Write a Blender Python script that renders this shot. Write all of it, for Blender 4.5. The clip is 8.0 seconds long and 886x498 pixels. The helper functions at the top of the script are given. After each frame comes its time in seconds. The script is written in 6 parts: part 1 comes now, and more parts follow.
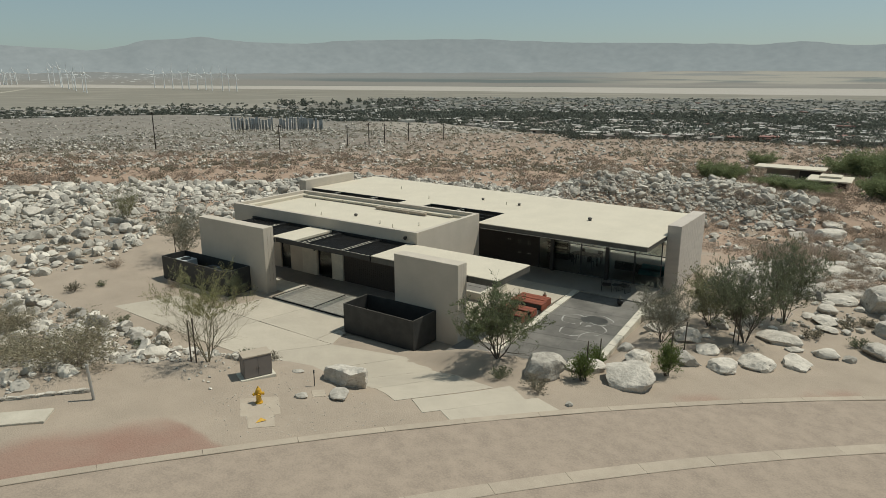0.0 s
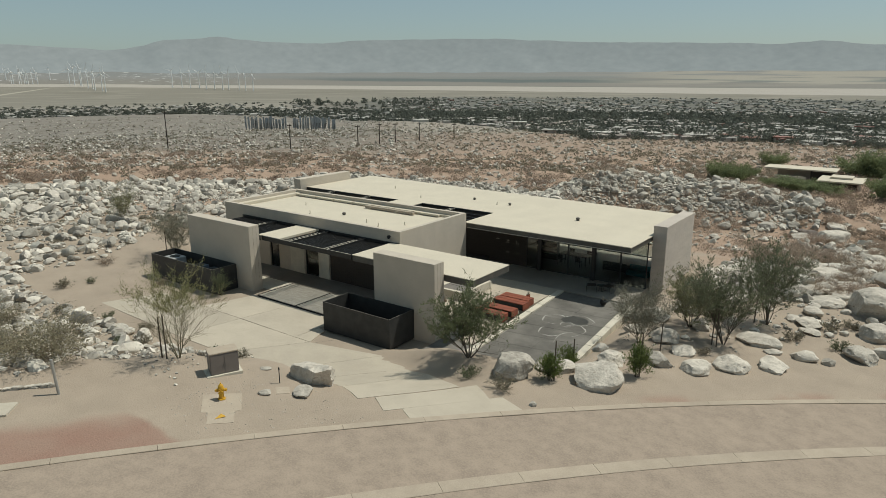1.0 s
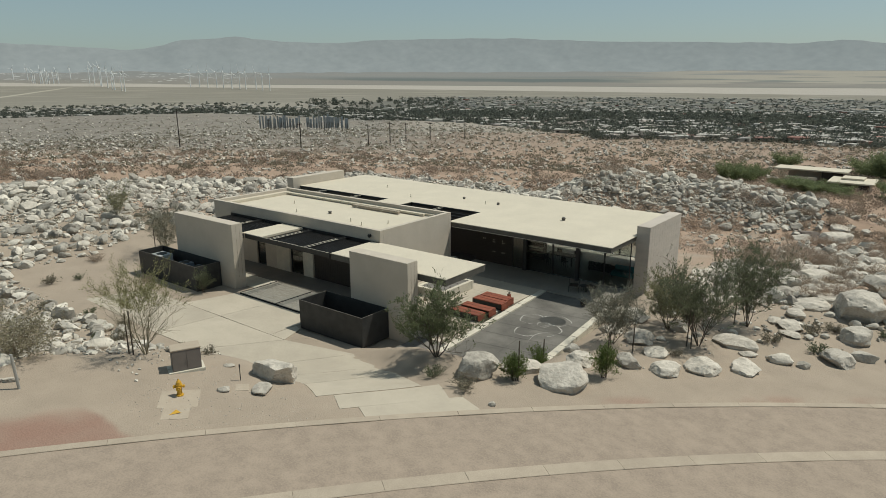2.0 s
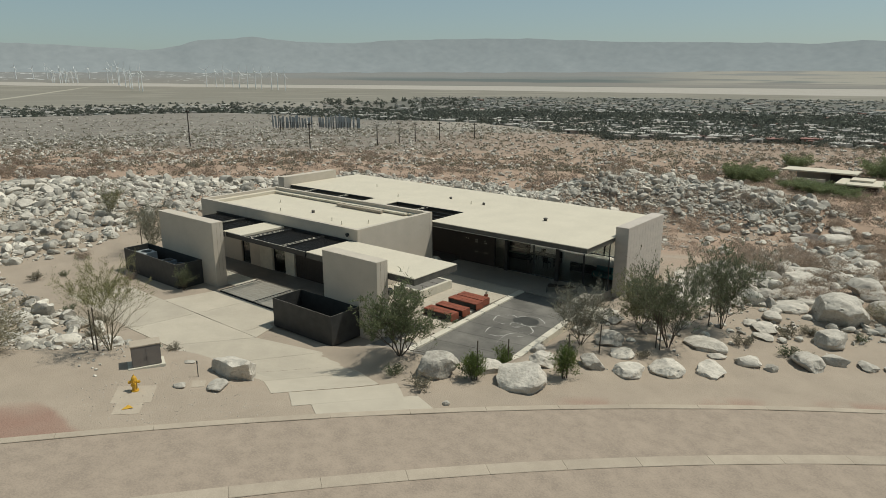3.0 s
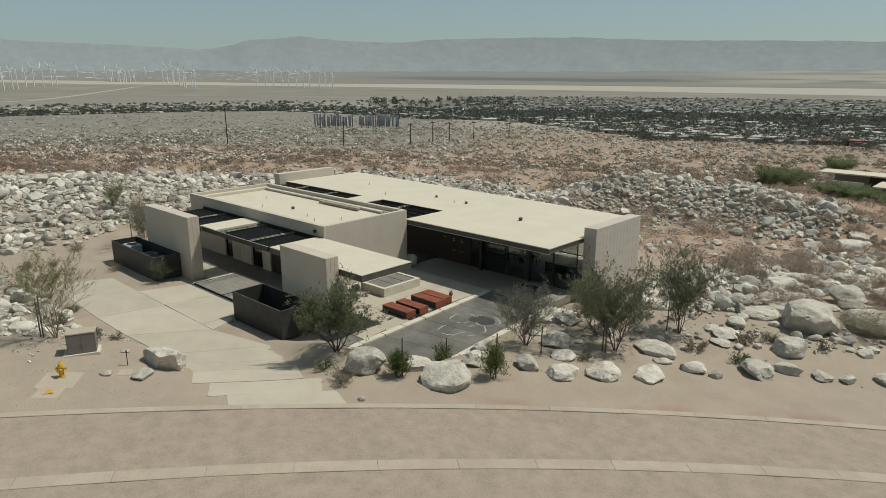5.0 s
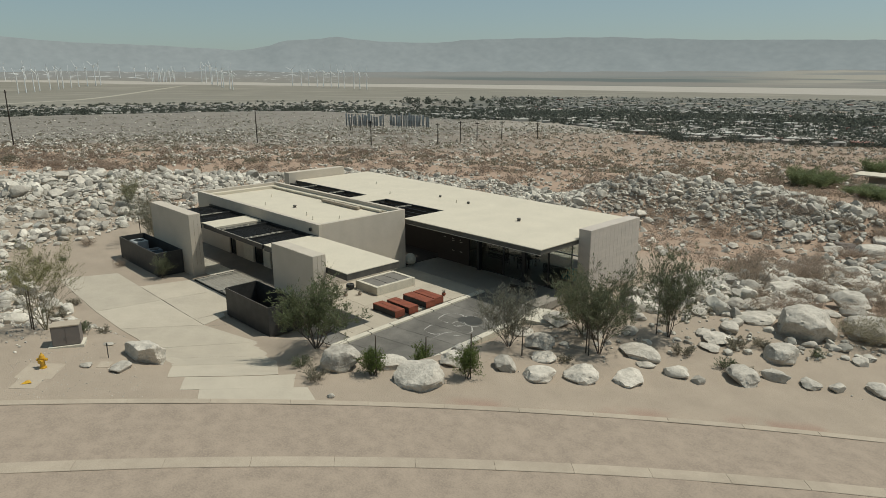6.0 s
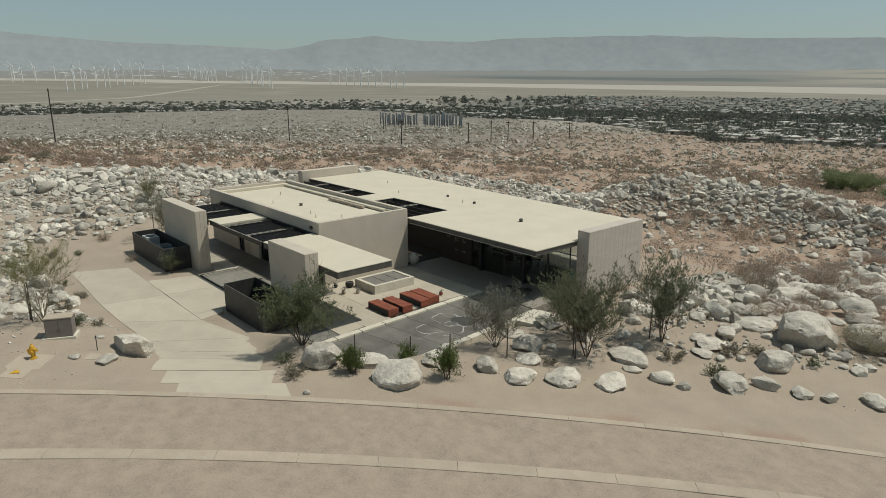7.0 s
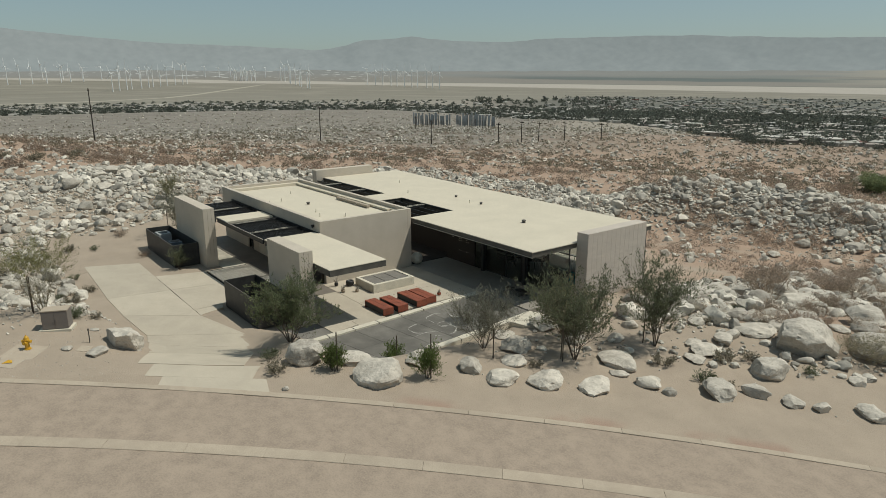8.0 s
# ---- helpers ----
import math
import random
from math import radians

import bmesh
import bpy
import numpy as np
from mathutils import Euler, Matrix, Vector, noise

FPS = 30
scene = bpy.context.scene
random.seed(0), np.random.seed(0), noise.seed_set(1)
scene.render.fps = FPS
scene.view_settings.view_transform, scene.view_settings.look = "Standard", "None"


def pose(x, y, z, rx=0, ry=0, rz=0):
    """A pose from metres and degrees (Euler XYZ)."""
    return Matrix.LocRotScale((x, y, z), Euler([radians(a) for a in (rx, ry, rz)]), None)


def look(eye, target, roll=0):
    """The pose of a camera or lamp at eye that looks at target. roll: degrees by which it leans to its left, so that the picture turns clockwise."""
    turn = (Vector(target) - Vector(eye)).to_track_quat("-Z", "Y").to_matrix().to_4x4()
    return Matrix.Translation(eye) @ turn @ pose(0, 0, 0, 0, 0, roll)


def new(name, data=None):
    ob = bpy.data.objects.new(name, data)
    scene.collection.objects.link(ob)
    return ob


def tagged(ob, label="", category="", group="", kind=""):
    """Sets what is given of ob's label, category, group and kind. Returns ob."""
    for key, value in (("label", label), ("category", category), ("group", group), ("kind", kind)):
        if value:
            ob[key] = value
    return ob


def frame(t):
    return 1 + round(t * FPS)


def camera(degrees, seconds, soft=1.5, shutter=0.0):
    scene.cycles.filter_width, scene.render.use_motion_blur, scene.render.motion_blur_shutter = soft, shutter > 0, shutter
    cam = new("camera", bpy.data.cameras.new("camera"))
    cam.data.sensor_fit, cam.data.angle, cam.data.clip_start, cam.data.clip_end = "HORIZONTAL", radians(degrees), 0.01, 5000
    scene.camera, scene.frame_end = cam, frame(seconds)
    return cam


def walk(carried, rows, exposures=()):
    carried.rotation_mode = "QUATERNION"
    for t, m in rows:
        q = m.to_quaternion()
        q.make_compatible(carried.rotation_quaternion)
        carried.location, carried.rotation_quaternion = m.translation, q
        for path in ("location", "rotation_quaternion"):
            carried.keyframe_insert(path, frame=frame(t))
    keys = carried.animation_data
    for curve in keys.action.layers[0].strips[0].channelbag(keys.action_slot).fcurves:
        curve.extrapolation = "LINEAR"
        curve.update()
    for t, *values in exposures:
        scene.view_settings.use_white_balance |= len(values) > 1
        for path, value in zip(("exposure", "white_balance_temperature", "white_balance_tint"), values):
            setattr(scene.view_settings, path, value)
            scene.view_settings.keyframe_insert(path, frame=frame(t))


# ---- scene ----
cam = camera(67.7, 8.0, soft=0.5)
PATH = [
    (0.0, 25.750, -33.420, 14.222, 35.23, -14.78, 0.17),
    (0.5, 26.593, -32.870, 14.214, 35.83, -14.78, 0.17),
    (1.0, 27.472, -32.249, 14.199, 36.54, -14.80, 0.16),
    (1.5, 28.355, -31.549, 14.172, 37.24, -14.83, 0.17),
    (3.0, 31.260, -29.386, 14.133, 39.16, -14.81, 0.07),
    (3.5, 32.268, -28.610, 14.140, 39.87, -14.85, 0.07),
    (4.0, 33.256, -27.791, 14.145, 40.76, -14.88, 0.07),
    (4.5, 34.291, -26.912, 14.117, 41.83, -14.88, 0.06),
    (6.0, 37.171, -24.224, 14.063, 45.96, -14.86, 0.07),
    (6.5, 38.051, -23.326, 14.074, 47.48, -14.86, 0.10),
    (7.0, 38.870, -22.410, 14.117, 49.08, -14.94, 0.06),
    (7.5, 39.638, -21.497, 14.124, 50.62, -14.95, 0.05),
    (8.0, 40.412, -20.601, 14.112, 52.14, -14.91, 0.06),
]
walk(cam, [(t, pose(x, y, z, 90 + pitch, roll, yaw)) for t, x, y, z, yaw, pitch, roll in PATH],
     [(0.0, -0.27, 6500, 4.0), (5.0, -0.29, 6500, 4.0), (8.0, -0.33, 6500, 4.0)])

# ---- light ----
SUN = Vector((0.32, 0.44, 1.0)).normalized()
world = bpy.data.worlds.new("desert_sky")
scene.world = world
world.use_nodes = True
wn = world.node_tree
sky = wn.nodes.new("ShaderNodeTexSky")
sky.sky_type, sky.sun_disc = "NISHITA", False
sky.sun_elevation = math.asin(SUN.z)
sky.sun_rotation = math.atan2(SUN.x, SUN.y)
sky.altitude, sky.air_density, sky.dust_density, sky.ozone_density = 150.0, 0.9, 0.9, 1.6
veil = wn.nodes.new("ShaderNodeMix")      # thin haze dulls the blue
veil.data_type = "RGBA"
veil.inputs["Factor"].default_value = 0.36
veil.inputs["B"].default_value = (4.7, 6.2, 6.2, 1)
dull = wn.nodes.new("ShaderNodeHueSaturation")
dull.inputs["Saturation"].default_value = 0.92
wn.links.new(sky.outputs["Color"], dull.inputs["Color"])
wn.links.new(dull.outputs["Color"], veil.inputs["A"])
wn.links.new(veil.outputs["Result"], wn.nodes["Background"].inputs["Color"])
wn.nodes["Background"].inputs["Strength"].default_value = 0.086
sun_data = bpy.data.lights.new("sun", "SUN")
sun_data.energy, sun_data.angle, sun_data.color = 4.4, radians(0.53), (1.0, 0.95, 0.87)
sun_ob = new("sun", sun_data)
sun_ob.matrix_world = look(SUN * 60, (0, 0, 0))

# ---- materials ----
def material(name, colour, rough=0.85, second=None, scale=3.0, fine=40.0, bump=0.15, metal=0.0, third=None, per_piece=0.0, stretch=None, spec=0.35, contrast=(0.35, 0.65), island=0.0, relief=0.02):
    """A procedural surface: two colours mixed by broad noise, a fine grain on top, relief, and a little change from piece to piece."""
    m = bpy.data.materials.new(name)
    m.use_nodes = True
    nt = m.node_tree
    n, l = nt.nodes, nt.links
    b = n["Principled BSDF"]
    b.inputs["Roughness"].default_value = rough
    b.inputs["Metallic"].default_value = metal
    b.inputs["Specular IOR Level"].default_value = spec
    geo = n.new("ShaderNodeNewGeometry")
    at = geo.outputs["Position"]
    if stretch:
        mp = n.new("ShaderNodeMapping")
        mp.inputs["Scale"].default_value = stretch
        l.new(at, mp.inputs["Vector"])
        at = mp.outputs["Vector"]
    broad = n.new("ShaderNodeTexNoise")
    broad.inputs["Scale"].default_value = scale
    broad.inputs["Detail"].default_value = 5.0
    broad.inputs["Roughness"].default_value = 0.62
    l.new(at, broad.inputs["Vector"])
    ramp = n.new("ShaderNodeMapRange")
    ramp.inputs["From Min"].default_value, ramp.inputs["From Max"].default_value = contrast
    l.new(broad.outputs["Fac"], ramp.inputs["Value"])
    mix = n.new("ShaderNodeMix")
    mix.data_type = "RGBA"
    mix.inputs["A"].default_value = (*colour, 1)
    mix.inputs["B"].default_value = (*(second or [c * 0.8 for c in colour]), 1)
    l.new(ramp.outputs["Result"], mix.inputs["Factor"])
    grain = n.new("ShaderNodeTexNoise")
    grain.inputs["Scale"].default_value = fine
    grain.inputs["Detail"].default_value = 3.0
    l.new(at, grain.inputs["Vector"])
    out = mix.outputs["Result"]
    if third:
        sp = n.new("ShaderNodeMapRange")
        sp.inputs["From Min"].default_value, sp.inputs["From Max"].default_value = 0.56, 0.68
        l.new(grain.outputs["Fac"], sp.inputs["Value"])
        m3 = n.new("ShaderNodeMix")
        m3.data_type = "RGBA"
        m3.inputs["B"].default_value = (*third, 1)
        l.new(sp.outputs["Result"], m3.inputs["Factor"])
        l.new(out, m3.inputs["A"])
        out = m3.outputs["Result"]
    hsv = n.new("ShaderNodeHueSaturation")
    v = n.new("ShaderNodeMapRange")
    v.inputs["To Min"].default_value, v.inputs["To Max"].default_value = 0.86, 1.12
    v.inputs["From Min"].default_value, v.inputs["From Max"].default_value = 0.25, 0.75
    l.new(grain.outputs["Fac"], v.inputs["Value"])
    val = v.outputs["Result"]
    if per_piece or island:
        if island:
            rnd = geo.outputs["Random Per Island"]
        else:
            rnd = n.new("ShaderNodeObjectInfo").outputs["Random"]
        pr = n.new("ShaderNodeMapRange")
        amt = per_piece or island
        pr.inputs["To Min"].default_value, pr.inputs["To Max"].default_value = 1 - amt, 1 + amt
        l.new(rnd, pr.inputs["Value"])
        mu = n.new("ShaderNodeMath")
        mu.operation = "MULTIPLY"
        l.new(val, mu.inputs[0])
        l.new(pr.outputs["Result"], mu.inputs[1])
        val = mu.outputs["Value"]
    l.new(val, hsv.inputs["Value"])
    l.new(out, hsv.inputs["Color"])
    l.new(hsv.outputs["Color"], b.inputs["Base Color"])
    if bump:
        bp = n.new("ShaderNodeBump")
        bp.inputs["Strength"].default_value = bump
        bp.inputs["Distance"].default_value = relief
        l.new(grain.outputs["Fac"], bp.inputs["Height"])
        l.new(bp.outputs["Normal"], b.inputs["Normal"])
    return m


M_STUCCO = material("grey_beige_stucco", (0.51, 0.45, 0.375), 0.9, (0.455, 0.40, 0.33), 0.9, 60, 0.25, contrast=(0.3, 0.7))
M_PANEL = material("board_marked_render", (0.52, 0.46, 0.40), 0.88, (0.42, 0.37, 0.325), 1.4, 30, 0.25, stretch=(0.5, 0.5, 2.4), contrast=(0.25, 0.8))
M_ROOF = material("cream_roof_membrane", (0.57, 0.51, 0.405), 0.8, (0.52, 0.465, 0.37), 0.5, 25, 0.1, contrast=(0.35, 0.7))
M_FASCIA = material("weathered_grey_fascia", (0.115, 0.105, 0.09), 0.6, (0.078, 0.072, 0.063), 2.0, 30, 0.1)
M_DARKWOOD = material("dark_stained_wood", (0.045, 0.035, 0.028), 0.6, (0.03, 0.024, 0.02), 4.0, 30, 0.15, stretch=(1, 6, 6))
M_STEEL = material("dark_patinated_steel", (0.055, 0.054, 0.052), 0.55, (0.038, 0.038, 0.037), 2.0, 30, 0.08, metal=0.3)
M_BLACK = material("black_painted_metal", (0.02, 0.02, 0.02), 0.45, (0.03, 0.03, 0.03), 6, 60, 0.03)
M_CONC = material("warm_grey_concrete", (0.45, 0.395, 0.315), 0.85, (0.40, 0.35, 0.28), 0.7, 30, 0.12, third=None, per_piece=0.05)
M_COPING = material("pale_concrete_coping", (0.6, 0.55, 0.45), 0.8, (0.5, 0.46, 0.38), 1.5, 30, 0.1)
# darker than the terrace concrete: the roof's shade is put into this colour
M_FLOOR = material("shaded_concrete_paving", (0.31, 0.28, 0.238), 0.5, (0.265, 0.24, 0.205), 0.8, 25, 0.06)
M_SLATE = material("dark_grey_slab", (0.185, 0.172, 0.152), 0.85, (0.118, 0.11, 0.098), 0.5, 24, 0.06, per_piece=0.12, contrast=(0.36, 0.64), spec=0.2)
M_RUST = material("rust_red_lacquered_timber", (0.25, 0.072, 0.04), 0.65, (0.13, 0.045, 0.03), 2.4, 18, 0.2, contrast=(0.4, 0.75))
M_ROCK = material("pale_granite", (0.545, 0.495, 0.425), 0.92, (0.37, 0.335, 0.285), 1.9, 6, 0.9, third=(0.33, 0.295, 0.25), per_piece=0.2, relief=0.06)
M_ROCKS = material("pale_granite_rubble", (0.53, 0.49, 0.423), 0.92, (0.365, 0.334, 0.286), 0.6, 5, 0.7, third=(0.29, 0.268, 0.235), island=0.42, relief=0.06)
M_HYDRANT = material("yellow_enamel", (0.62, 0.36, 0.03), 0.45, (0.5, 0.27, 0.03), 6, 40, 0.03)
M_ROAD = material("sandy_worn_road", (0.332, 0.266, 0.208), 0.95, (0.266, 0.213, 0.168), 1.5, 14, 0.35, third=(0.29, 0.233, 0.18), contrast=(0.36, 0.64), relief=0.03)
M_KERB = material("pale_kerb_concrete", (0.40, 0.335, 0.262), 0.9, (0.34, 0.282, 0.22), 0.8, 30, 0.1, per_piece=0.06)

# ---- builders ----
def cuboid(bm, x0, x1, y0, y1, z0, z1):
    m = Matrix.Translation(((x0 + x1) / 2, (y0 + y1) / 2, (z0 + z1) / 2)) @ Matrix.Diagonal((abs(x1 - x0), abs(y1 - y0), abs(z1 - z0), 1))
    return bmesh.ops.create_cube(bm, size=1.0, matrix=m)["verts"]


def block(x0, x1, y0, y1, z0, z1, bevel=0.02):
    bm = bmesh.new()
    cuboid(bm, x0, x1, y0, y1, z0, z1)
    if bevel:
        bmesh.ops.bevel(bm, geom=bm.edges[:], offset=bevel, segments=2, affect="EDGES")
    return bm


def tube(bm, a, b, r0, r1, sides=6, cap=True):
    a, b = Vector(a), Vector(b)
    d = b - a
    m = Matrix.Translation((a + b) / 2) @ d.to_track_quat("Z", "Y").to_matrix().to_4x4()
    bmesh.ops.create_cone(bm, cap_ends=cap, segments=sides, radius1=r0, radius2=r1, depth=d.length, matrix=m)


def mesh_of(name, bm, mat, smooth=False):
    me = bpy.data.meshes.new(name)
    bm.to_mesh(me)
    bm.free()
    for mm in (mat if isinstance(mat, (list, tuple)) else [mat]):
        me.materials.append(mm)
    if smooth:
        me.polygons.foreach_set("use_smooth", [True] * len(me.polygons))
    return me


def part(name, bm, mat, parent=None, label="", smooth=False):
    ob = new(name, mesh_of(name, bm, mat, smooth))
    if parent is not None:
        ob.parent = parent
    return tagged(ob, label)


def thing(name, label, category, at=(0, 0, 0), group="", kind=""):
    ob = new(name)
    ob.location = at
    ob.empty_display_size = 0.2
    return tagged(ob, label, category, group, kind)


def raw(name, verts, faces, mat, smooth=False):
    me = bpy.data.meshes.new(name)
    me.from_pydata(verts, [], faces)
    for mm in (mat if isinstance(mat, (list, tuple)) else [mat]):
        me.materials.append(mm)
    if smooth:
        me.polygons.foreach_set("use_smooth", [True] * len(me.polygons))
    me.update()
    return me


# ---- the lie of the land ----
C1, R1 = (113.3, -88.9), 124.9      # inner edge of the kerb on the house's side
C2, R2 = (108.3, -82.4), 113.15     # the ribbon along the middle of the street
FLOOR = -0.35


def smooth_step(a, b, v):
    u = np.clip((v - a) / (b - a), 0, 1)
    return u * u * (3 - 2 * u)


def wobble(x, y, size, seed=0.0):
    """Cheap smooth unevenness between about -1 and 1."""
    u, v = x / size, y / size
    return (np.sin(1.7 * u + 1.3 * v + seed) + np.sin(2.9 * v - 1.1 * u + 2.1 * seed + 1) + np.sin(3.7 * u + 0.6 * v + 1.7 * seed + 2) + np.sin(1.3 * u - 4.3 * v + seed * 3 + 4)) / 3


def street_z(x, y):
    return 1.15 - 0.075 * np.clip((x + y) / math.sqrt(2), -16, 45)


def lot_share(x, y):
    """1 on the level of the house, 0 on the level of the street; the drive dips to the house sooner than the verge beside it."""
    n = (y - x) / math.sqrt(2)
    edge = np.interp(x, [-16, 5, 9, 13], [-13.4, -12.4, -14.0, -14.7])
    m = smooth_step(edge - 2.2, edge, y) * (1 - smooth_step(11.0, 14.5, x))
    mound = -9.88 + (12.71 - x) * 0.28      # beyond the drive's other edge the ground rises again
    m = m * (1 - smooth_step(4, 7, x) * smooth_step(mound, mound + 2.0, y))
    return smooth_step(-15, -5, n) * (1 - m) + smooth_step(-18, -10, n) * m


# the boulder bank round the back: bearing from the house, distance of its crest, height
BANK_AT = [70, 76, 90, 100, 108, 120, 150, 180, 205]
BANK_R = [70, 65, 60, 54, 47.5, 46, 43, 42, 47]
TALL_AT = [70, 75, 78, 81, 90, 93.5, 97.5, 101, 104, 107, 112, 120, 128, 136, 150, 158, 168, 180, 200]
TALL = [3.6, 4.6, 5.5, 6.0, 6.0, 7.0, 6.8, 6.0, 4.8, 3.8, 4.2, 4.6, 4.9, 5.2, 5.2, 4.0, 2.4, 1.4, 1.2]


def land(x, y):
    """Height of the ground: street slope, house pad, boulder bank round the back, fan falling to the valley, far rise."""
    x, y = np.asarray(x, float), np.asarray(y, float)
    n = (y - x) / math.sqrt(2)
    lot = lot_share(x, y)
    z = street_z(x, y) * (1 - lot) + (FLOOR - 0.07) * lot
    z = z + lot * np.clip((-18 - x) * 0.055, 0, 1.6) * (1 - smooth_step(8, 30, y))
    q = y - 0.25 * x
    z = z + lot * np.interp(q, [14, 26, 42, 66, 115, 192, 400], [0, -1.6, -4.5, -7.0, -9.6, -14.5, -22])
    r = np.hypot(x + 5, y - 10)
    ang = np.degrees(np.arctan2(y - 10, x + 5))
    on = smooth_step(62, 74, ang) * (1 - smooth_step(196, 215, ang % 360))
    on = np.where(ang < -90, 1 - smooth_step(196, 215, ang % 360), on)
    radius = np.interp(ang % 360, BANK_AT, BANK_R)
    tall = np.interp(ang % 360, TALL_AT, TALL)
    bank = on * tall * np.exp(-((r - radius) / np.where(r < radius, 8.0, 5.5)) ** 2)
    z = z + bank + on * 0.25 * smooth_step(20, 34, r) * wobble(x, y, 3.0)
    far = smooth_step(170, 330, r)
    profile = np.interp(r, [0, 170, 290, 400, 500, 600, 700, 900, 1300, 1800, 3000, 3900, 4500, 4900], [0, -10, -15, -22.3, -28.5, -33.5, -38, -46.5, -62, -80, -82, -34, 44, 56])
    profile = np.where(n < -20, 2.0, profile)
    z = z * (1 - far) + profile * far
    court = smooth_step(-0.6, 0.0, x) * (1 - smooth_step(14.2, 14.9, x)) * smooth_step(-6.6, -5.9, y - 0.12 * (x - 9)) * (1 - smooth_step(8.5, 10, y))
    z = z * (1 - court) + np.minimum(z, FLOOR - 0.25) * court
    rough = smooth_step(24, 60, r) * lot
    by_drive = smooth_step(-19, -17, x) * (1 - smooth_step(16.5, 18, x)) * smooth_step(-17, -15.5, y) * (1 - smooth_step(-8, -6, y))
    return z + rough * (0.35 * wobble(x, y, 9, 1) + 0.18 * wobble(x, y, 2.7, 2)) + 0.025 * wobble(x, y, 1.1, 3) * (0.3 + lot) * (1 - 0.85 * by_drive)


def land_at(x, y):
    return float(land(x, y))


def spread(near, step, far, grow=1.09):
    a = [0.0]
    while a[-1] < near:
        a.append(a[-1] + step)
    s = step
    while a[-1] < far:
        s *= grow
        a.append(a[-1] + s)
    return np.array(a)


gx = np.concatenate([-spread(58, 0.55, 4900)[::-1], spread(45, 0.55, 4900)[1:]])
gy = np.concatenate([-spread(34, 0.55, 4900)[::-1], spread(72, 0.55, 4900)[1:]])
XX, YY = np.meshgrid(gx, gy)
ZZ = land(XX, YY)
# the street is cut 8 cm into the ground, and the ground passes below house, terrace and drive
inside_kerb = np.hypot(XX - C1[0], YY - C1[1]) - R1
ZZ = ZZ - 0.12 * (inside_kerb < -0.05)
drive_zone = (np.abs(YY + 10.9) < 2.0) & (XX > -14) & (XX < 10.5)
ZZ = ZZ - 0.02 * drive_zone
ZZ = ZZ - 0.03 * ((XX > -10.5) & (XX < 1.2) & (YY > -9.2) & (YY < -5.2) & ~drive_zone)
ZZ = ZZ - 0.012 * ((XX > 2) & (XX < 17) & (YY > -15.4) & (YY < -8.5) & ~drive_zone)
under_house = (XX > -23.5) & (XX < 13.4) & (YY > -3.0) & (YY < 21.0)
ZZ = ZZ - 0.5 * under_house
nx, ny = len(gx), len(gy)
verts = np.column_stack([XX.ravel(), YY.ravel(), ZZ.ravel()]).tolist()
faces = [(j * nx + i, j * nx + i + 1, (j + 1) * nx + i + 1, (j + 1) * nx + i) for j in range(ny - 1) for i in range(nx - 1)]


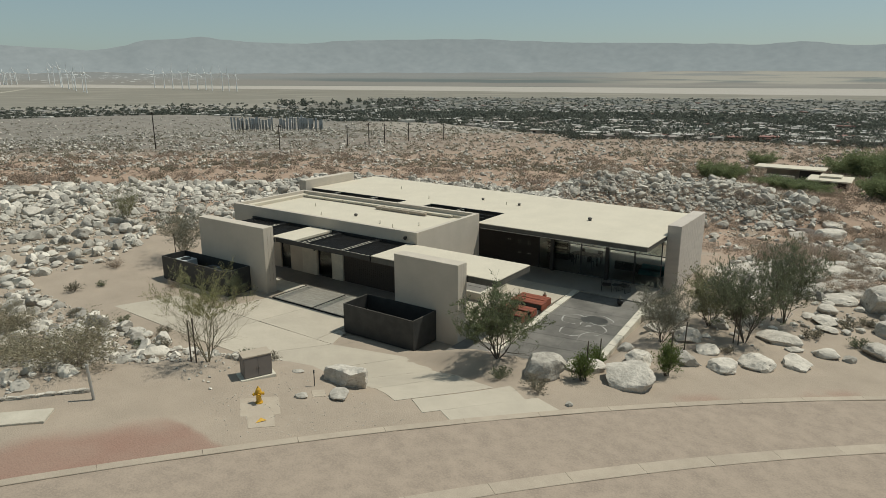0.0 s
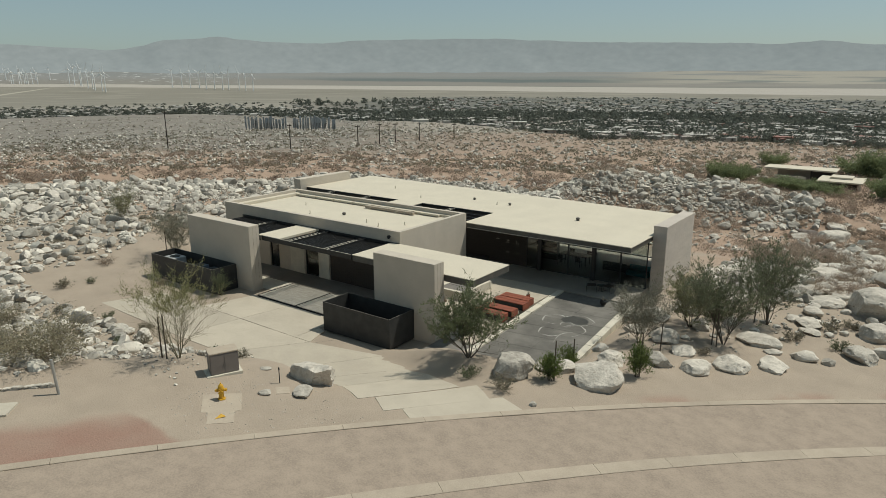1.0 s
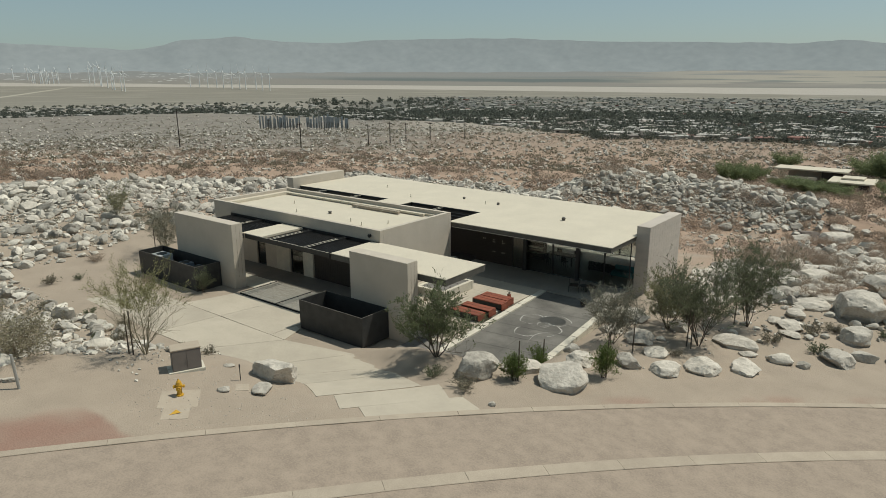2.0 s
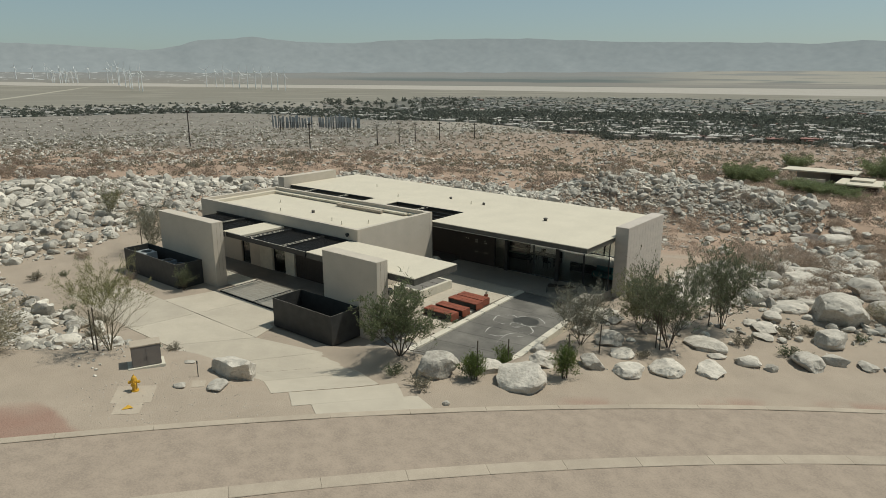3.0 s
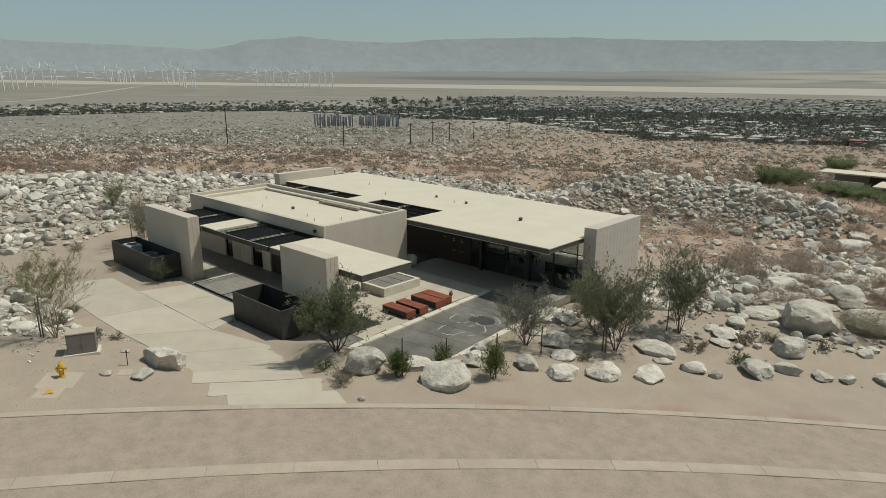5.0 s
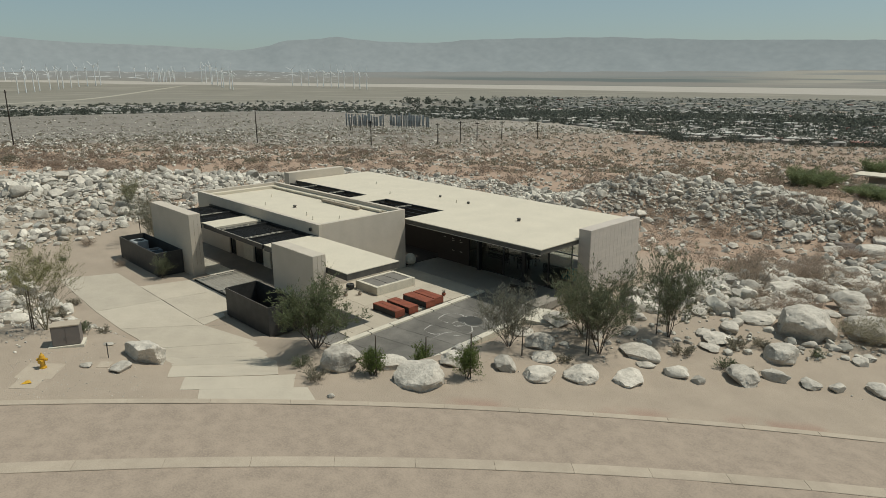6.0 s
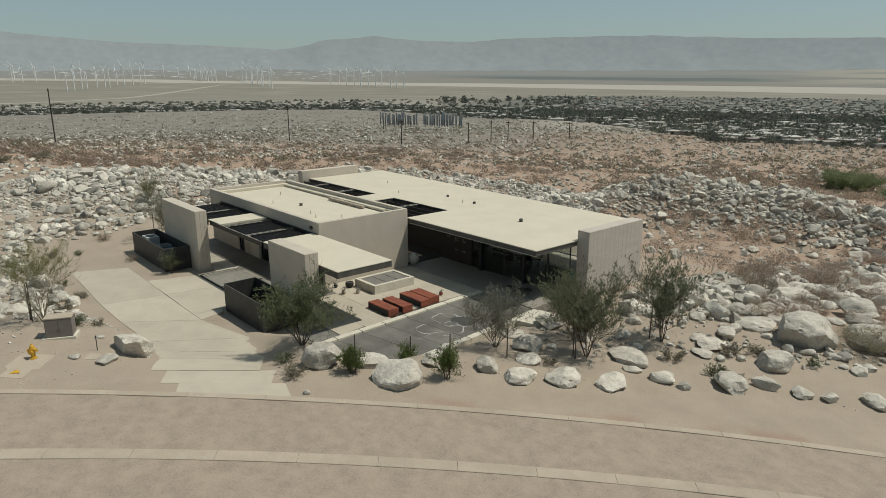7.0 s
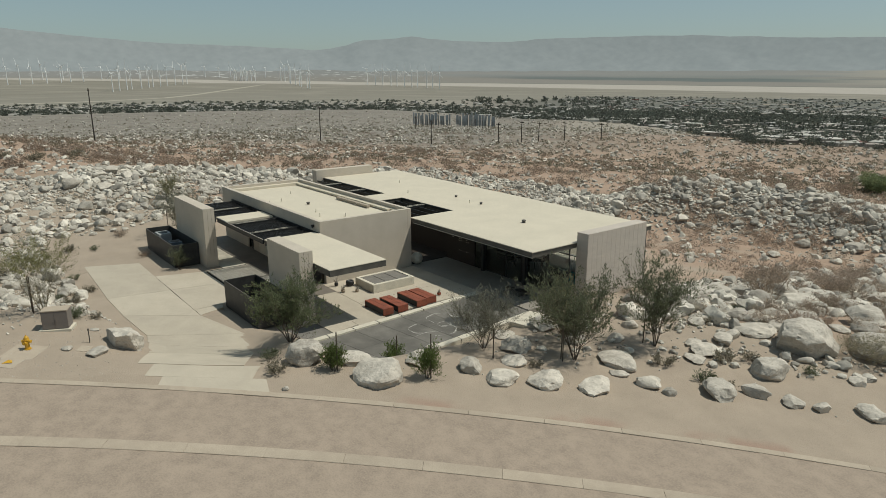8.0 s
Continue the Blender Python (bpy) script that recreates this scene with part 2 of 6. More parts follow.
def ground_material():
    """Sand and gravel round the house, brown desert floor beyond, a pale wash and the valley floor far off."""
    m = material("desert_ground", (0.368, 0.3, 0.233), 0.95, (0.302, 0.246, 0.191), 0.5, 17, 0.5, third=(0.275, 0.226, 0.174), relief=0.05, contrast=(0.3, 0.7))
    nt = m.node_tree
    n, l = nt.nodes, nt.links
    hsv = [k for k in n if k.type == "HUE_SAT"][0]
    base = hsv.inputs["Color"].links[0].from_socket
    pos = [k for k in n if k.type == "NEW_GEOMETRY"][0].outputs["Position"]
    sep = n.new("ShaderNodeSeparateXYZ")
    l.new(pos, sep.inputs["Vector"])

    def math_node(op, a, b=None):
        k = n.new("ShaderNodeMath")
        k.operation = op
        for i, v in enumerate((a, b)):
            if v is None:
                continue
            if isinstance(v, (int, float)):
                k.inputs[i].default_value = v
            else:
                l.new(v, k.inputs[i])
        return k.outputs["Value"]

    def rng(v, a, b):
        k = n.new("ShaderNodeMapRange")
        k.interpolation_type = "SMOOTHSTEP"
        k.inputs["From Min"].default_value, k.inputs["From Max"].default_value = a, b
        l.new(v, k.inputs["Value"])
        return k.outputs["Result"]

    def noise_node(scale, detail=4.0, stretch=None):
        k = n.new("ShaderNodeTexNoise")
        k.inputs["Scale"].default_value = scale
        k.inputs["Detail"].default_value = detail
        if stretch:
            mp = n.new("ShaderNodeMapping")
            mp.inputs["Scale"].default_value = stretch
            l.new(pos, mp.inputs["Vector"])
            l.new(mp.outputs["Vector"], k.inputs["Vector"])
        else:
            l.new(pos, k.inputs["Vector"])
        return k.outputs["Fac"]

    def over(a, colour, fac):
        k = n.new("ShaderNodeMix")
        k.data_type = "RGBA"
        l.new(a, k.inputs["A"])
        k.inputs["B"].default_value = (*colour, 1)
        l.new(fac, k.inputs["Factor"])
        return k.outputs["Result"]

    x, y = sep.outputs["X"], sep.outputs["Y"]
    dx, dy = math_node("ADD", x, 5.0), math_node("SUBTRACT", y, 10.0)
    r = math_node("SQRT", math_node("ADD", math_node("MULTIPLY", dx, dx), math_node("MULTIPLY", dy, dy)))
    patch = noise_node(0.09, 5.0)
    plainer = rng(math_node("ADD", r, math_node("MULTIPLY", patch, 20.0)), 58.0, 74.0)
    base = over(base, (0.325, 0.236, 0.172), plainer)
    brown = math_node("MULTIPLY", rng(math_node("ADD", r, math_node("MULTIPLY", patch, 22.0)), 28.0, 42.0), rng(noise_node(0.16, 6.0), 0.3, 0.52))
    brown = math_node("MULTIPLY", brown, rng(math_node("SUBTRACT", y, math_node("MULTIPLY", x, 0.3)), 6.0, 16.0))
    c = over(base, (0.335, 0.24, 0.176), brown)
    # where the plain is seen from the hill: distance and bearing (degrees to the left of north)
    ex, ey = math_node("SUBTRACT", x, 33.0), math_node("ADD", y, 27.0)
    far = math_node("SQRT", math_node("ADD", math_node("MULTIPLY", ex, ex), math_node("MULTIPLY", ey, ey)))
    bearing = math_node("MULTIPLY", math_node("ARCTAN2", math_node("MULTIPLY", ex, -1.0), ey), 57.29578)

    def curve(c3, c2, c1, c0):
        k = math_node("ADD", math_node("MULTIPLY", bearing, c3), c2)
        k = math_node("ADD", math_node("MULTIPLY", k, bearing), c1)
        return math_node("ADD", math_node("MULTIPLY", k, bearing), c0)

    def noise_far(across, along, detail=5.0):
        """Bands that run across the valley: wide in bearing, narrow in depth."""
        k = n.new("ShaderNodeTexNoise")
        k.inputs["Scale"].default_value = 1.0
        k.inputs["Detail"].default_value = detail
        at = n.new("ShaderNodeCombineXYZ")
        l.new(math_node("MULTIPLY", math_node("MULTIPLY", bearing, far), across / 57.3), at.inputs["X"])
        l.new(math_node("MULTIPLY", far, along), at.inputs["Y"])
        l.new(at.outputs["Vector"], k.inputs["Vector"])
        return k.outputs["Fac"]

    stone_side = rng(bearing, 30.0, 50.0)
    stony = math_node("MULTIPLY", rng(math_node("ADD", far, math_node("MULTIPLY", patch, 70.0)), 255.0, 330.0), 0.95)
    c = over(c, (0.175, 0.149, 0.122), math_node("MULTIPLY", stony, math_node("ADD", 0.25, math_node("MULTIPLY", stone_side, 0.75))))
    rubble = math_node("MULTIPLY", rng(far, 210.0, 300.0), rng(noise_node(0.22, 8.0), 0.42, 0.58))
    c = over(c, (0.24, 0.218, 0.187), math_node("MULTIPLY", rubble, math_node("ADD", 0.2, math_node("MULTIPLY", stone_side, 0.6))))
    streaks = math_node("MULTIPLY", rng(far, 280.0, 420.0), rng(noise_far(0.05, 0.03, 8.0), 0.45, 0.6))
    c = over(c, (0.235, 0.216, 0.187), math_node("MULTIPLY", streaks, 0.75))
    dim = math_node("MULTIPLY", rng(far, 280.0, 420.0), rng(noise_far(0.012, 0.012, 6.0), 0.5, 0.62))
    c = over(c, (0.135, 0.12, 0.097), math_node("MULTIPLY", dim, 0.6))
    # bare pale flat before the town, then the ground between its houses
    flat = math_node("MULTIPLY", math_node("MULTIPLY", rng(far, 350.0, 400.0), math_node("SUBTRACT", 1.0, rng(far, 800.0, 860.0))), math_node("MULTIPLY", rng(bearing, 24.0, 29.0), math_node("SUBTRACT", 1.0, rng(bearing, 38.0, 45.0))))
    c = over(c, (0.29, 0.256, 0.211), math_node("MULTIPLY", flat, rng(noise_far(0.02, 0.02), 0.36, 0.5)))
    town = math_node("MULTIPLY", rng(far, 345.0, 420.0), math_node("SUBTRACT", 1.0, rng(bearing, 25.0, 29.0)))
    town = math_node("MAXIMUM", town, rng(far, 800.0, 900.0))
    town = math_node("MULTIPLY", town, math_node("SUBTRACT", 1.0, rng(bearing, 41.0, 52.0)))
    c = over(c, (0.125, 0.122, 0.103), math_node("MULTIPLY", town, rng(noise_far(0.012, 0.01), 0.3, 0.46)))
    west = math_node("MULTIPLY", rng(math_node("SUBTRACT", far, math_node("MULTIPLY", math_node("MINIMUM", math_node("SUBTRACT", bearing, 50.0), 9.0), 65.0)), 1140.0, 1180.0), rng(bearing, 46.0, 52.0))
    c = over(c, (0.25, 0.228, 0.19), west)
    # olive plain, the pale wash across it, and the vegetated bands beyond
    plain = rng(math_node("SUBTRACT", far, math_node("MULTIPLY", math_node("SUBTRACT", 1.0, rng(bearing, 40.0, 44.0)), 440.0)), 2380.0, 2520.0)
    c = over(c, (0.205, 0.188, 0.154), plain)
    c = over(c, (0.26, 0.237, 0.195), math_node("MULTIPLY", math_node("MULTIPLY", plain, 0.8), rng(noise_far(0.003, 0.02, 6.0), 0.52, 0.62)))
    c = over(c, (0.18, 0.165, 0.13), math_node("MULTIPLY", math_node("MULTIPLY", plain, 0.7), math_node("SUBTRACT", 1.0, rng(noise_far(0.002, 0.01, 4.0), 0.36, 0.46))))
    track = math_node("ABSOLUTE", math_node("SUBTRACT", far, math_node("ADD", 2600.0, math_node("MULTIPLY", math_node("POWER", math_node("MAXIMUM", math_node("SUBTRACT", 84.0, bearing), 0.0), 2.0), 3.9))))
    c = over(c, (0.36, 0.33, 0.27), math_node("MULTIPLY", rng(bearing, 66.0, 68.0), math_node("SUBTRACT", 1.0, rng(track, 12.0, 40.0))))
    near_edge, far_edge = curve(-0.0016586, 0.3093, -4.176, 3220.0), curve(-0.0013065, 0.23325, -4.039, 3607.0)
    beyond_wash = rng(math_node("SUBTRACT", far, far_edge), -10.0, 20.0)
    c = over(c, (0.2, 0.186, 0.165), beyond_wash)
    wash = math_node("MULTIPLY", rng(math_node("SUBTRACT", far, near_edge), -10.0, 25.0), math_node("SUBTRACT", 1.0, beyond_wash))
    c = over(c, (0.375, 0.342, 0.3), math_node("MULTIPLY", wash, math_node("ADD", 0.72, math_node("MULTIPLY", noise_far(0.01, 0.03), 0.4))))
    shore = math_node("SUBTRACT", 1.0, rng(math_node("ABSOLUTE", math_node("SUBTRACT", math_node("SUBTRACT", far, far_edge), 22.0)), 8.0, 26.0))
    c = over(c, (0.15, 0.15, 0.13), math_node("MULTIPLY", shore, math_node("SUBTRACT", 1.0, rng(bearing, 56.0, 62.0))))
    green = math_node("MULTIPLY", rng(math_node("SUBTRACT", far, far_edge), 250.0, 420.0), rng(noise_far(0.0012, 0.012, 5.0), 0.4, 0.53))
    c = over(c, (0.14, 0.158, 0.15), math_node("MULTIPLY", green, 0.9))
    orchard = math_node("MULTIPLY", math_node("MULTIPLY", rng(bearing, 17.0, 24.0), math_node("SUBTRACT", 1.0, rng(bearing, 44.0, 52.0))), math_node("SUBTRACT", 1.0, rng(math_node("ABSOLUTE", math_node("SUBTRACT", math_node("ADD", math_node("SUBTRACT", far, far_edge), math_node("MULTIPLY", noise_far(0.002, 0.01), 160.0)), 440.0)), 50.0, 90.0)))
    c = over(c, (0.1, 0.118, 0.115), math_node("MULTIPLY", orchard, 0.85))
    # greyed towards the mountains' tone: the haze at their foot is painted in
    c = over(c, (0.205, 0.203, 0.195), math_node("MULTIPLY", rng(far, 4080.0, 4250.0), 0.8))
    dune = math_node("MULTIPLY", math_node("SUBTRACT", 1.0, rng(bearing, 14.0, 27.0)), rng(math_node("SUBTRACT", far, far_edge), 120.0, 320.0))
    c = over(c, (0.29, 0.268, 0.225), math_node("MULTIPLY", dune, rng(noise_far(0.0016, 0.008, 4.0), 0.4, 0.5)))
    glints = math_node("MULTIPLY", math_node("MULTIPLY", rng(bearing, 52.0, 56.0), rng(math_node("SUBTRACT", far, far_edge), 60.0, 120.0)), rng(noise_far(0.02, 0.025, 3.0), 0.6, 0.66))
    c = over(c, (0.5, 0.5, 0.48), glints)
    # red earth on the verge beside the street
    k1 = math_node("SQRT", math_node("ADD", math_node("POWER", math_node("SUBTRACT", x, C1[0]), 2.0), math_node("POWER", math_node("SUBTRACT", y, C1[1]), 2.0)))
    off = math_node("SUBTRACT", k1, R1)
    verge = math_node("MULTIPLY", rng(off, 0.0, 0.4), math_node("SUBTRACT", 1.0, rng(math_node("ADD", off, math_node("MULTIPLY", noise_node(0.5), 1.6)), 2.6, 4.0)))
    red_l = math_node("MULTIPLY", verge, math_node("SUBTRACT", 1.0, rng(math_node("ADD", y, math_node("MULTIPLY", noise_node(1.2), 0.5)), -21.25, -20.85)))
    c = over(c, (0.26, 0.158, 0.12), math_node("MULTIPLY", red_l, math_node("ADD", 0.55, math_node("MULTIPLY", noise_node(0.8), 0.6))))
    thin = math_node("MULTIPLY", math_node("MULTIPLY", rng(off, 0.15, 0.3), math_node("SUBTRACT", 1.0, rng(off, 0.5, 1.3))), math_node("MULTIPLY", rng(y, -7.5, -5.5), rng(noise_node(0.35), 0.45, 0.6)))
    c = over(c, (0.29, 0.185, 0.14), math_node("MULTIPLY", thin, 0.6))
    l.new(c, hsv.inputs["Color"])
    return m


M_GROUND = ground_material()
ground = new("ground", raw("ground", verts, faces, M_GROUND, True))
tagged(ground, "sandy desert ground with gravel, brown earth and pale rubble", "ground", kind="structure")


# ---- street ----
def arc_point(c, r, s):
    """A point on a street circle, s metres along it from the drive's corner."""
    a0 = math.atan2(-14.6 - C1[1], 12.8 - C1[0])
    a = a0 - s / 120.0
    return c[0] + r * math.cos(a), c[1] + r * math.sin(a)


def ribbon(name, c0, r0, c1, r1, s0, s1, lift, mat, step=0.6, across=8):
    vs, fs = [], []
    cnt = int((s1 - s0) / step) + 1
    for i in range(cnt):
        s = s0 + (s1 - s0) * i / (cnt - 1)
        a, b = arc_point(c0, r0, s), arc_point(c1, r1, s)
        for j in range(across + 1):
            t = j / across
            px, py = a[0] + (b[0] - a[0]) * t, a[1] + (b[1] - a[1]) * t
            vs.append((px, py, float(street_z(px, py)) + lift + 0.012 * float(wobble(px, py, 1.9, 5))))
    w = across + 1
    fs = [(i * w + j, i * w + j + 1, (i + 1) * w + j + 1, (i + 1) * w + j) for i in range(cnt - 1) for j in range(across)]
    return raw(name, vs, fs, mat, True)


road = new("road", ribbon("road", C1, R1 + 0.05, C1, R1 - 14.0, -60, 75, -0.008, M_ROAD, 0.6, 20))
tagged(road, "sandy tan street surface dusted with drifted sand", "road", kind="structure")


def kerb_run(name, label, c, r0, r1, z0, z1, s0, s1, length, mat):
    base = thing(name, label, "kerb", kind="structure")
    s = s0
    while s < s1:
        bm = bmesh.new()
        rows = []
        for i in range(4):
            u = s + 0.006 + (length - 0.012) * i / 3
            row = []
            for rr, zz in ((r0, z0), (r0, z1 - 0.015), (r0 + 0.015 * (1 if r1 > r0 else -1), z1), (r1 - 0.015 * (1 if r1 > r0 else -1), z1), (r1, z1 - 0.015), (r1, z0)):
                px, py = arc_point(c, rr, u)
                row.append(bm.verts.new((px, py, float(street_z(px, py)) + zz)))
            rows.append(row)
        for a, b in zip(rows, rows[1:]):
            for j in range(5):
                bm.faces.new((a[j], a[j + 1], b[j + 1], b[j]))
        bm.faces.new(rows[0])
        bm.faces.new(rows[-1][::-1])
        bmesh.ops.recalc_face_normals(bm, faces=bm.faces[:])
        part("kerb_stone", bm, mat, base)
        s += length
    return base


kerb_run("kerb", "pale flush concrete kerb beside the sandy verge", C1, R1 - 0.02, R1 + 0.34, -0.2, 0.034, -33, 48, 3.05, M_KERB)
kerb_run("street_ribbon", "pale concrete ribbon kerb with open joints along the street", C2, R2 - 0.62, R2, -0.2, 0.024, -33, 42, 3.05, M_KERB)

# ---- the house ----
house = thing("house", "low modern desert house with beige stucco walls and flat cream roofs", "house", (-5, 8, FLOOR))


def hpart(name, bm, mat, label="", parent=None, smooth=False):
    ob = part(name, bm, mat, parent or house, label, smooth)
    if parent is None:
        ob.matrix_parent_inverse = Matrix.Translation((5, -8, -FLOOR))
    return ob


TOP = 4.2
hpart("blade_wall", block(-16.43, -9.30, -4.95, -4.08, FLOOR - 0.6, TOP, 0.015), M_STUCCO)
hpart("blade_wall", block(1.92, 6.43, -4.70, -3.82, FLOOR - 0.6, TOP - 0.06, 0.015), M_STUCCO)
hpart("blade_wall", block(12.72, 13.64, 12.0, 18.2, FLOOR - 1.2, TOP - 0.1, 0.015), M_PANEL, "grey board-marked wall")
for k in range(13):
    ya = 12.02 + k * 0.4735
    hpart("wall_board", block(13.64, 13.652, ya, ya + 0.467, FLOOR - 1.2, TOP - 0.115, 0.003), M_PANEL, "pale board-marked wall board")
hpart("blade_wall", block(-23.26, -22.36, 11.3, 18.24, FLOOR - 1.0, TOP + 0.03, 0.015), M_STUCCO)

for x, y, w in ((6.431, -4.40, 0.014), (6.431, -4.12, 0.01), (-9.299, -4.62, 0.01), (-9.299, -4.33, 0.008)):
    hpart("wall_seam", block(x, x + 0.003, y, y + w, 0.4, TOP - 0.08, 0), M_FASCIA, "dark upright seam")
# the tall middle volume: four walls, and a roof sunk behind the parapet
BX0, BX1, BY0, BY1, BT = -18.76, 0.0, 0.0, 7.71, TOP - 0.02
PAR = 0.32
hpart("wall", block(BX0, BX1, BY0, BY0 + PAR, 2.55, BT, 0.012), M_STUCCO)
hpart("wall", block(BX0, BX1, BY1 - PAR, BY1, FLOOR, BT, 0.012), M_STUCCO)
hpart("wall", block(BX1 - PAR, BX1, BY0 + PAR, BY1 - PAR, FLOOR - 0.3, BT, 0.0), M_STUCCO)
hpart("wall", block(BX0, BX0 + PAR, BY0 + PAR, BY1 - PAR, FLOOR - 0.3, BT, 0.0), M_STUCCO)
hpart("roof", block(BX0 + PAR, BX1 - PAR, BY0 + PAR, BY1 - PAR, 3.35, 3.72, 0.0), M_ROOF, "cream roof membrane")
hpart("parapet_ledge", block(BX0 + PAR, BX0 + PAR + 0.55, BY0 + PAR, BY1 - PAR, 3.72, 3.95, 0.015), M_ROOF, "low cream ledge inside the parapet")
hpart("parapet_ledge", block(BX0 + PAR + 0.55, BX1 - PAR, BY1 - PAR - 0.22, BY1 - PAR, 3.72, 3.90, 0.015), M_ROOF, "low cream ledge inside the parapet")
# the entrance canopies
hpart("canopy", block(-0.7, 8.40, -3.80, -0.002, 3.345, 3.385, 0.0), M_ROOF, "flat cream canopy roof")
# main wing roof, with its dark fascia


def slab(outline, z0, z1):
    """An upright prism over a plan outline."""
    bm = bmesh.new()
    low = [bm.verts.new((x, y, z0)) for x, y in outline]
    high = [bm.verts.new((x, y, z1)) for x, y in outline]
    bm.faces.new(low[::-1])
    bm.faces.new(high)
    for i in range(len(low)):
        j = (i + 1) % len(low)
        bm.faces.new((low[i], low[j], high[j], high[i]))
    bmesh.ops.recalc_face_normals(bm, faces=bm.faces[:])
    return bm


WING = [(-0.08, 7.88), (12.755, 7.88), (12.755, 11.99), (12.70, 11.99), (12.70, 20.3), (-22.34, 21.4), (-22.34, 12.12), (-10.4, 12.12), (-10.4, 7.72), (-7.7, 7.72), (-7.7, 12.12), (-0.35, 12.12), (-0.35, 7.88)]
IN = [(-0.04, 7.93), (12.70, 7.93), (12.70, 11.95), (12.66, 11.95), (12.66, 20.2), (-22.3, 21.3), (-22.3, 12.17), (-10.35, 12.17), (-10.35, 7.74), (-7.75, 7.74), (-7.75, 12.17), (-0.30, 12.17), (-0.30, 7.93)]
hpart("roof", slab(WING, 3.36, 3.41), M_ROOF, "flat cream roof of the long wing")
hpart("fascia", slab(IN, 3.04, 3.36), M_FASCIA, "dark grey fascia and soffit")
hpart("drip_edge", block(-0.04, 12.75, 7.885, 7.925, 3.02, 3.045, 0), M_COPING, "thin pale metal drip edge")
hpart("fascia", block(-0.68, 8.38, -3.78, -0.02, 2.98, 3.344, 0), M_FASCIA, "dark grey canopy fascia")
# entrance front below the tall volume
WALLZ = 2.55
for a, b in ((-18.76, -13.42), (-12.35, -9.40), (-7.96, -6.78)):
    hpart("wall", block(a, b, 0.02, 0.30, FLOOR - 0.3, WALLZ, 0.01), M_STUCCO)
screen = hpart("wood_screen", block(-6.78, -0.33, 0.10, 0.26, FLOOR - 0.2, WALLZ, 0.0), M_DARKWOOD, "dark stained timber screen")
for k in range(34):
    x = -6.74 + k * 0.186
    hpart("board", block(x, x + 0.184, 0.085, 0.10, FLOOR, WALLZ - 0.02, 0.006), M_DARKWOOD)
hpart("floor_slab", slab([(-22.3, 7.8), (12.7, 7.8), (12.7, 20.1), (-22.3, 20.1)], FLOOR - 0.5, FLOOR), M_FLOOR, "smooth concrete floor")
# slab starts at the tall volume's shadow edge; the shade is in its brown
M_COURT = material("shade_darkened_court_paving", (0.19, 0.165, 0.138), 0.6, (0.15, 0.13, 0.11), 0.8, 25, 0.06)
hpart("floor_slab", slab([(-18.7, -2.2), (1.9, -2.2), (1.9, 7.7), (-18.7, 7.7)], FLOOR - 0.5, FLOOR - 0.01), M_COURT, "brown paving of the entrance court, darkened for its shade")

M_GLASS = bpy.data.materials.new("tinted_window_glass")
M_GLASS.use_nodes = True
gb = M_GLASS.node_tree.nodes["Principled BSDF"]
gb.inputs["Base Color"].default_value = (0.55, 0.60, 0.58, 1)
gb.inputs["Roughness"].default_value = 0.02
gb.inputs["Transmission Weight"].default_value = 1.0
gb.inputs["IOR"].default_value = 1.45


def pane(x0, x1, y, z0, z1, t=0.02):
    ob = hpart("pane", block(x0, x1, y - t / 2, y + t / 2, z0, z1, 0), M_GLASS, "clear tinted glass pane")
    ob.visible_shadow = False
    return ob


def frame_rect(x0, x1, y, z0, z1, w=0.07, d=0.10):
    bm = bmesh.new()
    cuboid(bm, x0, x0 + w, y - d / 2, y + d / 2, z0, z1)
    cuboid(bm, x1 - w, x1, y - d / 2, y + d / 2, z0, z1)
    cuboid(bm, x0 + w, x1 - w, y - d / 2, y + d / 2, z1 - w, z1)
    cuboid(bm, x0 + w, x1 - w, y - d / 2, y + d / 2, z0, z0 + w)
    return hpart("window_frame", bm, M_BLACK, "black metal frame")


# window and glazed door in the entrance front
for x0, x1 in ((-13.42, -12.35), (-9.40, -7.96)):
    frame_rect(x0 + 0.01, x1 - 0.01, 0.16, FLOOR, WALLZ)
    pane(x0 + 0.08, x1 - 0.08, 0.16, FLOOR + 0.07, WALLZ - 0.07)
hpart("wall_lamp", block(-9.68, -9.54, -0.10, 0.02, 1.55, 1.95, 0.01), M_BLACK, "black wall lamp")
# raised pale door panels beside the glazed door
hpart("door_panel", block(-10.98, -9.48, -0.03, 0.02, FLOOR, 2.3, 0.01), M_COPING, "pale flush door panel")
hpart("door_panel", block(-7.88, -6.80, -0.03, 0.02, FLOOR, 2.3, 0.01), M_COPING, "pale flush door panel")
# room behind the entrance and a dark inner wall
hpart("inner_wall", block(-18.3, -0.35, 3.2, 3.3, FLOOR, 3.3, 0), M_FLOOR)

# pergola over the entrance: dark frame, thin dark slats, one closed pale panel, two pairs of pale-edged beams
pergola = thing("pergola", "dark metal pergola with thin slats over the entrance court", "pergola", (-8, -2, 3.2))


def ppart(name, bm, mat, label=""):
    ob = part(name, bm, mat, pergola, label)
    ob.matrix_parent_inverse = Matrix.Translation((8, 2, -3.2))
    return ob


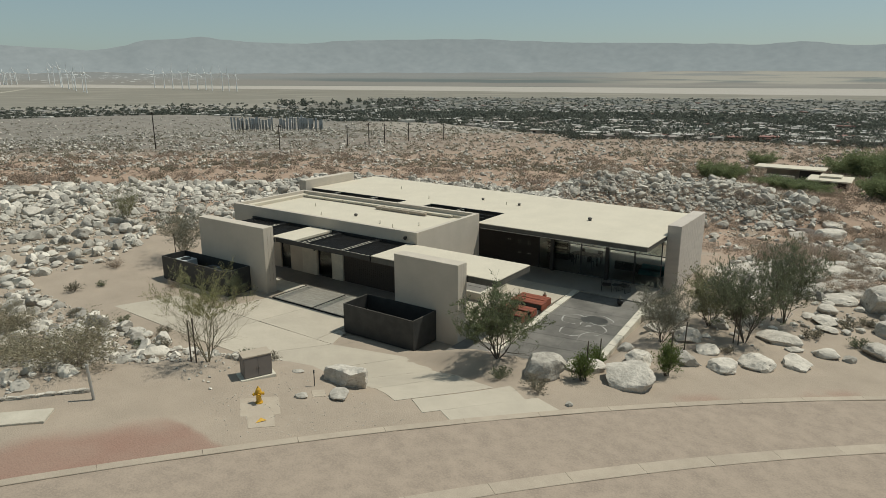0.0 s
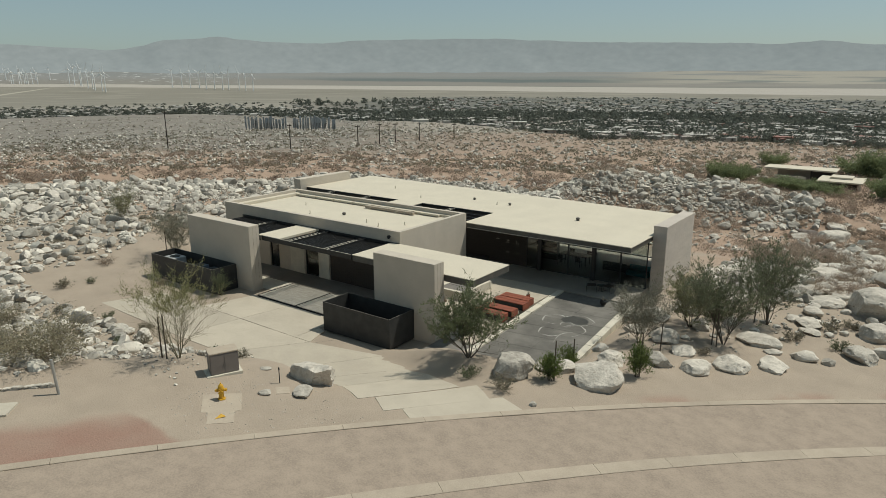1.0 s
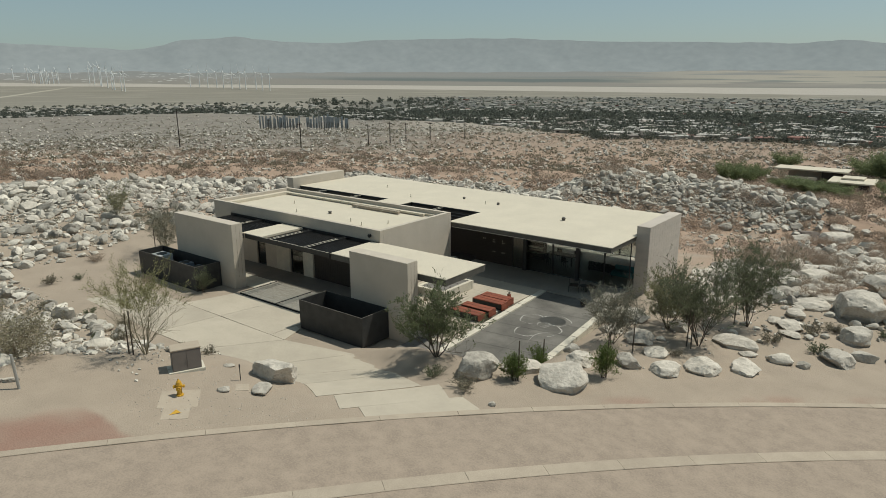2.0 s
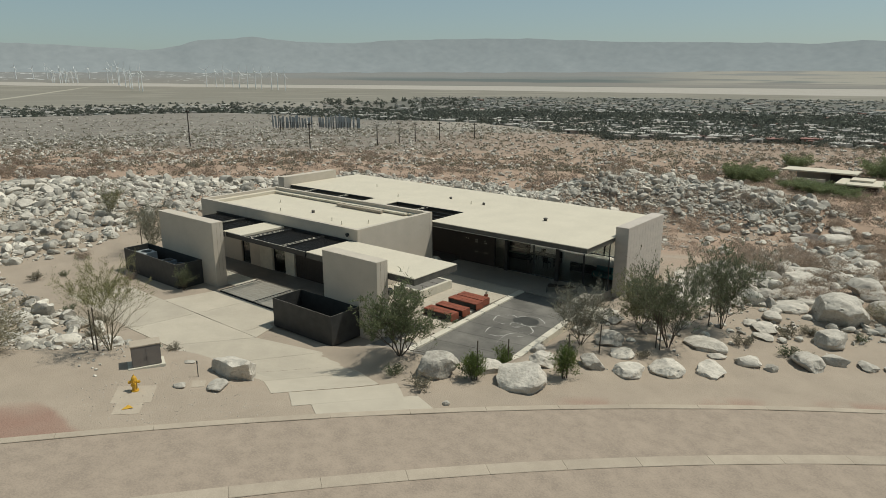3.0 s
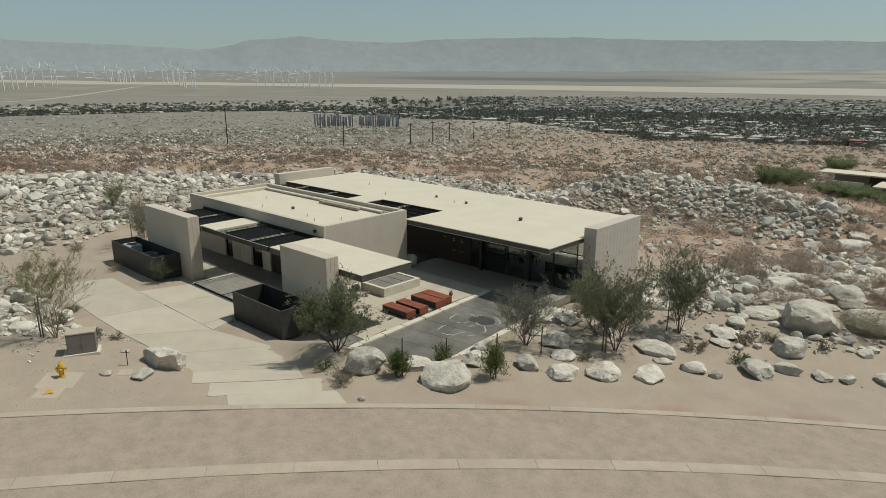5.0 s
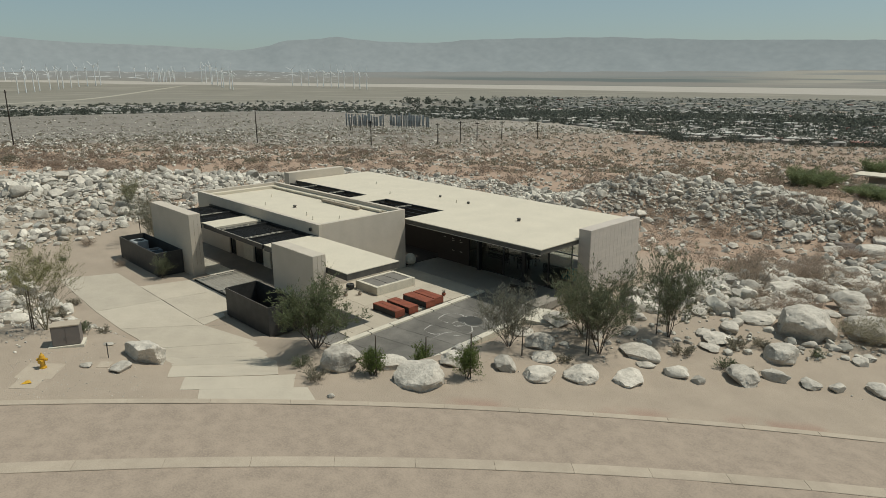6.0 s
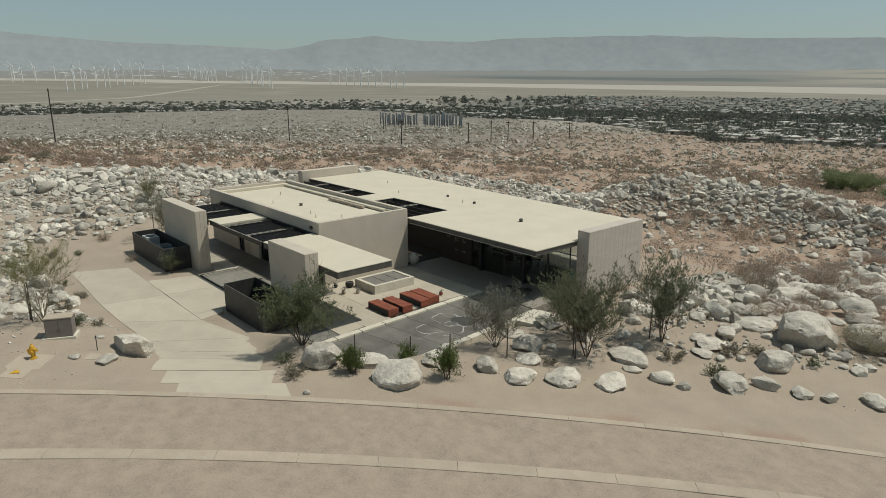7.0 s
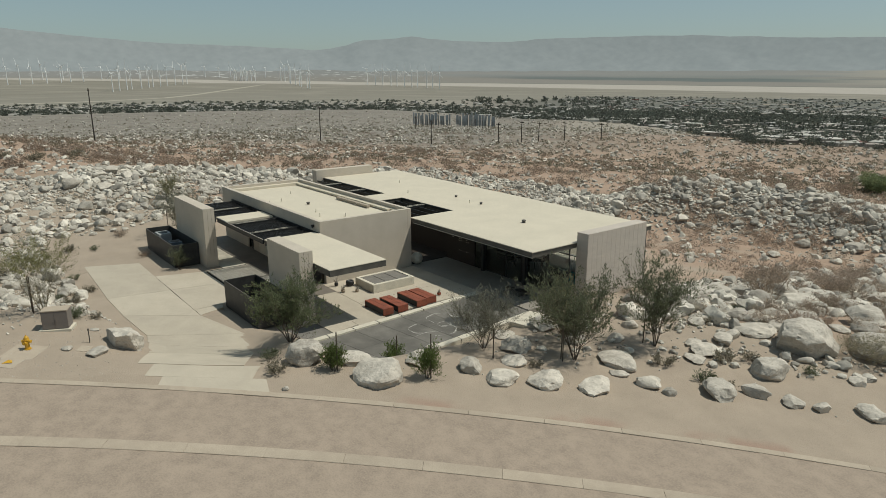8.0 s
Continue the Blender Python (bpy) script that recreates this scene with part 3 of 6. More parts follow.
ppart("front_beam", block(-9.30, -0.7, -3.90, -3.80, 3.08, 3.40, 0.006), M_BLACK)
ppart("front_beam", block(-16.4, -9.30, -4.06, -3.98, 3.08, 3.40, 0.006), M_BLACK)
ppart("rear_beam", block(-16.4, -0.02, -0.11, -0.01, 3.08, 3.40, 0.006), M_BLACK)
ppart("roof_panel", block(-9.85, -7.6, -3.79, -0.12, 3.24, 3.39, 0.008), M_ROOF, "closed cream roof panel")
for x in (-12.5, -6.75, -3.2):
    for dx in (0.0, 0.24):
        ppart("beam", block(x + dx, x + dx + 0.07, -3.79, -0.12, 3.16, 3.39, 0.004), M_BLACK)
        ppart("beam_cap", block(x + dx, x + dx + 0.045, -3.79, -1.0, 3.392, 3.40, 0), M_COPING, "thin pale cap strip")
x = -16.2
while x < -0.8:
    if not (-9.95 < x < -7.55) and all(abs(x - b) > 0.2 for b in (-12.35, -6.6, -3.05)):
        ppart("slat", block(x, x + 0.022, -3.79, -0.12, 3.16, 3.26, 0), M_BLACK)
    x += 0.135
ppart("edge_strip", block(-7.6, -0.7, -3.905, -3.88, 3.402, 3.415, 0), M_COPING, "thin pale edge strip")

# dark slatted wells between the two roofs
for a, b in ((-22.3, -10.4), (-7.7, -0.35)):
    hpart("well_wall", block(a, b, 12.13, 12.22, FLOOR, 3.03, 0), M_DARKWOOD, "dark timber wall of a roof well")
    for k in range(4):
        y = 8.5 + k * 0.95
        hpart("slat", block(a + 0.02, b - 0.02, y, y + 0.07, 3.0, 3.22, 0), M_BLACK)
    for x in ((a + 3.6, a + 8.2) if a < -12 else (a + 3.2,)):
        for dx in (0.0, 0.3):
            hpart("beam", block(x + dx, x + dx + 0.08, 7.9, 12.05, 3.14, 3.33, 0), M_BLACK)
            hpart("beam_cap", block(x + dx, x + dx + 0.05, 7.9, 12.05, 3.331, 3.34, 0), M_COPING, "thin pale cap strip")
    hpart("well_rim", block(a + 0.01, b - 0.01, 12.06, 12.118, 3.2, 3.40, 0), M_BLACK)
    hpart("well_floor", block(a, b, 7.75, 12.12, FLOOR + 0.002, FLOOR + 0.05, 0), M_DARKWOOD, "dark deck boards")

# garden front of the long wing: perforated dark wall, then full-height glass with columns
wood = hpart("panel_wall", block(-0.30, 3.15, 11.40, 11.52, FLOOR, 3.04, 0.005), M_DARKWOOD, "dark timber wall with small round holes")
PORTS = [(x, z) for x in (0.45, 0.62, 1.38, 1.55, 2.25) for z in (2.42, 1.55)] + [(x, z) for x in (1.38, 1.55, 2.25, 2.42) for z in (2.25, 1.38, 0.6)]
# solid pale discs paint the daylight that shows through the holes
for x, z in PORTS:
    bm = bmesh.new()
    bmesh.ops.create_cone(bm, cap_ends=True, segments=10, radius1=0.038, radius2=0.038, depth=0.02, matrix=Matrix.Translation((x, 11.395, z)) @ Matrix.Rotation(radians(90), 4, "X"))
    hpart("peephole", bm, M_COPING, "pale disc for the daylight through a small hole")
edges = [3.15, 4.42, 6.67, 8.80, 10.75, 12.66]
for a, b in zip(edges, edges[1:]):
    frame_rect(a + 0.005, b - 0.005, 11.46, FLOOR + 0.002, 3.038, 0.05, 0.08)
    pane(a + 0.06, b - 0.06, 11.46, FLOOR + 0.06, 2.98)
for x in (4.42, 8.80):
    hpart("column", block(x - 0.13, x + 0.13, 11.1, 11.36, FLOOR, 3.038, 0.01), M_BLACK, "black steel column")
for a, b in ((-22.3, -16), (-16, -10), (-10, -4), (-4, 0.5), (0.5, 4.2), (4.2, 8.4), (8.4, 12.62)):
    if a < 0:
        hpart("wall", block(a, b, 19.6, 19.8, FLOOR, 3.038, 0), M_STUCCO)
    else:
        frame_rect(a + 0.005, b - 0.005, 19.7, FLOOR + 0.002, 3.038, 0.06, 0.08)
        pane(a + 0.07, b - 0.07, 19.7, FLOOR + 0.07, 2.97)
hpart("wall", block(-0.2, 0.0, 11.54, 19.6, FLOOR, 3.038, 0), M_STUCCO)
hpart("wall", block(-22.3, -22.1, 12.3, 19.6, FLOOR, 3.038, 0), M_STUCCO)
hpart("fireplace_wall", block(2.4, 4.2, 14.5, 15.0, FLOOR, 3.038, 0.01), M_DARKWOOD, "dark inner wall with open shelves")
for k in range(6):
    hpart("shelf", block(2.4, 4.2, 14.2, 14.5, 0.2 + 0.45 * k, 0.25 + 0.45 * k, 0), M_COPING, "pale shelf board")

# roof furniture
def vent(x, y, z, r, h, label):
    v = thing("roof_vent", label, "vent", (x, y, z), "roof vents")
    bm = bmesh.new()
    bmesh.ops.create_cone(bm, cap_ends=True, segments=14, radius1=r * 1.25, radius2=r, depth=h * 0.7, matrix=Matrix.Translation((0, 0, h * 0.35)))
    part("stack", bm, M_FASCIA, v)
    bm = bmesh.new()
    bmesh.ops.create_uvsphere(bm, u_segments=14, v_segments=7, radius=r * 1.5, matrix=Matrix.Translation((0, 0, h * 0.7)) @ Matrix.Diagonal((1, 1, 0.48, 1)))
    part("cap", bm, M_FASCIA, v, "domed cap")
    return v


vent(6.4, 13.4, 3.41, 0.11, 0.24, "dark domed roof vent on the cream roof")
vent(-0.94, 15.6, 3.41, 0.09, 0.2, "dark domed roof vent on the cream roof")
vent(-4.85, 16.05, 3.41, 0.09, 0.18, "dark domed roof vent on the cream roof")
vent(-8.5, 3.4, 3.72, 0.1, 0.2, "dark domed roof vent behind the parapet")
for x, y, z in ((-1.96, 15.2, 3.41), (-9.25, 13.9, 3.41), (-14.5, 16.5, 3.41), (-11.0, 2.2, 3.72), (-10.5, 0.9, 3.72), (-5.2, 2.4, 3.72), (-2.4, 3.4, 3.72), (-13.9, 4.4, 3.72), (-3.6, 1.9, 3.72)):
    v = thing("vent_pipe", "thin grey vent pipe standing on the flat roof", "pipe", (x, y, z), "roof vent pipes")
    bm = bmesh.new()
    tube(bm, (0, 0, 0), (0, 0, 0.26), 0.032, 0.032, 8)
    part("pipe", bm, M_COPING, v)
    bm = bmesh.new()
    tube(bm, (0, 0, 0), (0, 0, 0.07), 0.08, 0.04, 10)
    part("flashing", bm, M_ROOF, v)
duct = thing("roof_duct", "long low cream sheet metal duct on the flat roof", "duct", (-10, 7.0, 3.72))
part("casing", block(-8.2, 8.0, -0.16, 0.14, 0.05, 0.20, 0.02), M_ROOF, duct)
part("casing", block(1.0, 6.0, -0.75, -0.45, 0.05, 0.24, 0.02), M_KERB, duct, "pale grey casing with pipework")
for k in range(7):
    part("strap", block(-7.6 + k * 2.2, -7.54 + k * 2.2, -0.18, 0.16, 0.0, 0.215, 0), M_KERB, duct)
for k in range(5):
    bm = bmesh.new()
    tube(bm, (1.6 + k * 0.9, -0.9 + 0.1 * (k % 3), 0.05), (1.75 + k * 0.9 + 0.2 * (k % 2), -0.6, 0.28 + 0.05 * (k % 3)), 0.025, 0.025, 6)
    part("pipe_elbow", bm, M_COPING, duct)
lamp = thing("flood_lamp", "small dark flood lamp on the parapet corner", "lamp", (-0.9, -0.06, 3.75))
bm = bmesh.new()
bmesh.ops.create_cone(bm, cap_ends=True, segments=12, radius1=0.09, radius2=0.13, depth=0.16, matrix=Matrix.Rotation(radians(100), 4, "X"))
part("head", bm, M_BLACK, lamp)
part("bracket", block(-0.03, 0.03, -0.02, 0.06, -0.1, 0.02, 0), M_BLACK, lamp)

# ---- forecourt, terrace and garden things ----
def draped(outline, lift, mat, name="slab", parent=None, thick=0.14, cuts=3):
    """A paving slab over a four-cornered plan, following the fall of the ground."""
    bm = bmesh.new()
    a, b, c, d = [Vector((*p, 0)) for p in outline]
    grid = []
    for i in range(cuts + 1):
        row = []
        for j in range(cuts + 1):
            u, v = i / cuts, j / cuts
            p = (a * (1 - u) + b * u) * (1 - v) + (d * (1 - u) + c * u) * v
            p.z = float(base_z(p.x, p.y)) + lift
            row.append(bm.verts.new(p))
        grid.append(row)
    for i in range(cuts):
        for j in range(cuts):
            bm.faces.new((grid[i][j], grid[i + 1][j], grid[i + 1][j + 1], grid[i][j + 1]))
    bmesh.ops.recalc_face_normals(bm, faces=bm.faces[:])
    if sum(f.normal.z for f in bm.faces) < 0:
        bmesh.ops.reverse_faces(bm, faces=bm.faces[:])
    r = bmesh.ops.extrude_face_region(bm, geom=bm.faces[:])
    for v in [g for g in r["geom"] if isinstance(g, bmesh.types.BMVert)]:
        v.co.z += 0.0
    top = set(g for g in r["geom"] if isinstance(g, bmesh.types.BMVert))
    for v in bm.verts:
        if v not in top:
            v.co.z -= thick
    bmesh.ops.recalc_face_normals(bm, faces=bm.faces[:])
    return part(name, bm, mat, parent)


def base_z(x, y):
    lot = lot_share(x, y)
    return street_z(x, y) * (1 - lot) + (FLOOR - 0.07) * lot


drive = thing("driveway", "warm grey concrete driveway in staggered slabs", "driveway", kind="structure")
SLABS = [
    ((11.87, -14.02), (12.79, -14.51), (15.76, -10.74), (14.27, -10.28)),
    ((10.37, -13.97), (11.45, -14.66), (13.95, -10.78), (12.71, -9.88)),
    ((8.08, -13.6), (9.97, -14.57), (12.21, -10.49), (9.08, -8.79)),
    ((2.12, -12.33), (8.05, -13.62), (9.04, -8.79), (5.26, -7.79)),
    ((-2.15, -12.62), (2.1, -12.33), (5.24, -7.79), (0.68, -8.82)),
    ((-6.3, -12.68), (-2.17, -12.62), (0.66, -8.82), (-5.6, -8.82)),
    ((-15.6, -12.40), (-6.32, -12.68), (-5.62, -8.80), (-14.1, -8.75)),
    ((-9.6, -8.76), (-5.62, -8.78), (-5.0, -5.42), (-8.6, -5.42)),
    ((-5.60, -8.78), (-0.6, -8.80), (-0.5, -5.42), (-4.98, -5.42)),
    ((-0.58, -8.79), (0.66, -8.79), (0.1, -7.2), (-0.5, -7.0)),
]
for o in SLABS:
    cx, cy = sum(p[0] for p in o) / 4, sum(p[1] for p in o) / 4
    draped([(cx + (x - cx) * 0.9996, cy + (y - cy) * 0.9996) for x, y in o], 0.006, M_CONC, "concrete_slab", drive, cuts=6)

M_JOINT = material("dark_joint_filler", (0.02, 0.019, 0.018), 0.9)
for (xa, ya), (xb, yb), w in (((-9.4, -8.77), (-1.3, -8.8), 0.012), ((0.4, -7.7), (1.3, -6.6), 0.01), ((1.0, -8.7), (1.6, -7.8), 0.009), ((4.6, -12.9), (6.9, -9.4), 0.008)):
    steps = 8
    top, low = [], []
    for i in range(steps + 1):
        u = i / steps
        px, py = xa + (xb - xa) * u, ya + (yb - ya) * u + 0.012 * math.sin(9 * u + xa)
        zz = float(base_z(px, py)) + 0.009
        top.append((px, py + w, zz))
        low.append((px, py - w, zz))
    ob = new("open_joint", raw("open_joint", top + low, [(i, steps + 1 + i, steps + 2 + i, i + 1) for i in range(steps)], M_JOINT))
    ob.parent = drive

# slatted timber deck before the entrance, in two bays
M_DECK = material("weathered_deck_timber", (0.42, 0.385, 0.325), 0.85, (0.32, 0.29, 0.243), 2.5, 30, 0.2, stretch=(1, 6, 6), per_piece=0.06)
deck = thing("entrance_deck", "weathered slatted timber deck in front of the entrance", "deck", (-5, -3.8, FLOOR - 0.05))
for a, b in ((-8.25, -4.62), (-4.46, -0.4)):
    y = -5.28
    while y < -2.3:
        ob = part("deck_board", block(a + 5, b + 5, y + 3.8, y + 3.8 + 0.131, -0.02, 0.045, 0), M_DECK, deck)
        y += 0.135
    part("deck_frame", block(a + 5, b + 5, -1.49, 1.5, -0.12, -0.025, 0), M_BLACK, deck, "dark frame below the boards")
for x in (-8.30, -4.54, -0.35):
    part("edge_rail", block(x + 5 - 0.04, x + 5 + 0.04, -1.5, 1.5, -0.1, 0.055, 0), M_BLACK, deck, "dark steel edge")
part("edge_rail", block(-3.30, 4.6, -1.58, -1.50, -0.12, 0.055, 0), M_BLACK, deck, "dark steel edge")
tagged(new("court_gravel", raw("court_gravel", [(-16.4, -4.05, FLOOR - 0.03), (-8.36, -4.05, FLOOR - 0.03), (-8.36, -2.2, FLOOR - 0.03), (-16.4, -2.2, FLOOR - 0.03)], [(0, 1, 2, 3)], M_COPING)), "pale gravel strip in the entrance court", "gravel", kind="structure")


def trough(name, label, x0, x1, y0, y1, z0, z1, fill):
    """An open dark steel trough: front, back and end sheets with a thin bright rim."""
    t = thing(name, label, "planter", ((x0 + x1) / 2, (y0 + y1) / 2, z0), "steel planters")
    w = 0.05
    cx, cy = (x0 + x1) / 2, (y0 + y1) / 2
    h = z1 - z0
    part("side_sheet", block(x0 - cx, x1 - cx, y0 - cy, y0 - cy + w, 0, h, 0.004), M_STEEL, t)
    part("side_sheet", block(x0 - cx, x1 - cx, y1 - cy - w, y1 - cy, 0, h, 0.004), M_STEEL, t)
    part("end_sheet", block(x0 - cx, x0 - cx + w, y0 - cy + w, y1 - cy - w, 0, h, 0.004), M_STEEL, t)
    part("end_sheet", block(x1 - cx - w, x1 - cx, y0 - cy + w, y1 - cy - w, 0, h, 0.004), M_STEEL, t)
    # near-black bottom: shade between the sheets is put into its colour
    part("trough_bottom", block(x0 - cx + w, x1 - cx - w, y0 - cy + w, y1 - cy - w, 0, fill, 0), M_DARKWOOD, t, "bottom coloured dark for the shade inside")
    bm = bmesh.new()
    for a, b, c, d in ((x0, x1, y0, y0 + w), (x0, x0 + w, y0 + w, y1 - w), (x1 - w, x1, y0 + w, y1 - w)):
        cuboid(bm, a - cx, b - cx, c - cy, d - cy, h + 0.001, h + 0.012)
    part("rim", bm, M_FASCIA, t, "thin grey rim")
    return t


trough("steel_planter", "dark steel enclosure holding cooling units beside the wall", -18.5, -10.95, -6.94, -4.97, FLOOR - 0.1, 1.33, 0.15)
trough("steel_planter", "empty dark steel trough in front of the wall", -0.22, 4.96, -6.87, -4.72, FLOOR - 0.15, 1.26, 0.3)


def cooling_unit(x, y, z, w, d, h, mat, label):
    u = thing("cooling_unit", label, "air conditioner", (x, y, z), "cooling units")
    part("casing", block(-w / 2, w / 2, -d / 2, d / 2, 0.06, h, 0.02), mat, u)
    for k in range(6):
        z1 = 0.15 + k * (h - 0.25) / 6
        part("louvre", block(-w / 2 + 0.05, w / 2 - 0.05, -d / 2 - 0.012, -d / 2 + 0.0, z1, z1 + 0.05, 0), M_KERB, u)
    bm = bmesh.new()
    bmesh.ops.create_cone(bm, cap_ends=True, segments=20, radius1=min(w, d) * 0.38, radius2=min(w, d) * 0.38, depth=0.03, matrix=Matrix.Translation((0, 0, h + 0.016)))
    part("fan_grille", bm, M_BLACK, u, "black round fan grille")
    bm = bmesh.new()
    for sx in (-1, 1):
        cuboid(bm, sx * w * 0.4 - 0.04, sx * w * 0.4 + 0.04, -d / 2, d / 2, 0, 0.06)
    part("skid", bm, M_BLACK, u)
    return u


M_UNIT = material("pale_painted_sheet_metal", (0.42, 0.43, 0.42), 0.5, (0.36, 0.37, 0.37), 3, 40, 0.03)
M_UNITB = material("blue_grey_sheet_metal", (0.15, 0.18, 0.21), 0.5, (0.12, 0.145, 0.17), 3, 40, 0.03)
cooling_unit(-16.9, -6.0, FLOOR + 0.05, 1.3, 1.0, 1.45, M_UNIT, "pale grey cooling unit inside the steel enclosure")
cooling_unit(-14.0, -5.9, FLOOR + 0.05, 1.0, 0.9, 1.25, M_UNITB, "blue-grey cooling unit inside the steel enclosure")
cooling_unit(-12.6, -5.8, FLOOR + 0.05, 1.0, 0.9, 1.15, M_UNITB, "blue-grey cooling unit inside the steel enclosure")

# terrace between canopy and pool
terrace = thing("terrace", "warm grey concrete terrace beside the pool", "terrace", kind="structure")
for y0, y1 in ((0.02, 2.16), (2.18, 4.97), (4.99, 7.78)):
    for x0, x1 in ((0.02, 4.88), (4.90, 7.82)):
        part("concrete_slab", slab([(x0, y0), (x1, y0), (x1, y1), (x0, y1)], FLOOR - 0.5, FLOOR), M_CONC, terrace)
for k, (a, b) in enumerate(((-3.78, -2.0), (-1.98, -0.0))):
    part("concrete_slab", slab([(1.95, a), (8.35 + 0.12 * (1 - k), a), (8.2, b), (1.95, b)], FLOOR - 0.5, FLOOR - 0.002 * k), M_CONC, terrace)
# dark slab where the canopy's shadow falls: its colour gives the shade
part("front_slab", slab([(6.45, -6.0), (8.62, -6.0), (8.58, -3.81), (6.45, -3.81)], FLOOR - 0.6, FLOOR - 0.03), M_SLATE, terrace, "paving slab coloured dark for the canopy's shade")

# shallow pool court: dark slabs with pale coping on both sides
POOL = ((8.25, 7.75), (12.85, 7.75), (13.85, -4.9), (9.05, -6.0))
court = thing("pool_court", "court of dark grey slabs between pale copings", "patio", kind="structure")


def across(u, v):
    a, b, c, d = [Vector(p) for p in POOL]
    return (a * (1 - u) + b * u) * (1 - v) + (d * (1 - u) + c * u) * v


for i in range(2):
    for j in range(8):
        o = [across((i + du) / 2, (j + dv) / 8) for du, dv in ((0.002, 0.006), (0.998, 0.006), (0.998, 0.994), (0.002, 0.994))]
        part("dark_slab", slab([tuple(p) for p in o], FLOOR - 0.3, FLOOR - 0.06), M_SLATE, court)
part("joint_bed", slab([tuple(p) for p in POOL], FLOOR - 0.4, FLOOR - 0.085), M_JOINT, court)
for side, w in ((0, -0.42), (1, 0.42)):
    for k in range(8):
        p, q = across(side, k / 8 + 0.002), across(side, (k + 1) / 8 - 0.002)
        part("coping_stone", slab([tuple(p), (p.x + w, p.y), (q.x + w, q.y), tuple(q)], FLOOR - 0.5, FLOOR + 0.03), M_COPING, court)
    for k in range(1, 8):
        p = across(side, k / 8)
        part("joint", slab([(p.x, p.y - 0.012), (p.x + w * 0.98, p.y - 0.012), (p.x + w * 0.98, p.y + 0.012), (p.x, p.y + 0.012)], FLOOR - 0.1, FLOOR + 0.026), M_JOINT, court)
part("pale_strip", slab([(13.3, 5.4), (15.2, 5.9), (15.0, 8.2), (13.2, 7.9)], FLOOR - 0.5, FLOOR + 0.02), M_COPING, court)


ball = thing("stone_sphere", "pale pebbled stone ball at the wall's corner", "sculpture", (-0.3, 8.42, FLOOR))
bm = bmesh.new()
bmesh.ops.create_icosphere(bm, subdivisions=4, radius=0.46, matrix=Matrix.Translation((0, 0, 0.44)))
for v in bm.verts:
    p = v.co - Vector((0, 0, 0.44))
    v.co += p.normalized() * 0.03 * noise.noise(p * 14)
part("body", bm, M_COPING, ball)


def ring(cx, cy, rx, ry, a0, a1, w):
    bm = bmesh.new()
    n = 26
    prev = None
    for i in range(n + 1):
        a = radians(a0 + (a1 - a0) * i / n)
        k = 1 + 0.05 * math.sin(5 * a)
        p = [bm.verts.new((cx + (rx * k + s * (0.55 + 0.45 * math.sin(3 * a + cx))) * math.cos(a), cy + (ry * k + s * (0.55 + 0.45 * math.sin(3 * a + cx))) * math.sin(a), FLOOR - 0.055)) for s in (-w, w)]
        if prev:
            bm.faces.new((prev[0], prev[1], p[1], p[0]))
        prev = p
    bmesh.ops.recalc_face_normals(bm, faces=bm.faces[:])
    if bm.faces[0].normal.z < 0 if bm.faces else False:
        bmesh.ops.reverse_faces(bm, faces=bm.faces[:])
    return bm


M_CHALK = material("dried_lime_stain", (0.46, 0.44, 0.4), 0.9, (0.24, 0.23, 0.21), 5, 40, 0.05)
for cx, cy, rx, ry, a0, a1, w in ((10.2, 2.6, 0.75, 0.8, 60, 300, 0.05), (11.5, 3.2, 0.9, 0.8, -120, 170, 0.045), (11.9, 1.5, 0.7, 0.9, -60, 150, 0.05), (10.9, 0.7, 0.7, 0.75, 150, 330, 0.045), (11.2, 2.2, 0.4, 0.4, 0, 360, 0.03), (12.3, 0.2, 0.7, 1.2, 100, 230, 0.035)):
    part("lime_stain", ring(cx, cy, rx, ry, a0, a1, w), M_CHALK, court, "pale curved lime stain")
M_DAMP = material("dark_water_stain", (0.055, 0.054, 0.05), 0.4, (0.08, 0.078, 0.07), 2, 20, 0.03)
bm = bmesh.new()
bmesh.ops.create_circle(bm, cap_ends=True, segments=22, radius=1.0, matrix=Matrix.Translation((11.3, 3.1, FLOOR - 0.056)) @ Matrix.Diagonal((0.85, 0.7, 1, 1)))
part("damp_patch", bm, M_DAMP, court, "dark round water stain")


def bench(x0, x1, y0, y1):
    """A bench of thick boards: a flat top on two end boards, open along its sides."""
    b = thing("daybed_bench", "low rust-red timber bench with dark mesh sides", "bench", ((x0 + x1) / 2, (y0 + y1) / 2, FLOOR), "rust-red benches")
    w, d = (x1 - x0) / 2, (y1 - y0) / 2
    for sy in (-1, 0):
        part("top_plank", block(-w, w, sy * d + 0.002, (sy + 1) * d - 0.002, 0.37, 0.43, 0.008), M_RUST, b)
    for sx in (-1, 1):
        part("end_board", block(sx * w - 0.05 * (sx > 0), sx * w + 0.05 * (sx < 0), -d + 0.003, d - 0.003, 0, 0.37, 0.004), M_RUST, b)
    for sy in (-1, 1):
        part("side_mesh", block(-w + 0.051, w - 0.051, sy * (d - 0.05) - 0.01, sy * (d - 0.05) + 0.01, 0.02, 0.365, 0), M_STEEL, b, "dark steel mesh panel")
    part("stretcher", block(-w + 0.05, w - 0.05, -0.03, 0.03, 0.2, 0.37, 0), M_DARKWOOD, b, "dark middle stretcher")
    return b


bench(5.75, 7.95, -0.02, 0.75)
bench(5.85, 8.02, 1.02, 1.80)
bench(5.72, 7.98, 2.50, 3.28)
bench(5.75, 7.85, 3.36, 4.15)

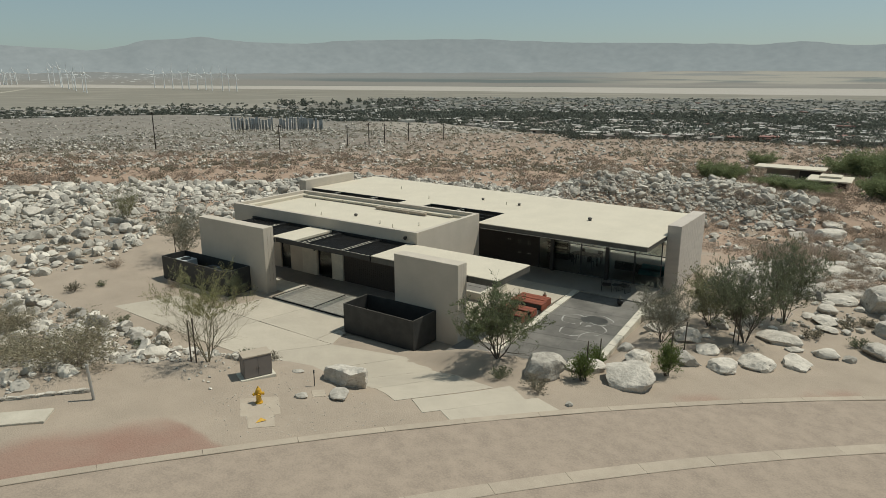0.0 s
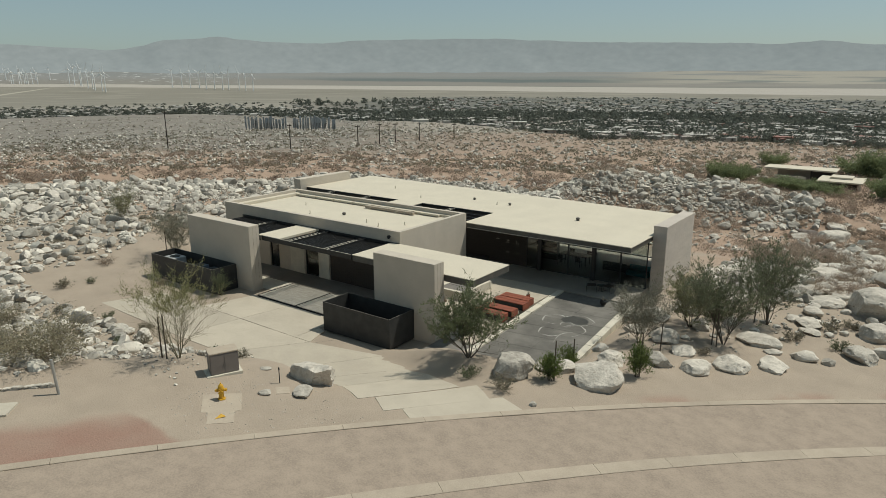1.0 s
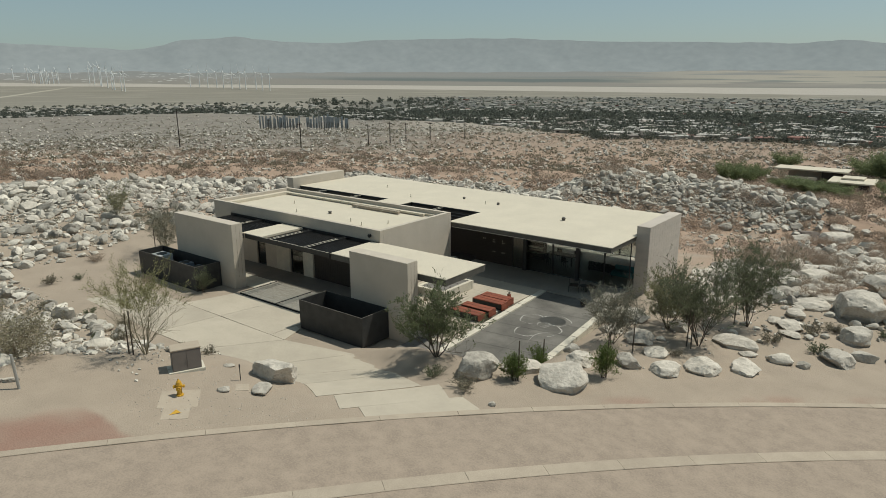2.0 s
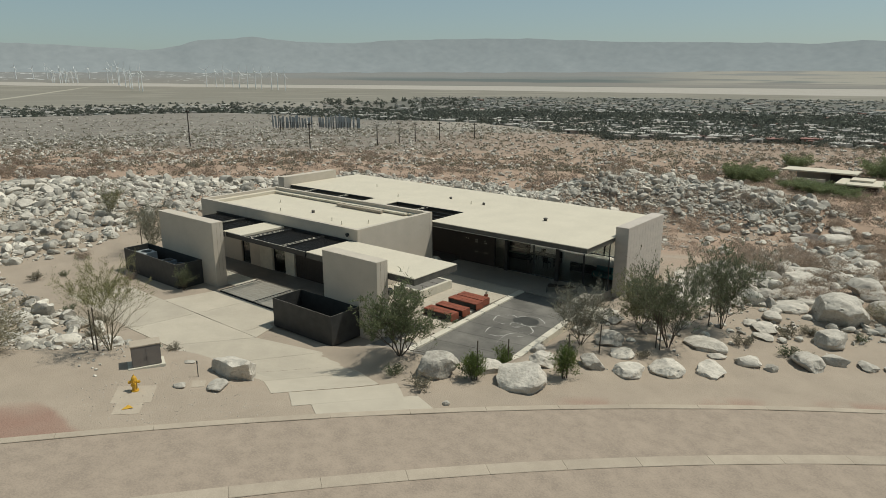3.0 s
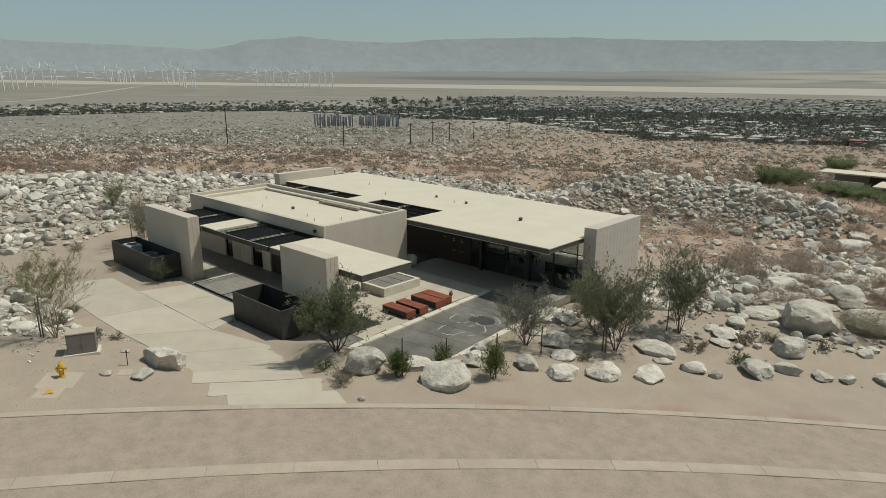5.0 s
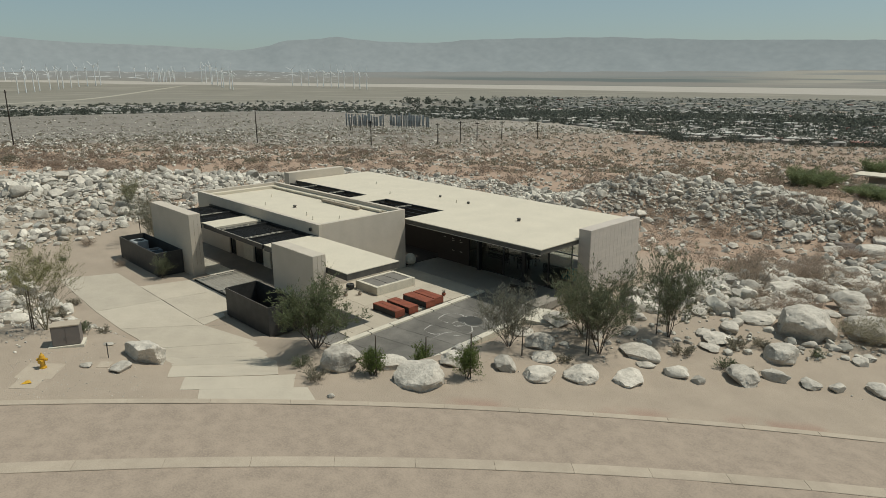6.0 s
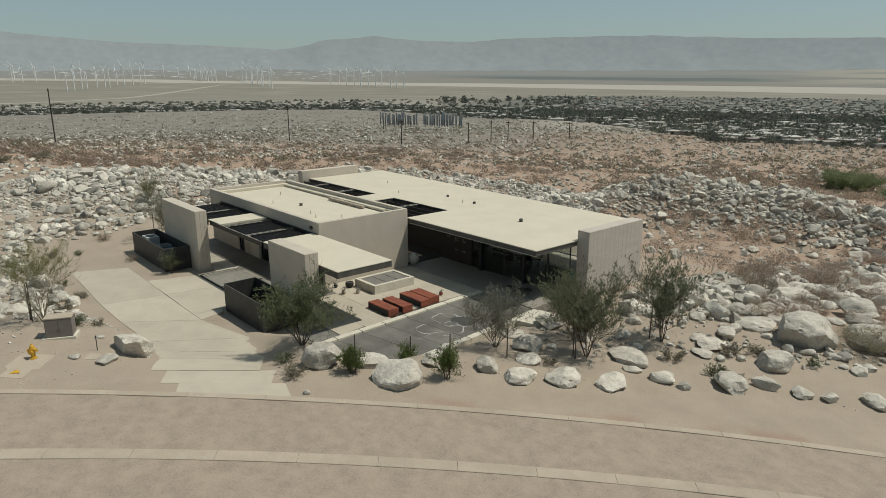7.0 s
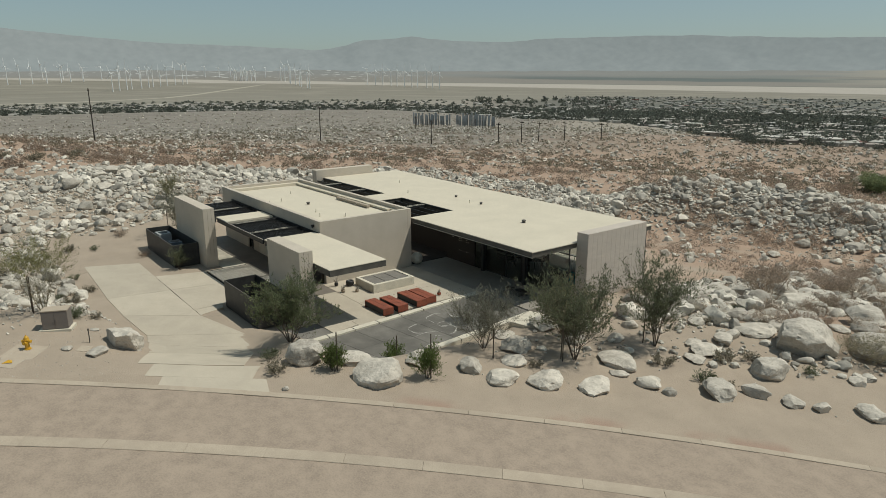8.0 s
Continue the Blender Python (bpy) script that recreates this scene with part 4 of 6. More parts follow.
spa = thing("spa", "raised square stucco basin with grey cover panels", "spa", (2.7, 3.5, FLOOR))
for a in ((-1.2, 1.2, -1.7, -1.45), (-1.2, 1.2, 1.45, 1.7), (-1.2, -0.95, -1.45, 1.45), (0.95, 1.2, -1.45, 1.45)):
    part("basin_wall", block(*a, 0, 0.58, 0.012), M_COPING, spa)
M_COVER = material("grey_vinyl_cover", (0.19, 0.175, 0.155), 0.7, (0.15, 0.14, 0.125), 2, 25, 0.06)
for k in range(3):
    ya = -1.44 + k * 0.965
    part("cover_panel", block(-0.94, 0.94, ya, ya + 0.93, 0.44, 0.55, 0.015), M_COVER, spa, "grey cover panel")


def pot(x, y, r, h, mat, label, leafy=0.0):
    p = thing("plant_pot", label, "pot", (x, y, FLOOR), "terrace pots")
    prof = [(0.55, 0), (0.85, 0.25), (1.0, 0.6), (0.9, 0.9), (0.8, 1.0), (0.7, 1.0), (0.68, 0.85)]
    bm = bmesh.new()
    rows = [[bm.verts.new((r * a * math.cos(t * math.pi / 8), r * a * math.sin(t * math.pi / 8), h * b)) for t in range(16)] for a, b in prof]
    for u, v in zip(rows, rows[1:]):
        for t in range(16):
            bm.faces.new((u[t], u[(t + 1) % 16], v[(t + 1) % 16], v[t]))
    bm.faces.new(rows[0][::-1])
    bm.faces.new(rows[-1])
    part("vessel", bm, mat, p, "", True)
    if leafy:
        bm = bmesh.new()
        rng = random.Random(int(x * 100))
        for _ in range(26):
            a, e = rng.uniform(0, 6.28), rng.uniform(0.5, 1.3)
            d = Vector((math.cos(a) * math.cos(e), math.sin(a) * math.cos(e), math.sin(e)))
            s = d.cross(Vector((0, 0, 1))).normalized() * 0.025
            o = Vector((0, 0, h * 0.85))
            q = [bm.verts.new(o - s), bm.verts.new(o + s), bm.verts.new(o + d * leafy)]
            bm.faces.new(q)
        part("leaves", bm, M_DECK, p, "dry grey-brown leaves")
    return p


pot(1.42, 1.4, 0.3, 0.4, M_BLACK, "black round glazed pot on the terrace")
pot(0.9, 0.6, 0.14, 0.25, M_BLACK, "small dark pot with a spiky plant", 0.6)
pot(2.4, 0.3, 0.16, 0.22, M_KERB, "small pale pot with a dry plant", 0.45)
pot(2.9, 1.1, 0.13, 0.2, M_KERB, "small pale pot with a dry plant", 0.35)
pot(6.9, 5.1, 0.14, 0.2, M_RUST, "small rust-red pot with a dry plant", 0.35)
pot(11.6, 6.6, 0.22, 0.35, M_BLACK, "black pot at the edge of the pool court", 0.4)


def wire_chair(x, y, turn):
    c = thing("terrace_chair", "black wire-frame lounge chair on the terrace", "chair", (x, y, FLOOR), "terrace chairs")
    c.rotation_euler = (0, 0, turn)
    for sx in (-1, 1):
        bm = bmesh.new()
        pts = [(sx * 0.34, -0.35, 0.015), (sx * 0.34, -0.35, 0.42), (sx * 0.34, 0.3, 0.36), (sx * 0.34, 0.42, 0.82)]
        for a, b in zip(pts, pts[1:]):
            tube(bm, a, b, 0.014, 0.014, 6)
        tube(bm, (sx * 0.34, -0.35, 0.015), (sx * 0.34, 0.35, 0.015), 0.014, 0.014, 6)
        tube(bm, (sx * 0.34, 0.35, 0.015), (sx * 0.34, 0.3, 0.36), 0.014, 0.014, 6)
        part("side_frame", bm, M_BLACK, c)
    bm = bmesh.new()
    for k in range(9):
        tube(bm, (-0.34 + k * 0.085, -0.35, 0.41), (-0.34 + k * 0.085, 0.3, 0.36), 0.007, 0.007, 4)
    part("seat", bm, M_BLACK, c)
    bm = bmesh.new()
    for k in range(9):
        tube(bm, (-0.34 + k * 0.085, 0.3, 0.36), (-0.34 + k * 0.085, 0.42, 0.82), 0.007, 0.007, 4)
    part("backrest", bm, M_BLACK, c)
    part("cushion", block(-0.3, 0.3, -0.32, 0.26, 0.42, 0.5, 0.03), M_DARKWOOD, c, "dark seat cushion")
    return c


wire_chair(9.75, 8.9, 0.4)
wire_chair(10.85, 9.3, -0.3)
tb = thing("side_table", "low round black side table on the terrace", "table", (10.3, 9.3, FLOOR))
bm = bmesh.new()
tube(bm, (0, 0, 0.38), (0, 0, 0.41), 0.3, 0.3, 20)
part("tabletop", bm, M_BLACK, tb)
for k in range(3):
    bm = bmesh.new()
    tube(bm, (0.22 * math.cos(2.1 * k), 0.22 * math.sin(2.1 * k), 0), (0.1 * math.cos(2.1 * k), 0.1 * math.sin(2.1 * k), 0.38), 0.012, 0.012, 6)
    part("leg", bm, M_BLACK, tb)


def sofa(x, y, w, turn, mat, label):
    s = thing("sofa", label, "sofa", (x, y, FLOOR))
    s.rotation_euler = (0, 0, turn)
    part("base", block(-w / 2, w / 2, -0.45, 0.45, 0.12, 0.36, 0.03), mat, s)
    part("backrest", block(-w / 2, w / 2, 0.28, 0.45, 0.36, 0.78, 0.05), mat, s)
    for k in (0, 1):
        part("cushion", block(-w / 2 + k * w / 2 + 0.02, k * w / 2 - 0.02, -0.44, 0.26, 0.365, 0.50, 0.05), mat, s)
    for sx in (-1, 1):
        for sy in (-1, 1):
            part("leg", block(sx * (w / 2 - 0.08) - 0.03, sx * (w / 2 - 0.08) + 0.03, sy * 0.38 - 0.03, sy * 0.38 + 0.03, 0, 0.12, 0), M_BLACK, s)
    return s


M_TEAL = material("teal_upholstery", (0.05, 0.22, 0.24), 0.9, (0.04, 0.17, 0.19), 4, 60, 0.1)
M_CHAR = material("charcoal_upholstery", (0.05, 0.05, 0.05), 0.9, (0.035, 0.035, 0.035), 4, 60, 0.1)
sofa(11.2, 14.0, 1.7, 0.0, M_TEAL, "teal upholstered sofa behind the glass")
sofa(9.3, 14.4, 1.9, math.pi, M_CHAR, "charcoal upholstered sofa behind the glass")
dt = thing("dining_table", "long dark dining table behind the glass", "table", (5.8, 14.6, FLOOR))
part("tabletop", block(-1.2, 1.2, -0.5, 0.5, 0.70, 0.75, 0.01), M_DARKWOOD, dt)
for sx in (-1, 1):
    for sy in (-1, 1):
        part("leg", block(sx * 1.05 - 0.04, sx * 1.05 + 0.04, sy * 0.4 - 0.04, sy * 0.4 + 0.04, 0, 0.70, 0), M_DARKWOOD, dt)
for x, y, t in ((5.0, 13.7, math.pi), (6.5, 13.7, math.pi), (5.0, 15.5, 0.0), (6.5, 15.5, 0.0)):
    ch = thing("dining_chair", "dark dining chair at the long table", "chair", (x, y, FLOOR), "chairs round the table")
    ch.rotation_euler = (0, 0, t)
    part("seat", block(-0.22, 0.22, -0.22, 0.22, 0.43, 0.48, 0.015), M_CHAR, ch)
    part("backrest", block(-0.2, 0.2, 0.19, 0.23, 0.52, 0.85, 0.015), M_CHAR, ch)
    for sx in (-1, 1):
        for sy in (-1, 1):
            part("leg", block(sx * 0.19 - 0.015, sx * 0.19 + 0.015, sy * 0.19 - 0.015, sy * 0.19 + 0.015, 0, 0.85 if sy > 0 else 0.43, 0), M_BLACK, ch)

# ---- by the street ----
def on_land(x, y):
    return (x, y, land_at(x, y))


hyd = thing("fire_hydrant", "yellow cast iron fire hydrant on a square concrete pad", "hydrant", (6.25, -18.38, land_at(6.25, -18.38) + 0.008))
hyd.rotation_euler = (0, 0, radians(50))
hyd.scale = (0.88, 0.88, 0.88)
bm = bmesh.new()
for z0, z1, r0, r1 in ((0.0, 0.05, 0.17, 0.17), (0.05, 0.09, 0.12, 0.12), (0.09, 0.5, 0.115, 0.11), (0.5, 0.54, 0.15, 0.15), (0.54, 0.66, 0.135, 0.11), (0.66, 0.74, 0.11, 0.05)):
    tube(bm, (0, 0, z0), (0, 0, z1), r0, r1, 16)
part("barrel", bm, M_HYDRANT, hyd)
for d, h, r in (((1, 0, 0), 0.44, 0.065), ((-1, 0, 0), 0.44, 0.065), ((0, -1, 0), 0.40, 0.085)):
    bm = bmesh.new()
    tube(bm, (0, 0, h), Vector(d) * 0.2 + Vector((0, 0, h)), r, r, 12)
    tube(bm, Vector(d) * 0.2 + Vector((0, 0, h)), Vector(d) * 0.24 + Vector((0, 0, h)), r * 1.25, r * 1.25, 8)
    tube(bm, Vector(d) * 0.24 + Vector((0, 0, h)), Vector(d) * 0.27 + Vector((0, 0, h)), 0.025, 0.025, 5)
    part("outlet", bm, M_HYDRANT, hyd)
bm = bmesh.new()
tube(bm, (0, 0, 0.74), (0, 0, 0.80), 0.03, 0.03, 5)
part("top_nut", bm, M_HYDRANT, hyd)


def pad(name, label, x, y, w, d, turn, h, mat, category, below=0.12):
    ob = part(name, block(-w / 2, w / 2, -d / 2, d / 2, -below, h, 0.012), mat)
    ob.location = on_land(x, y)
    s = -0.075 / math.sqrt(2)
    ob.matrix_world = Matrix.Translation(on_land(x, y)) @ Vector((0, 0, 1)).rotation_difference(Vector((-s, -s, 1))).to_matrix().to_4x4() @ Matrix.Rotation(turn, 4, "Z")
    return tagged(ob, label, category)


TURN_ST = radians(52)
M_PADLID = material("sand_dusted_pad_and_sunlit_lid", (0.41, 0.346, 0.272), 0.92, (0.365, 0.303, 0.236), 1.8, 24, 0.3, contrast=(0.3, 0.7))
pad("hydrant_pad", "square sand-dusted concrete pad below the hydrant", 6.5, -18.55, 1.5, 1.5, TURN_ST, 0.007, M_PADLID, "concrete pad")
pad("valve_pad", "small square concrete pad at the street", 7.4, -19.25, 1.0, 1.0, TURN_ST, 0.007, M_PADLID, "concrete pad")
pad("meter_cover", "small square pale meter cover in the sand", 7.35, -16.25, 0.55, 0.62, TURN_ST, 0.015, M_PADLID, "cover")
M_APRON = material("weathered_apron_concrete", (0.5, 0.45, 0.365), 0.9, (0.42, 0.372, 0.3), 1.5, 24, 0.2)
apron = part("concrete_apron", block(-2.0, 2.0, -0.5, 0.5, -0.15, 0.07, 0.012), M_APRON)
apron.matrix_world = Matrix.Translation((0.32, -25.5, land_at(0.32, -25.5))) @ Matrix.Rotation(radians(46), 4, "Z")
tagged(apron, "pale concrete apron slab beside red earth", "concrete slab")
bm = bmesh.new()
tri_v = [bm.verts.new((0.2 * math.cos(a), 0.26 * math.sin(a), 0)) for a in (0.5, 2.6, 4.7)]
peak = bm.verts.new((0, 0, 0.10))
bm.faces.new(tri_v[::-1])
for i in range(3):
    bm.faces.new((tri_v[i], tri_v[(i + 1) % 3], peak))
mk = part("valve_marker", bm, M_HYDRANT)
mk.location = (7.4, -19.25, land_at(7.4, -19.25) + 0.028)
tagged(mk, "yellow triangular valve marker on a concrete pad", "marker")

M_UTIL = material("brown_grey_enamel", (0.2, 0.172, 0.153), 0.6, (0.175, 0.152, 0.137), 2, 30, 0.05)
ub = thing("utility_cabinet", "brown-grey steel transformer cabinet on a concrete plinth", "cabinet", (4.22, -16.83, land_at(4.22, -16.83)))
ub.rotation_euler = (0, 0, radians(66))
ub.scale = (0.9, 0.6, 0.97)
part("plinth", block(-0.85, 0.8, -0.8, 0.75, -0.25, 0.08, 0.015), M_COPING, ub, "pale concrete plinth")
part("body", block(-0.65, 0.65, -0.62, 0.6, 0.08, 1.02, 0.015), M_UTIL, ub)
for sx in (0, 1):
    dr = part("door", block(-0.63 + sx * 0.635, -0.005 + sx * 0.635, -0.645, -0.622, 0.12, 0.98, 0.008), M_UTIL, ub)
    part("handle", block(-0.06 + sx * 0.09, -0.03 + sx * 0.09, -0.675, -0.646, 0.45, 0.55, 0.004), M_UTIL, dr)
# lid paler than the body: sunlight on its top is put into the colour
part("lid", block(-0.68, 0.68, -0.66, 0.63, 1.022, 1.08, 0.012), M_PADLID, ub, "lid in a paler sunlit tone than the body")

M_PIPE = material("galvanised_pipe", (0.42, 0.41, 0.38), 0.5, (0.34, 0.33, 0.31), 4, 40, 0.03, metal=0.4)
bo = thing("marker_post", "leaning pale grey steel pipe post in the sand", "post", on_land(1.6, -22.4))
bm = bmesh.new()
tube(bm, (0, 0, -0.1), (-0.05, -0.06, 1.42), 0.055, 0.055, 12)
part("pipe", bm, M_PIPE, bo)
bm = bmesh.new()
tube(bm, (-0.05, -0.06, 1.42), (-0.051, -0.061, 1.46), 0.061, 0.057, 12)
part("cap", bm, M_PIPE, bo)
st = thing("marker_stake", "thin dark iron stake beside the meter cover", "stake", on_land(6.75, -15.9))
bm = bmesh.new()
tube(bm, (0, 0, -0.1), (0, 0, 0.72), 0.02, 0.02, 6)
tube(bm, (0, 0, 0.6), (0, 0, 0.72), 0.035, 0.03, 6)
part("rod", bm, M_BLACK, st)
ledge = thing("stone_edging", "low dry-stone edging of small grey stones in the sand", "edging", on_land(-0.4, -22.6))
rng = random.Random(8)
for k in range(26):
    low = 0.11 * (k % 2)
    bm = block(-0.08 - 0.08 * rng.random(), 0.1 + 0.06 * rng.random(), -0.1, 0.07 + 0.06 * rng.random(), low - 0.1 * (k % 2 == 0), low + 0.09 + 0.03 * rng.random(), 0.03)
    ob = part("stone", bm, M_ROCK, ledge)
    ob.location = (1.2 - 0.17 * k * 0.62 + rng.uniform(-0.04, 0.04), 0.3 - 0.17 * k * 0.78 + rng.uniform(-0.04, 0.04), 0)
    ob.rotation_euler = (0, 0, TURN_ST + rng.uniform(-0.3, 0.3))
    ob.scale = (1.5, 0.9, 0.55)

# ---- boulders ----
def boulder_mesh(name, seed, detail=2, mat=None, cuts=7, jag=0.10, extra=()):
    """A granite boulder: a ball lumped by noise, with flat faces knocked off it and its foot at z = 0."""
    rng = random.Random(seed)
    bm = bmesh.new()
    bmesh.ops.create_icosphere(bm, subdivisions=detail, radius=0.5)
    stretch = Vector((rng.uniform(0.9, 1.35), rng.uniform(0.75, 1.0), rng.uniform(0.55, 0.85)))
    planes = []
    for _ in range(cuts):
        d = Vector((rng.gauss(0, 1), rng.gauss(0, 1), rng.gauss(0.2, 0.8))).normalized()
        planes.append((d, rng.uniform(0.27, 0.42)))
    planes += [(Vector(d).normalized(), h) for d, h in extra]
    off = Vector((rng.uniform(0, 50), rng.uniform(0, 50), rng.uniform(0, 50)))
    for v in bm.verts:
        p = v.co.copy()
        p *= 1 + 0.16 * noise.noise(p * 2.2 + off)
        for d, h in planes:
            over = p.dot(d) - h
            if over > 0:
                p -= d * over * 0.97
        p *= 1 + jag * noise.noise(p * 6.0 + off)
        if detail > 3:
            crack = 1 - min(1.0, abs(noise.noise(p * 2.3 - off)) / 0.035)
            p *= 1 - 0.045 * crack + 0.035 * noise.noise(p * 15.0 + off)
        v.co = Vector((p.x * stretch.x, p.y * stretch.y, p.z * stretch.z))
    low = min(v.co.z for v in bm.verts)
    for v in bm.verts:
        v.co.z -= low + 0.12
    me = mesh_of(name, bm, mat or M_ROCK, True)
    me.set_sharp_from_angle(angle=radians(24 if detail > 3 else 30))
    return me


BIG_ROCKS = [boulder_mesh("boulder", k, 4, M_ROCK, 9, 0.10) for k in range(5)]
MID_ROCKS = [boulder_mesh("boulder", 20 + k, 3, M_ROCK, 8, 0.12) for k in range(8)]
SMALL_ROCKS = [boulder_mesh("boulder", 40 + k, 2, M_ROCKS, 5, 0.12) for k in range(10)]
TINY_ROCKS = [boulder_mesh("boulder", 110 + k, 1, M_ROCKS, 4, 0.2) for k in range(8)]
BLOCK_ROCKS = [boulder_mesh("boulder", 60 + k, 3, M_ROCKS, 9, 0.15) for k in range(8)]


def place_boulder(x, y, size, k, turn, label="", sink=0.0, flat=1.0, group="boulders on the verge"):
    lib = BIG_ROCKS if size > 1.3 else MID_ROCKS
    ob = new("boulder", lib[k % len(lib)])
    ob.location = (x, y, land_at(x, y) - sink)
    ob.rotation_euler = (0, 0, turn)
    ob.scale = (size, size, size * flat)
    return tagged(ob, label or "pale grey rounded granite boulder on sandy ground", "boulder", group)


# single boulders: x, y, size, turn, height factor
ALONG_STREET = [
    (13.35, -8.0, 1.75, 0.4, 1.25), (16.6, -5.9, 2.45, 2.0, 0.86), (14.6, -6.0, 1.5, 1.0, 0.9), (16.2, -3.3, 1.5, 0.2, 0.8),
    (18.0, -1.5, 1.6, 2.7, 0.8), (19.7, -1.1, 1.45, 0.9, 0.75), (20.9, 0.8, 1.95, 0.5, 0.65), (22.5, 2.4, 1.6, 2.2, 0.75),
    (23.5, 5.0, 1.25, 0.1, 0.6), (24.7, 5.0, 0.75, 1.1, 0.8), (26.0, 7.1, 1.55, 2.4, 0.95), (27.0, 8.7, 1.05, 0.3, 0.85),
    (28.4, 9.4, 1.1, 1.7, 0.8), (29.4, 10.0, 0.8, 0.6, 0.9), (31.0, 11.6, 1.8, 2.9, 0.6), (8.15, -15.85, 0.95, 2.6, 0.45),
    (7.0, -16.9, 0.55, 0.3, 0.5), (15.6, -10.0, 0.36, 1.0, 0.8), (5.2, -15.4, 0.45, 0.6, 0.6),
]
AMONG_TREES = [
    (26.3, 11.2, 1.7, 0.8, 1.1), (29.4, 14.2, 1.0, 2.0, 0.7), (21.2, 5.7, 1.9, 0.2, 0.8), (17.0, 2.4, 1.8, 0.3, 0.75),
    (23.2, 9.6, 1.2, 2.5, 0.6), (22.8, 13.9, 1.0, 0.9, 0.8), (20.2, 14.9, 1.4, 0.4, 0.7), (16.8, 15.2, 1.5, 1.9, 0.7),
    (19.0, 8.2, 1.0, 1.4, 0.7), (18.2, 10.6, 1.1, 0.6, 0.7), (22.1, 4.6, 0.8, 0.6, 0.8), (18.4, 1.0, 1.35, 2.0, 0.7),
    (15.0, 3.4, 1.3, 0.4, 0.7), (15.3, 6.4, 1.9, 1.4, 0.7), (17.9, 6.2, 1.6, 2.2, 0.75), (16.2, 9.0, 1.5, 0.2, 0.7),
    (14.9, -1.6, 0.8, 0.9, 0.8), (17.6, 12.9, 1.6, 1.1, 0.7), (22.0, 11.3, 1.0, 1.9, 0.7),
]
ON_SLOPE = [
    (25.0, 18.4, 1.7, 2.6, 0.7), (21.4, 26.9, 2.3, 1.0, 0.9),
    (21.9, 31.2, 1.8, 2.1, 0.8), (24.6, 25.4, 2.0, 0.7, 0.9), (20.6, 24.1, 2.6, 0.2, 1.0), 
    (20.3, 22.0, 1.7, 2.0, 0.8), (21.3, 17.2, 1.7, 0.4, 0.8), (19.6, 18.4, 1.8, 1.5, 0.8),
    (26.7, 22.4, 2.9, 0.9, 0.8), (30.5, 20.5, 2.0, 0.4, 0.7), (29.0, 25.5, 2.3, 1.9, 0.8),
    (18.0, 20.5, 1.6, 0.6, 0.8), (17.5, 16.9, 1.7, 2.3, 0.7), (16.5, 18.8, 1.5, 1.2, 0.8),
]
BEHIND_TREES = [
    (22.2, 23.1, 2.4, 0.7, 0.80), (24.0, 20.1, 1.6, 1.6, 0.75), (20.6, 24.0, 1.5, 1.1, 0.70), (20.5, 17.3, 1.6, 1.8, 0.70), (22.1, 17.7, 1.4, 1.9, 0.75), (23.9, 17.5, 2.1, 0.2, 0.50),
    (23.3, 15.9, 2.6, 0.0, 0.40), (22.9, 12.9, 1.2, 2.5, 0.70), (23.0, 10.8, 1.8, 0.8, 0.50), (21.8, 41.8, 2.5, 0.7, 1.00), (26.2, 19.7, 1.1, 3.0, 0.80), (27.1, 20.8, 1.6, 1.4, 0.90),
    (27.7, 21.4, 1.2, 2.5, 0.80), (25.6, 33.6, 3.1, 1.4, 0.50), (23.3, 45.2, 2.2, 1.9, 0.70), (28.7, 18.4, 3.3, 0.5, 0.60), (18.7, 18.5, 1.2, 1.9, 0.70), (20.5, 14.2, 1.2, 2.6, 0.60),
]
UP_SLOPE = [
    (18.7, 62.0, 3.6, 0.5, 0.8), (15.3, 60.0, 2.6, 2.1, 0.7), (23.2, 55.0, 2.4, 0.2, 0.7),
    (24.5, 45.5, 2.2, 2.9, 0.8), (15.9, 36.5, 3.0, 0.7, 0.6), (10.8, 64.0, 2.3, 1.5, 0.8), (5.7, 62.0, 2.0, 0.3, 0.9),
    (18.3, 69.0, 3.0, 2.4, 0.7), (7.2, 51.6, 1.5, 1.1, 0.8), (13.4, 66.5, 1.9, 0.9, 0.8), (26.0, 36.0, 1.9, 1.8, 0.7),
    (17.4, 46.0, 1.6, 0.0, 0.8), (12.0, 44.0, 1.3, 2.2, 0.8), (28.5, 33.5, 2.3, 1.3, 0.7), (19.5, 33.5, 1.6, 0.5, 0.8),
]
rng = random.Random(71)
BY_CORNER = []
for k in range(36):
    x = rng.uniform(14.9, 25.2)
    BY_CORNER.append((x, 19.6 - 0.2 * (x - 15) + rng.gauss(0, 2.0), 0.55 + 1.25 * rng.random() ** 1.6, rng.uniform(0, 3.1), rng.uniform(0.6, 0.95)))
for run, where in ((BY_CORNER, "boulders at the wall's corner"), (ALONG_STREET, "boulders on the verge"), (AMONG_TREES, "boulders among the trees"), (BEHIND_TREES, "boulders of the slope"), (ON_SLOPE, "boulders of the slope"), (UP_SLOPE, "boulders of the slope")):
    for k, (x, y, s, a, f) in enumerate(run):
        place_boulder(x, y, s, k, a, sink=0.05 * s, flat=f, group=where)


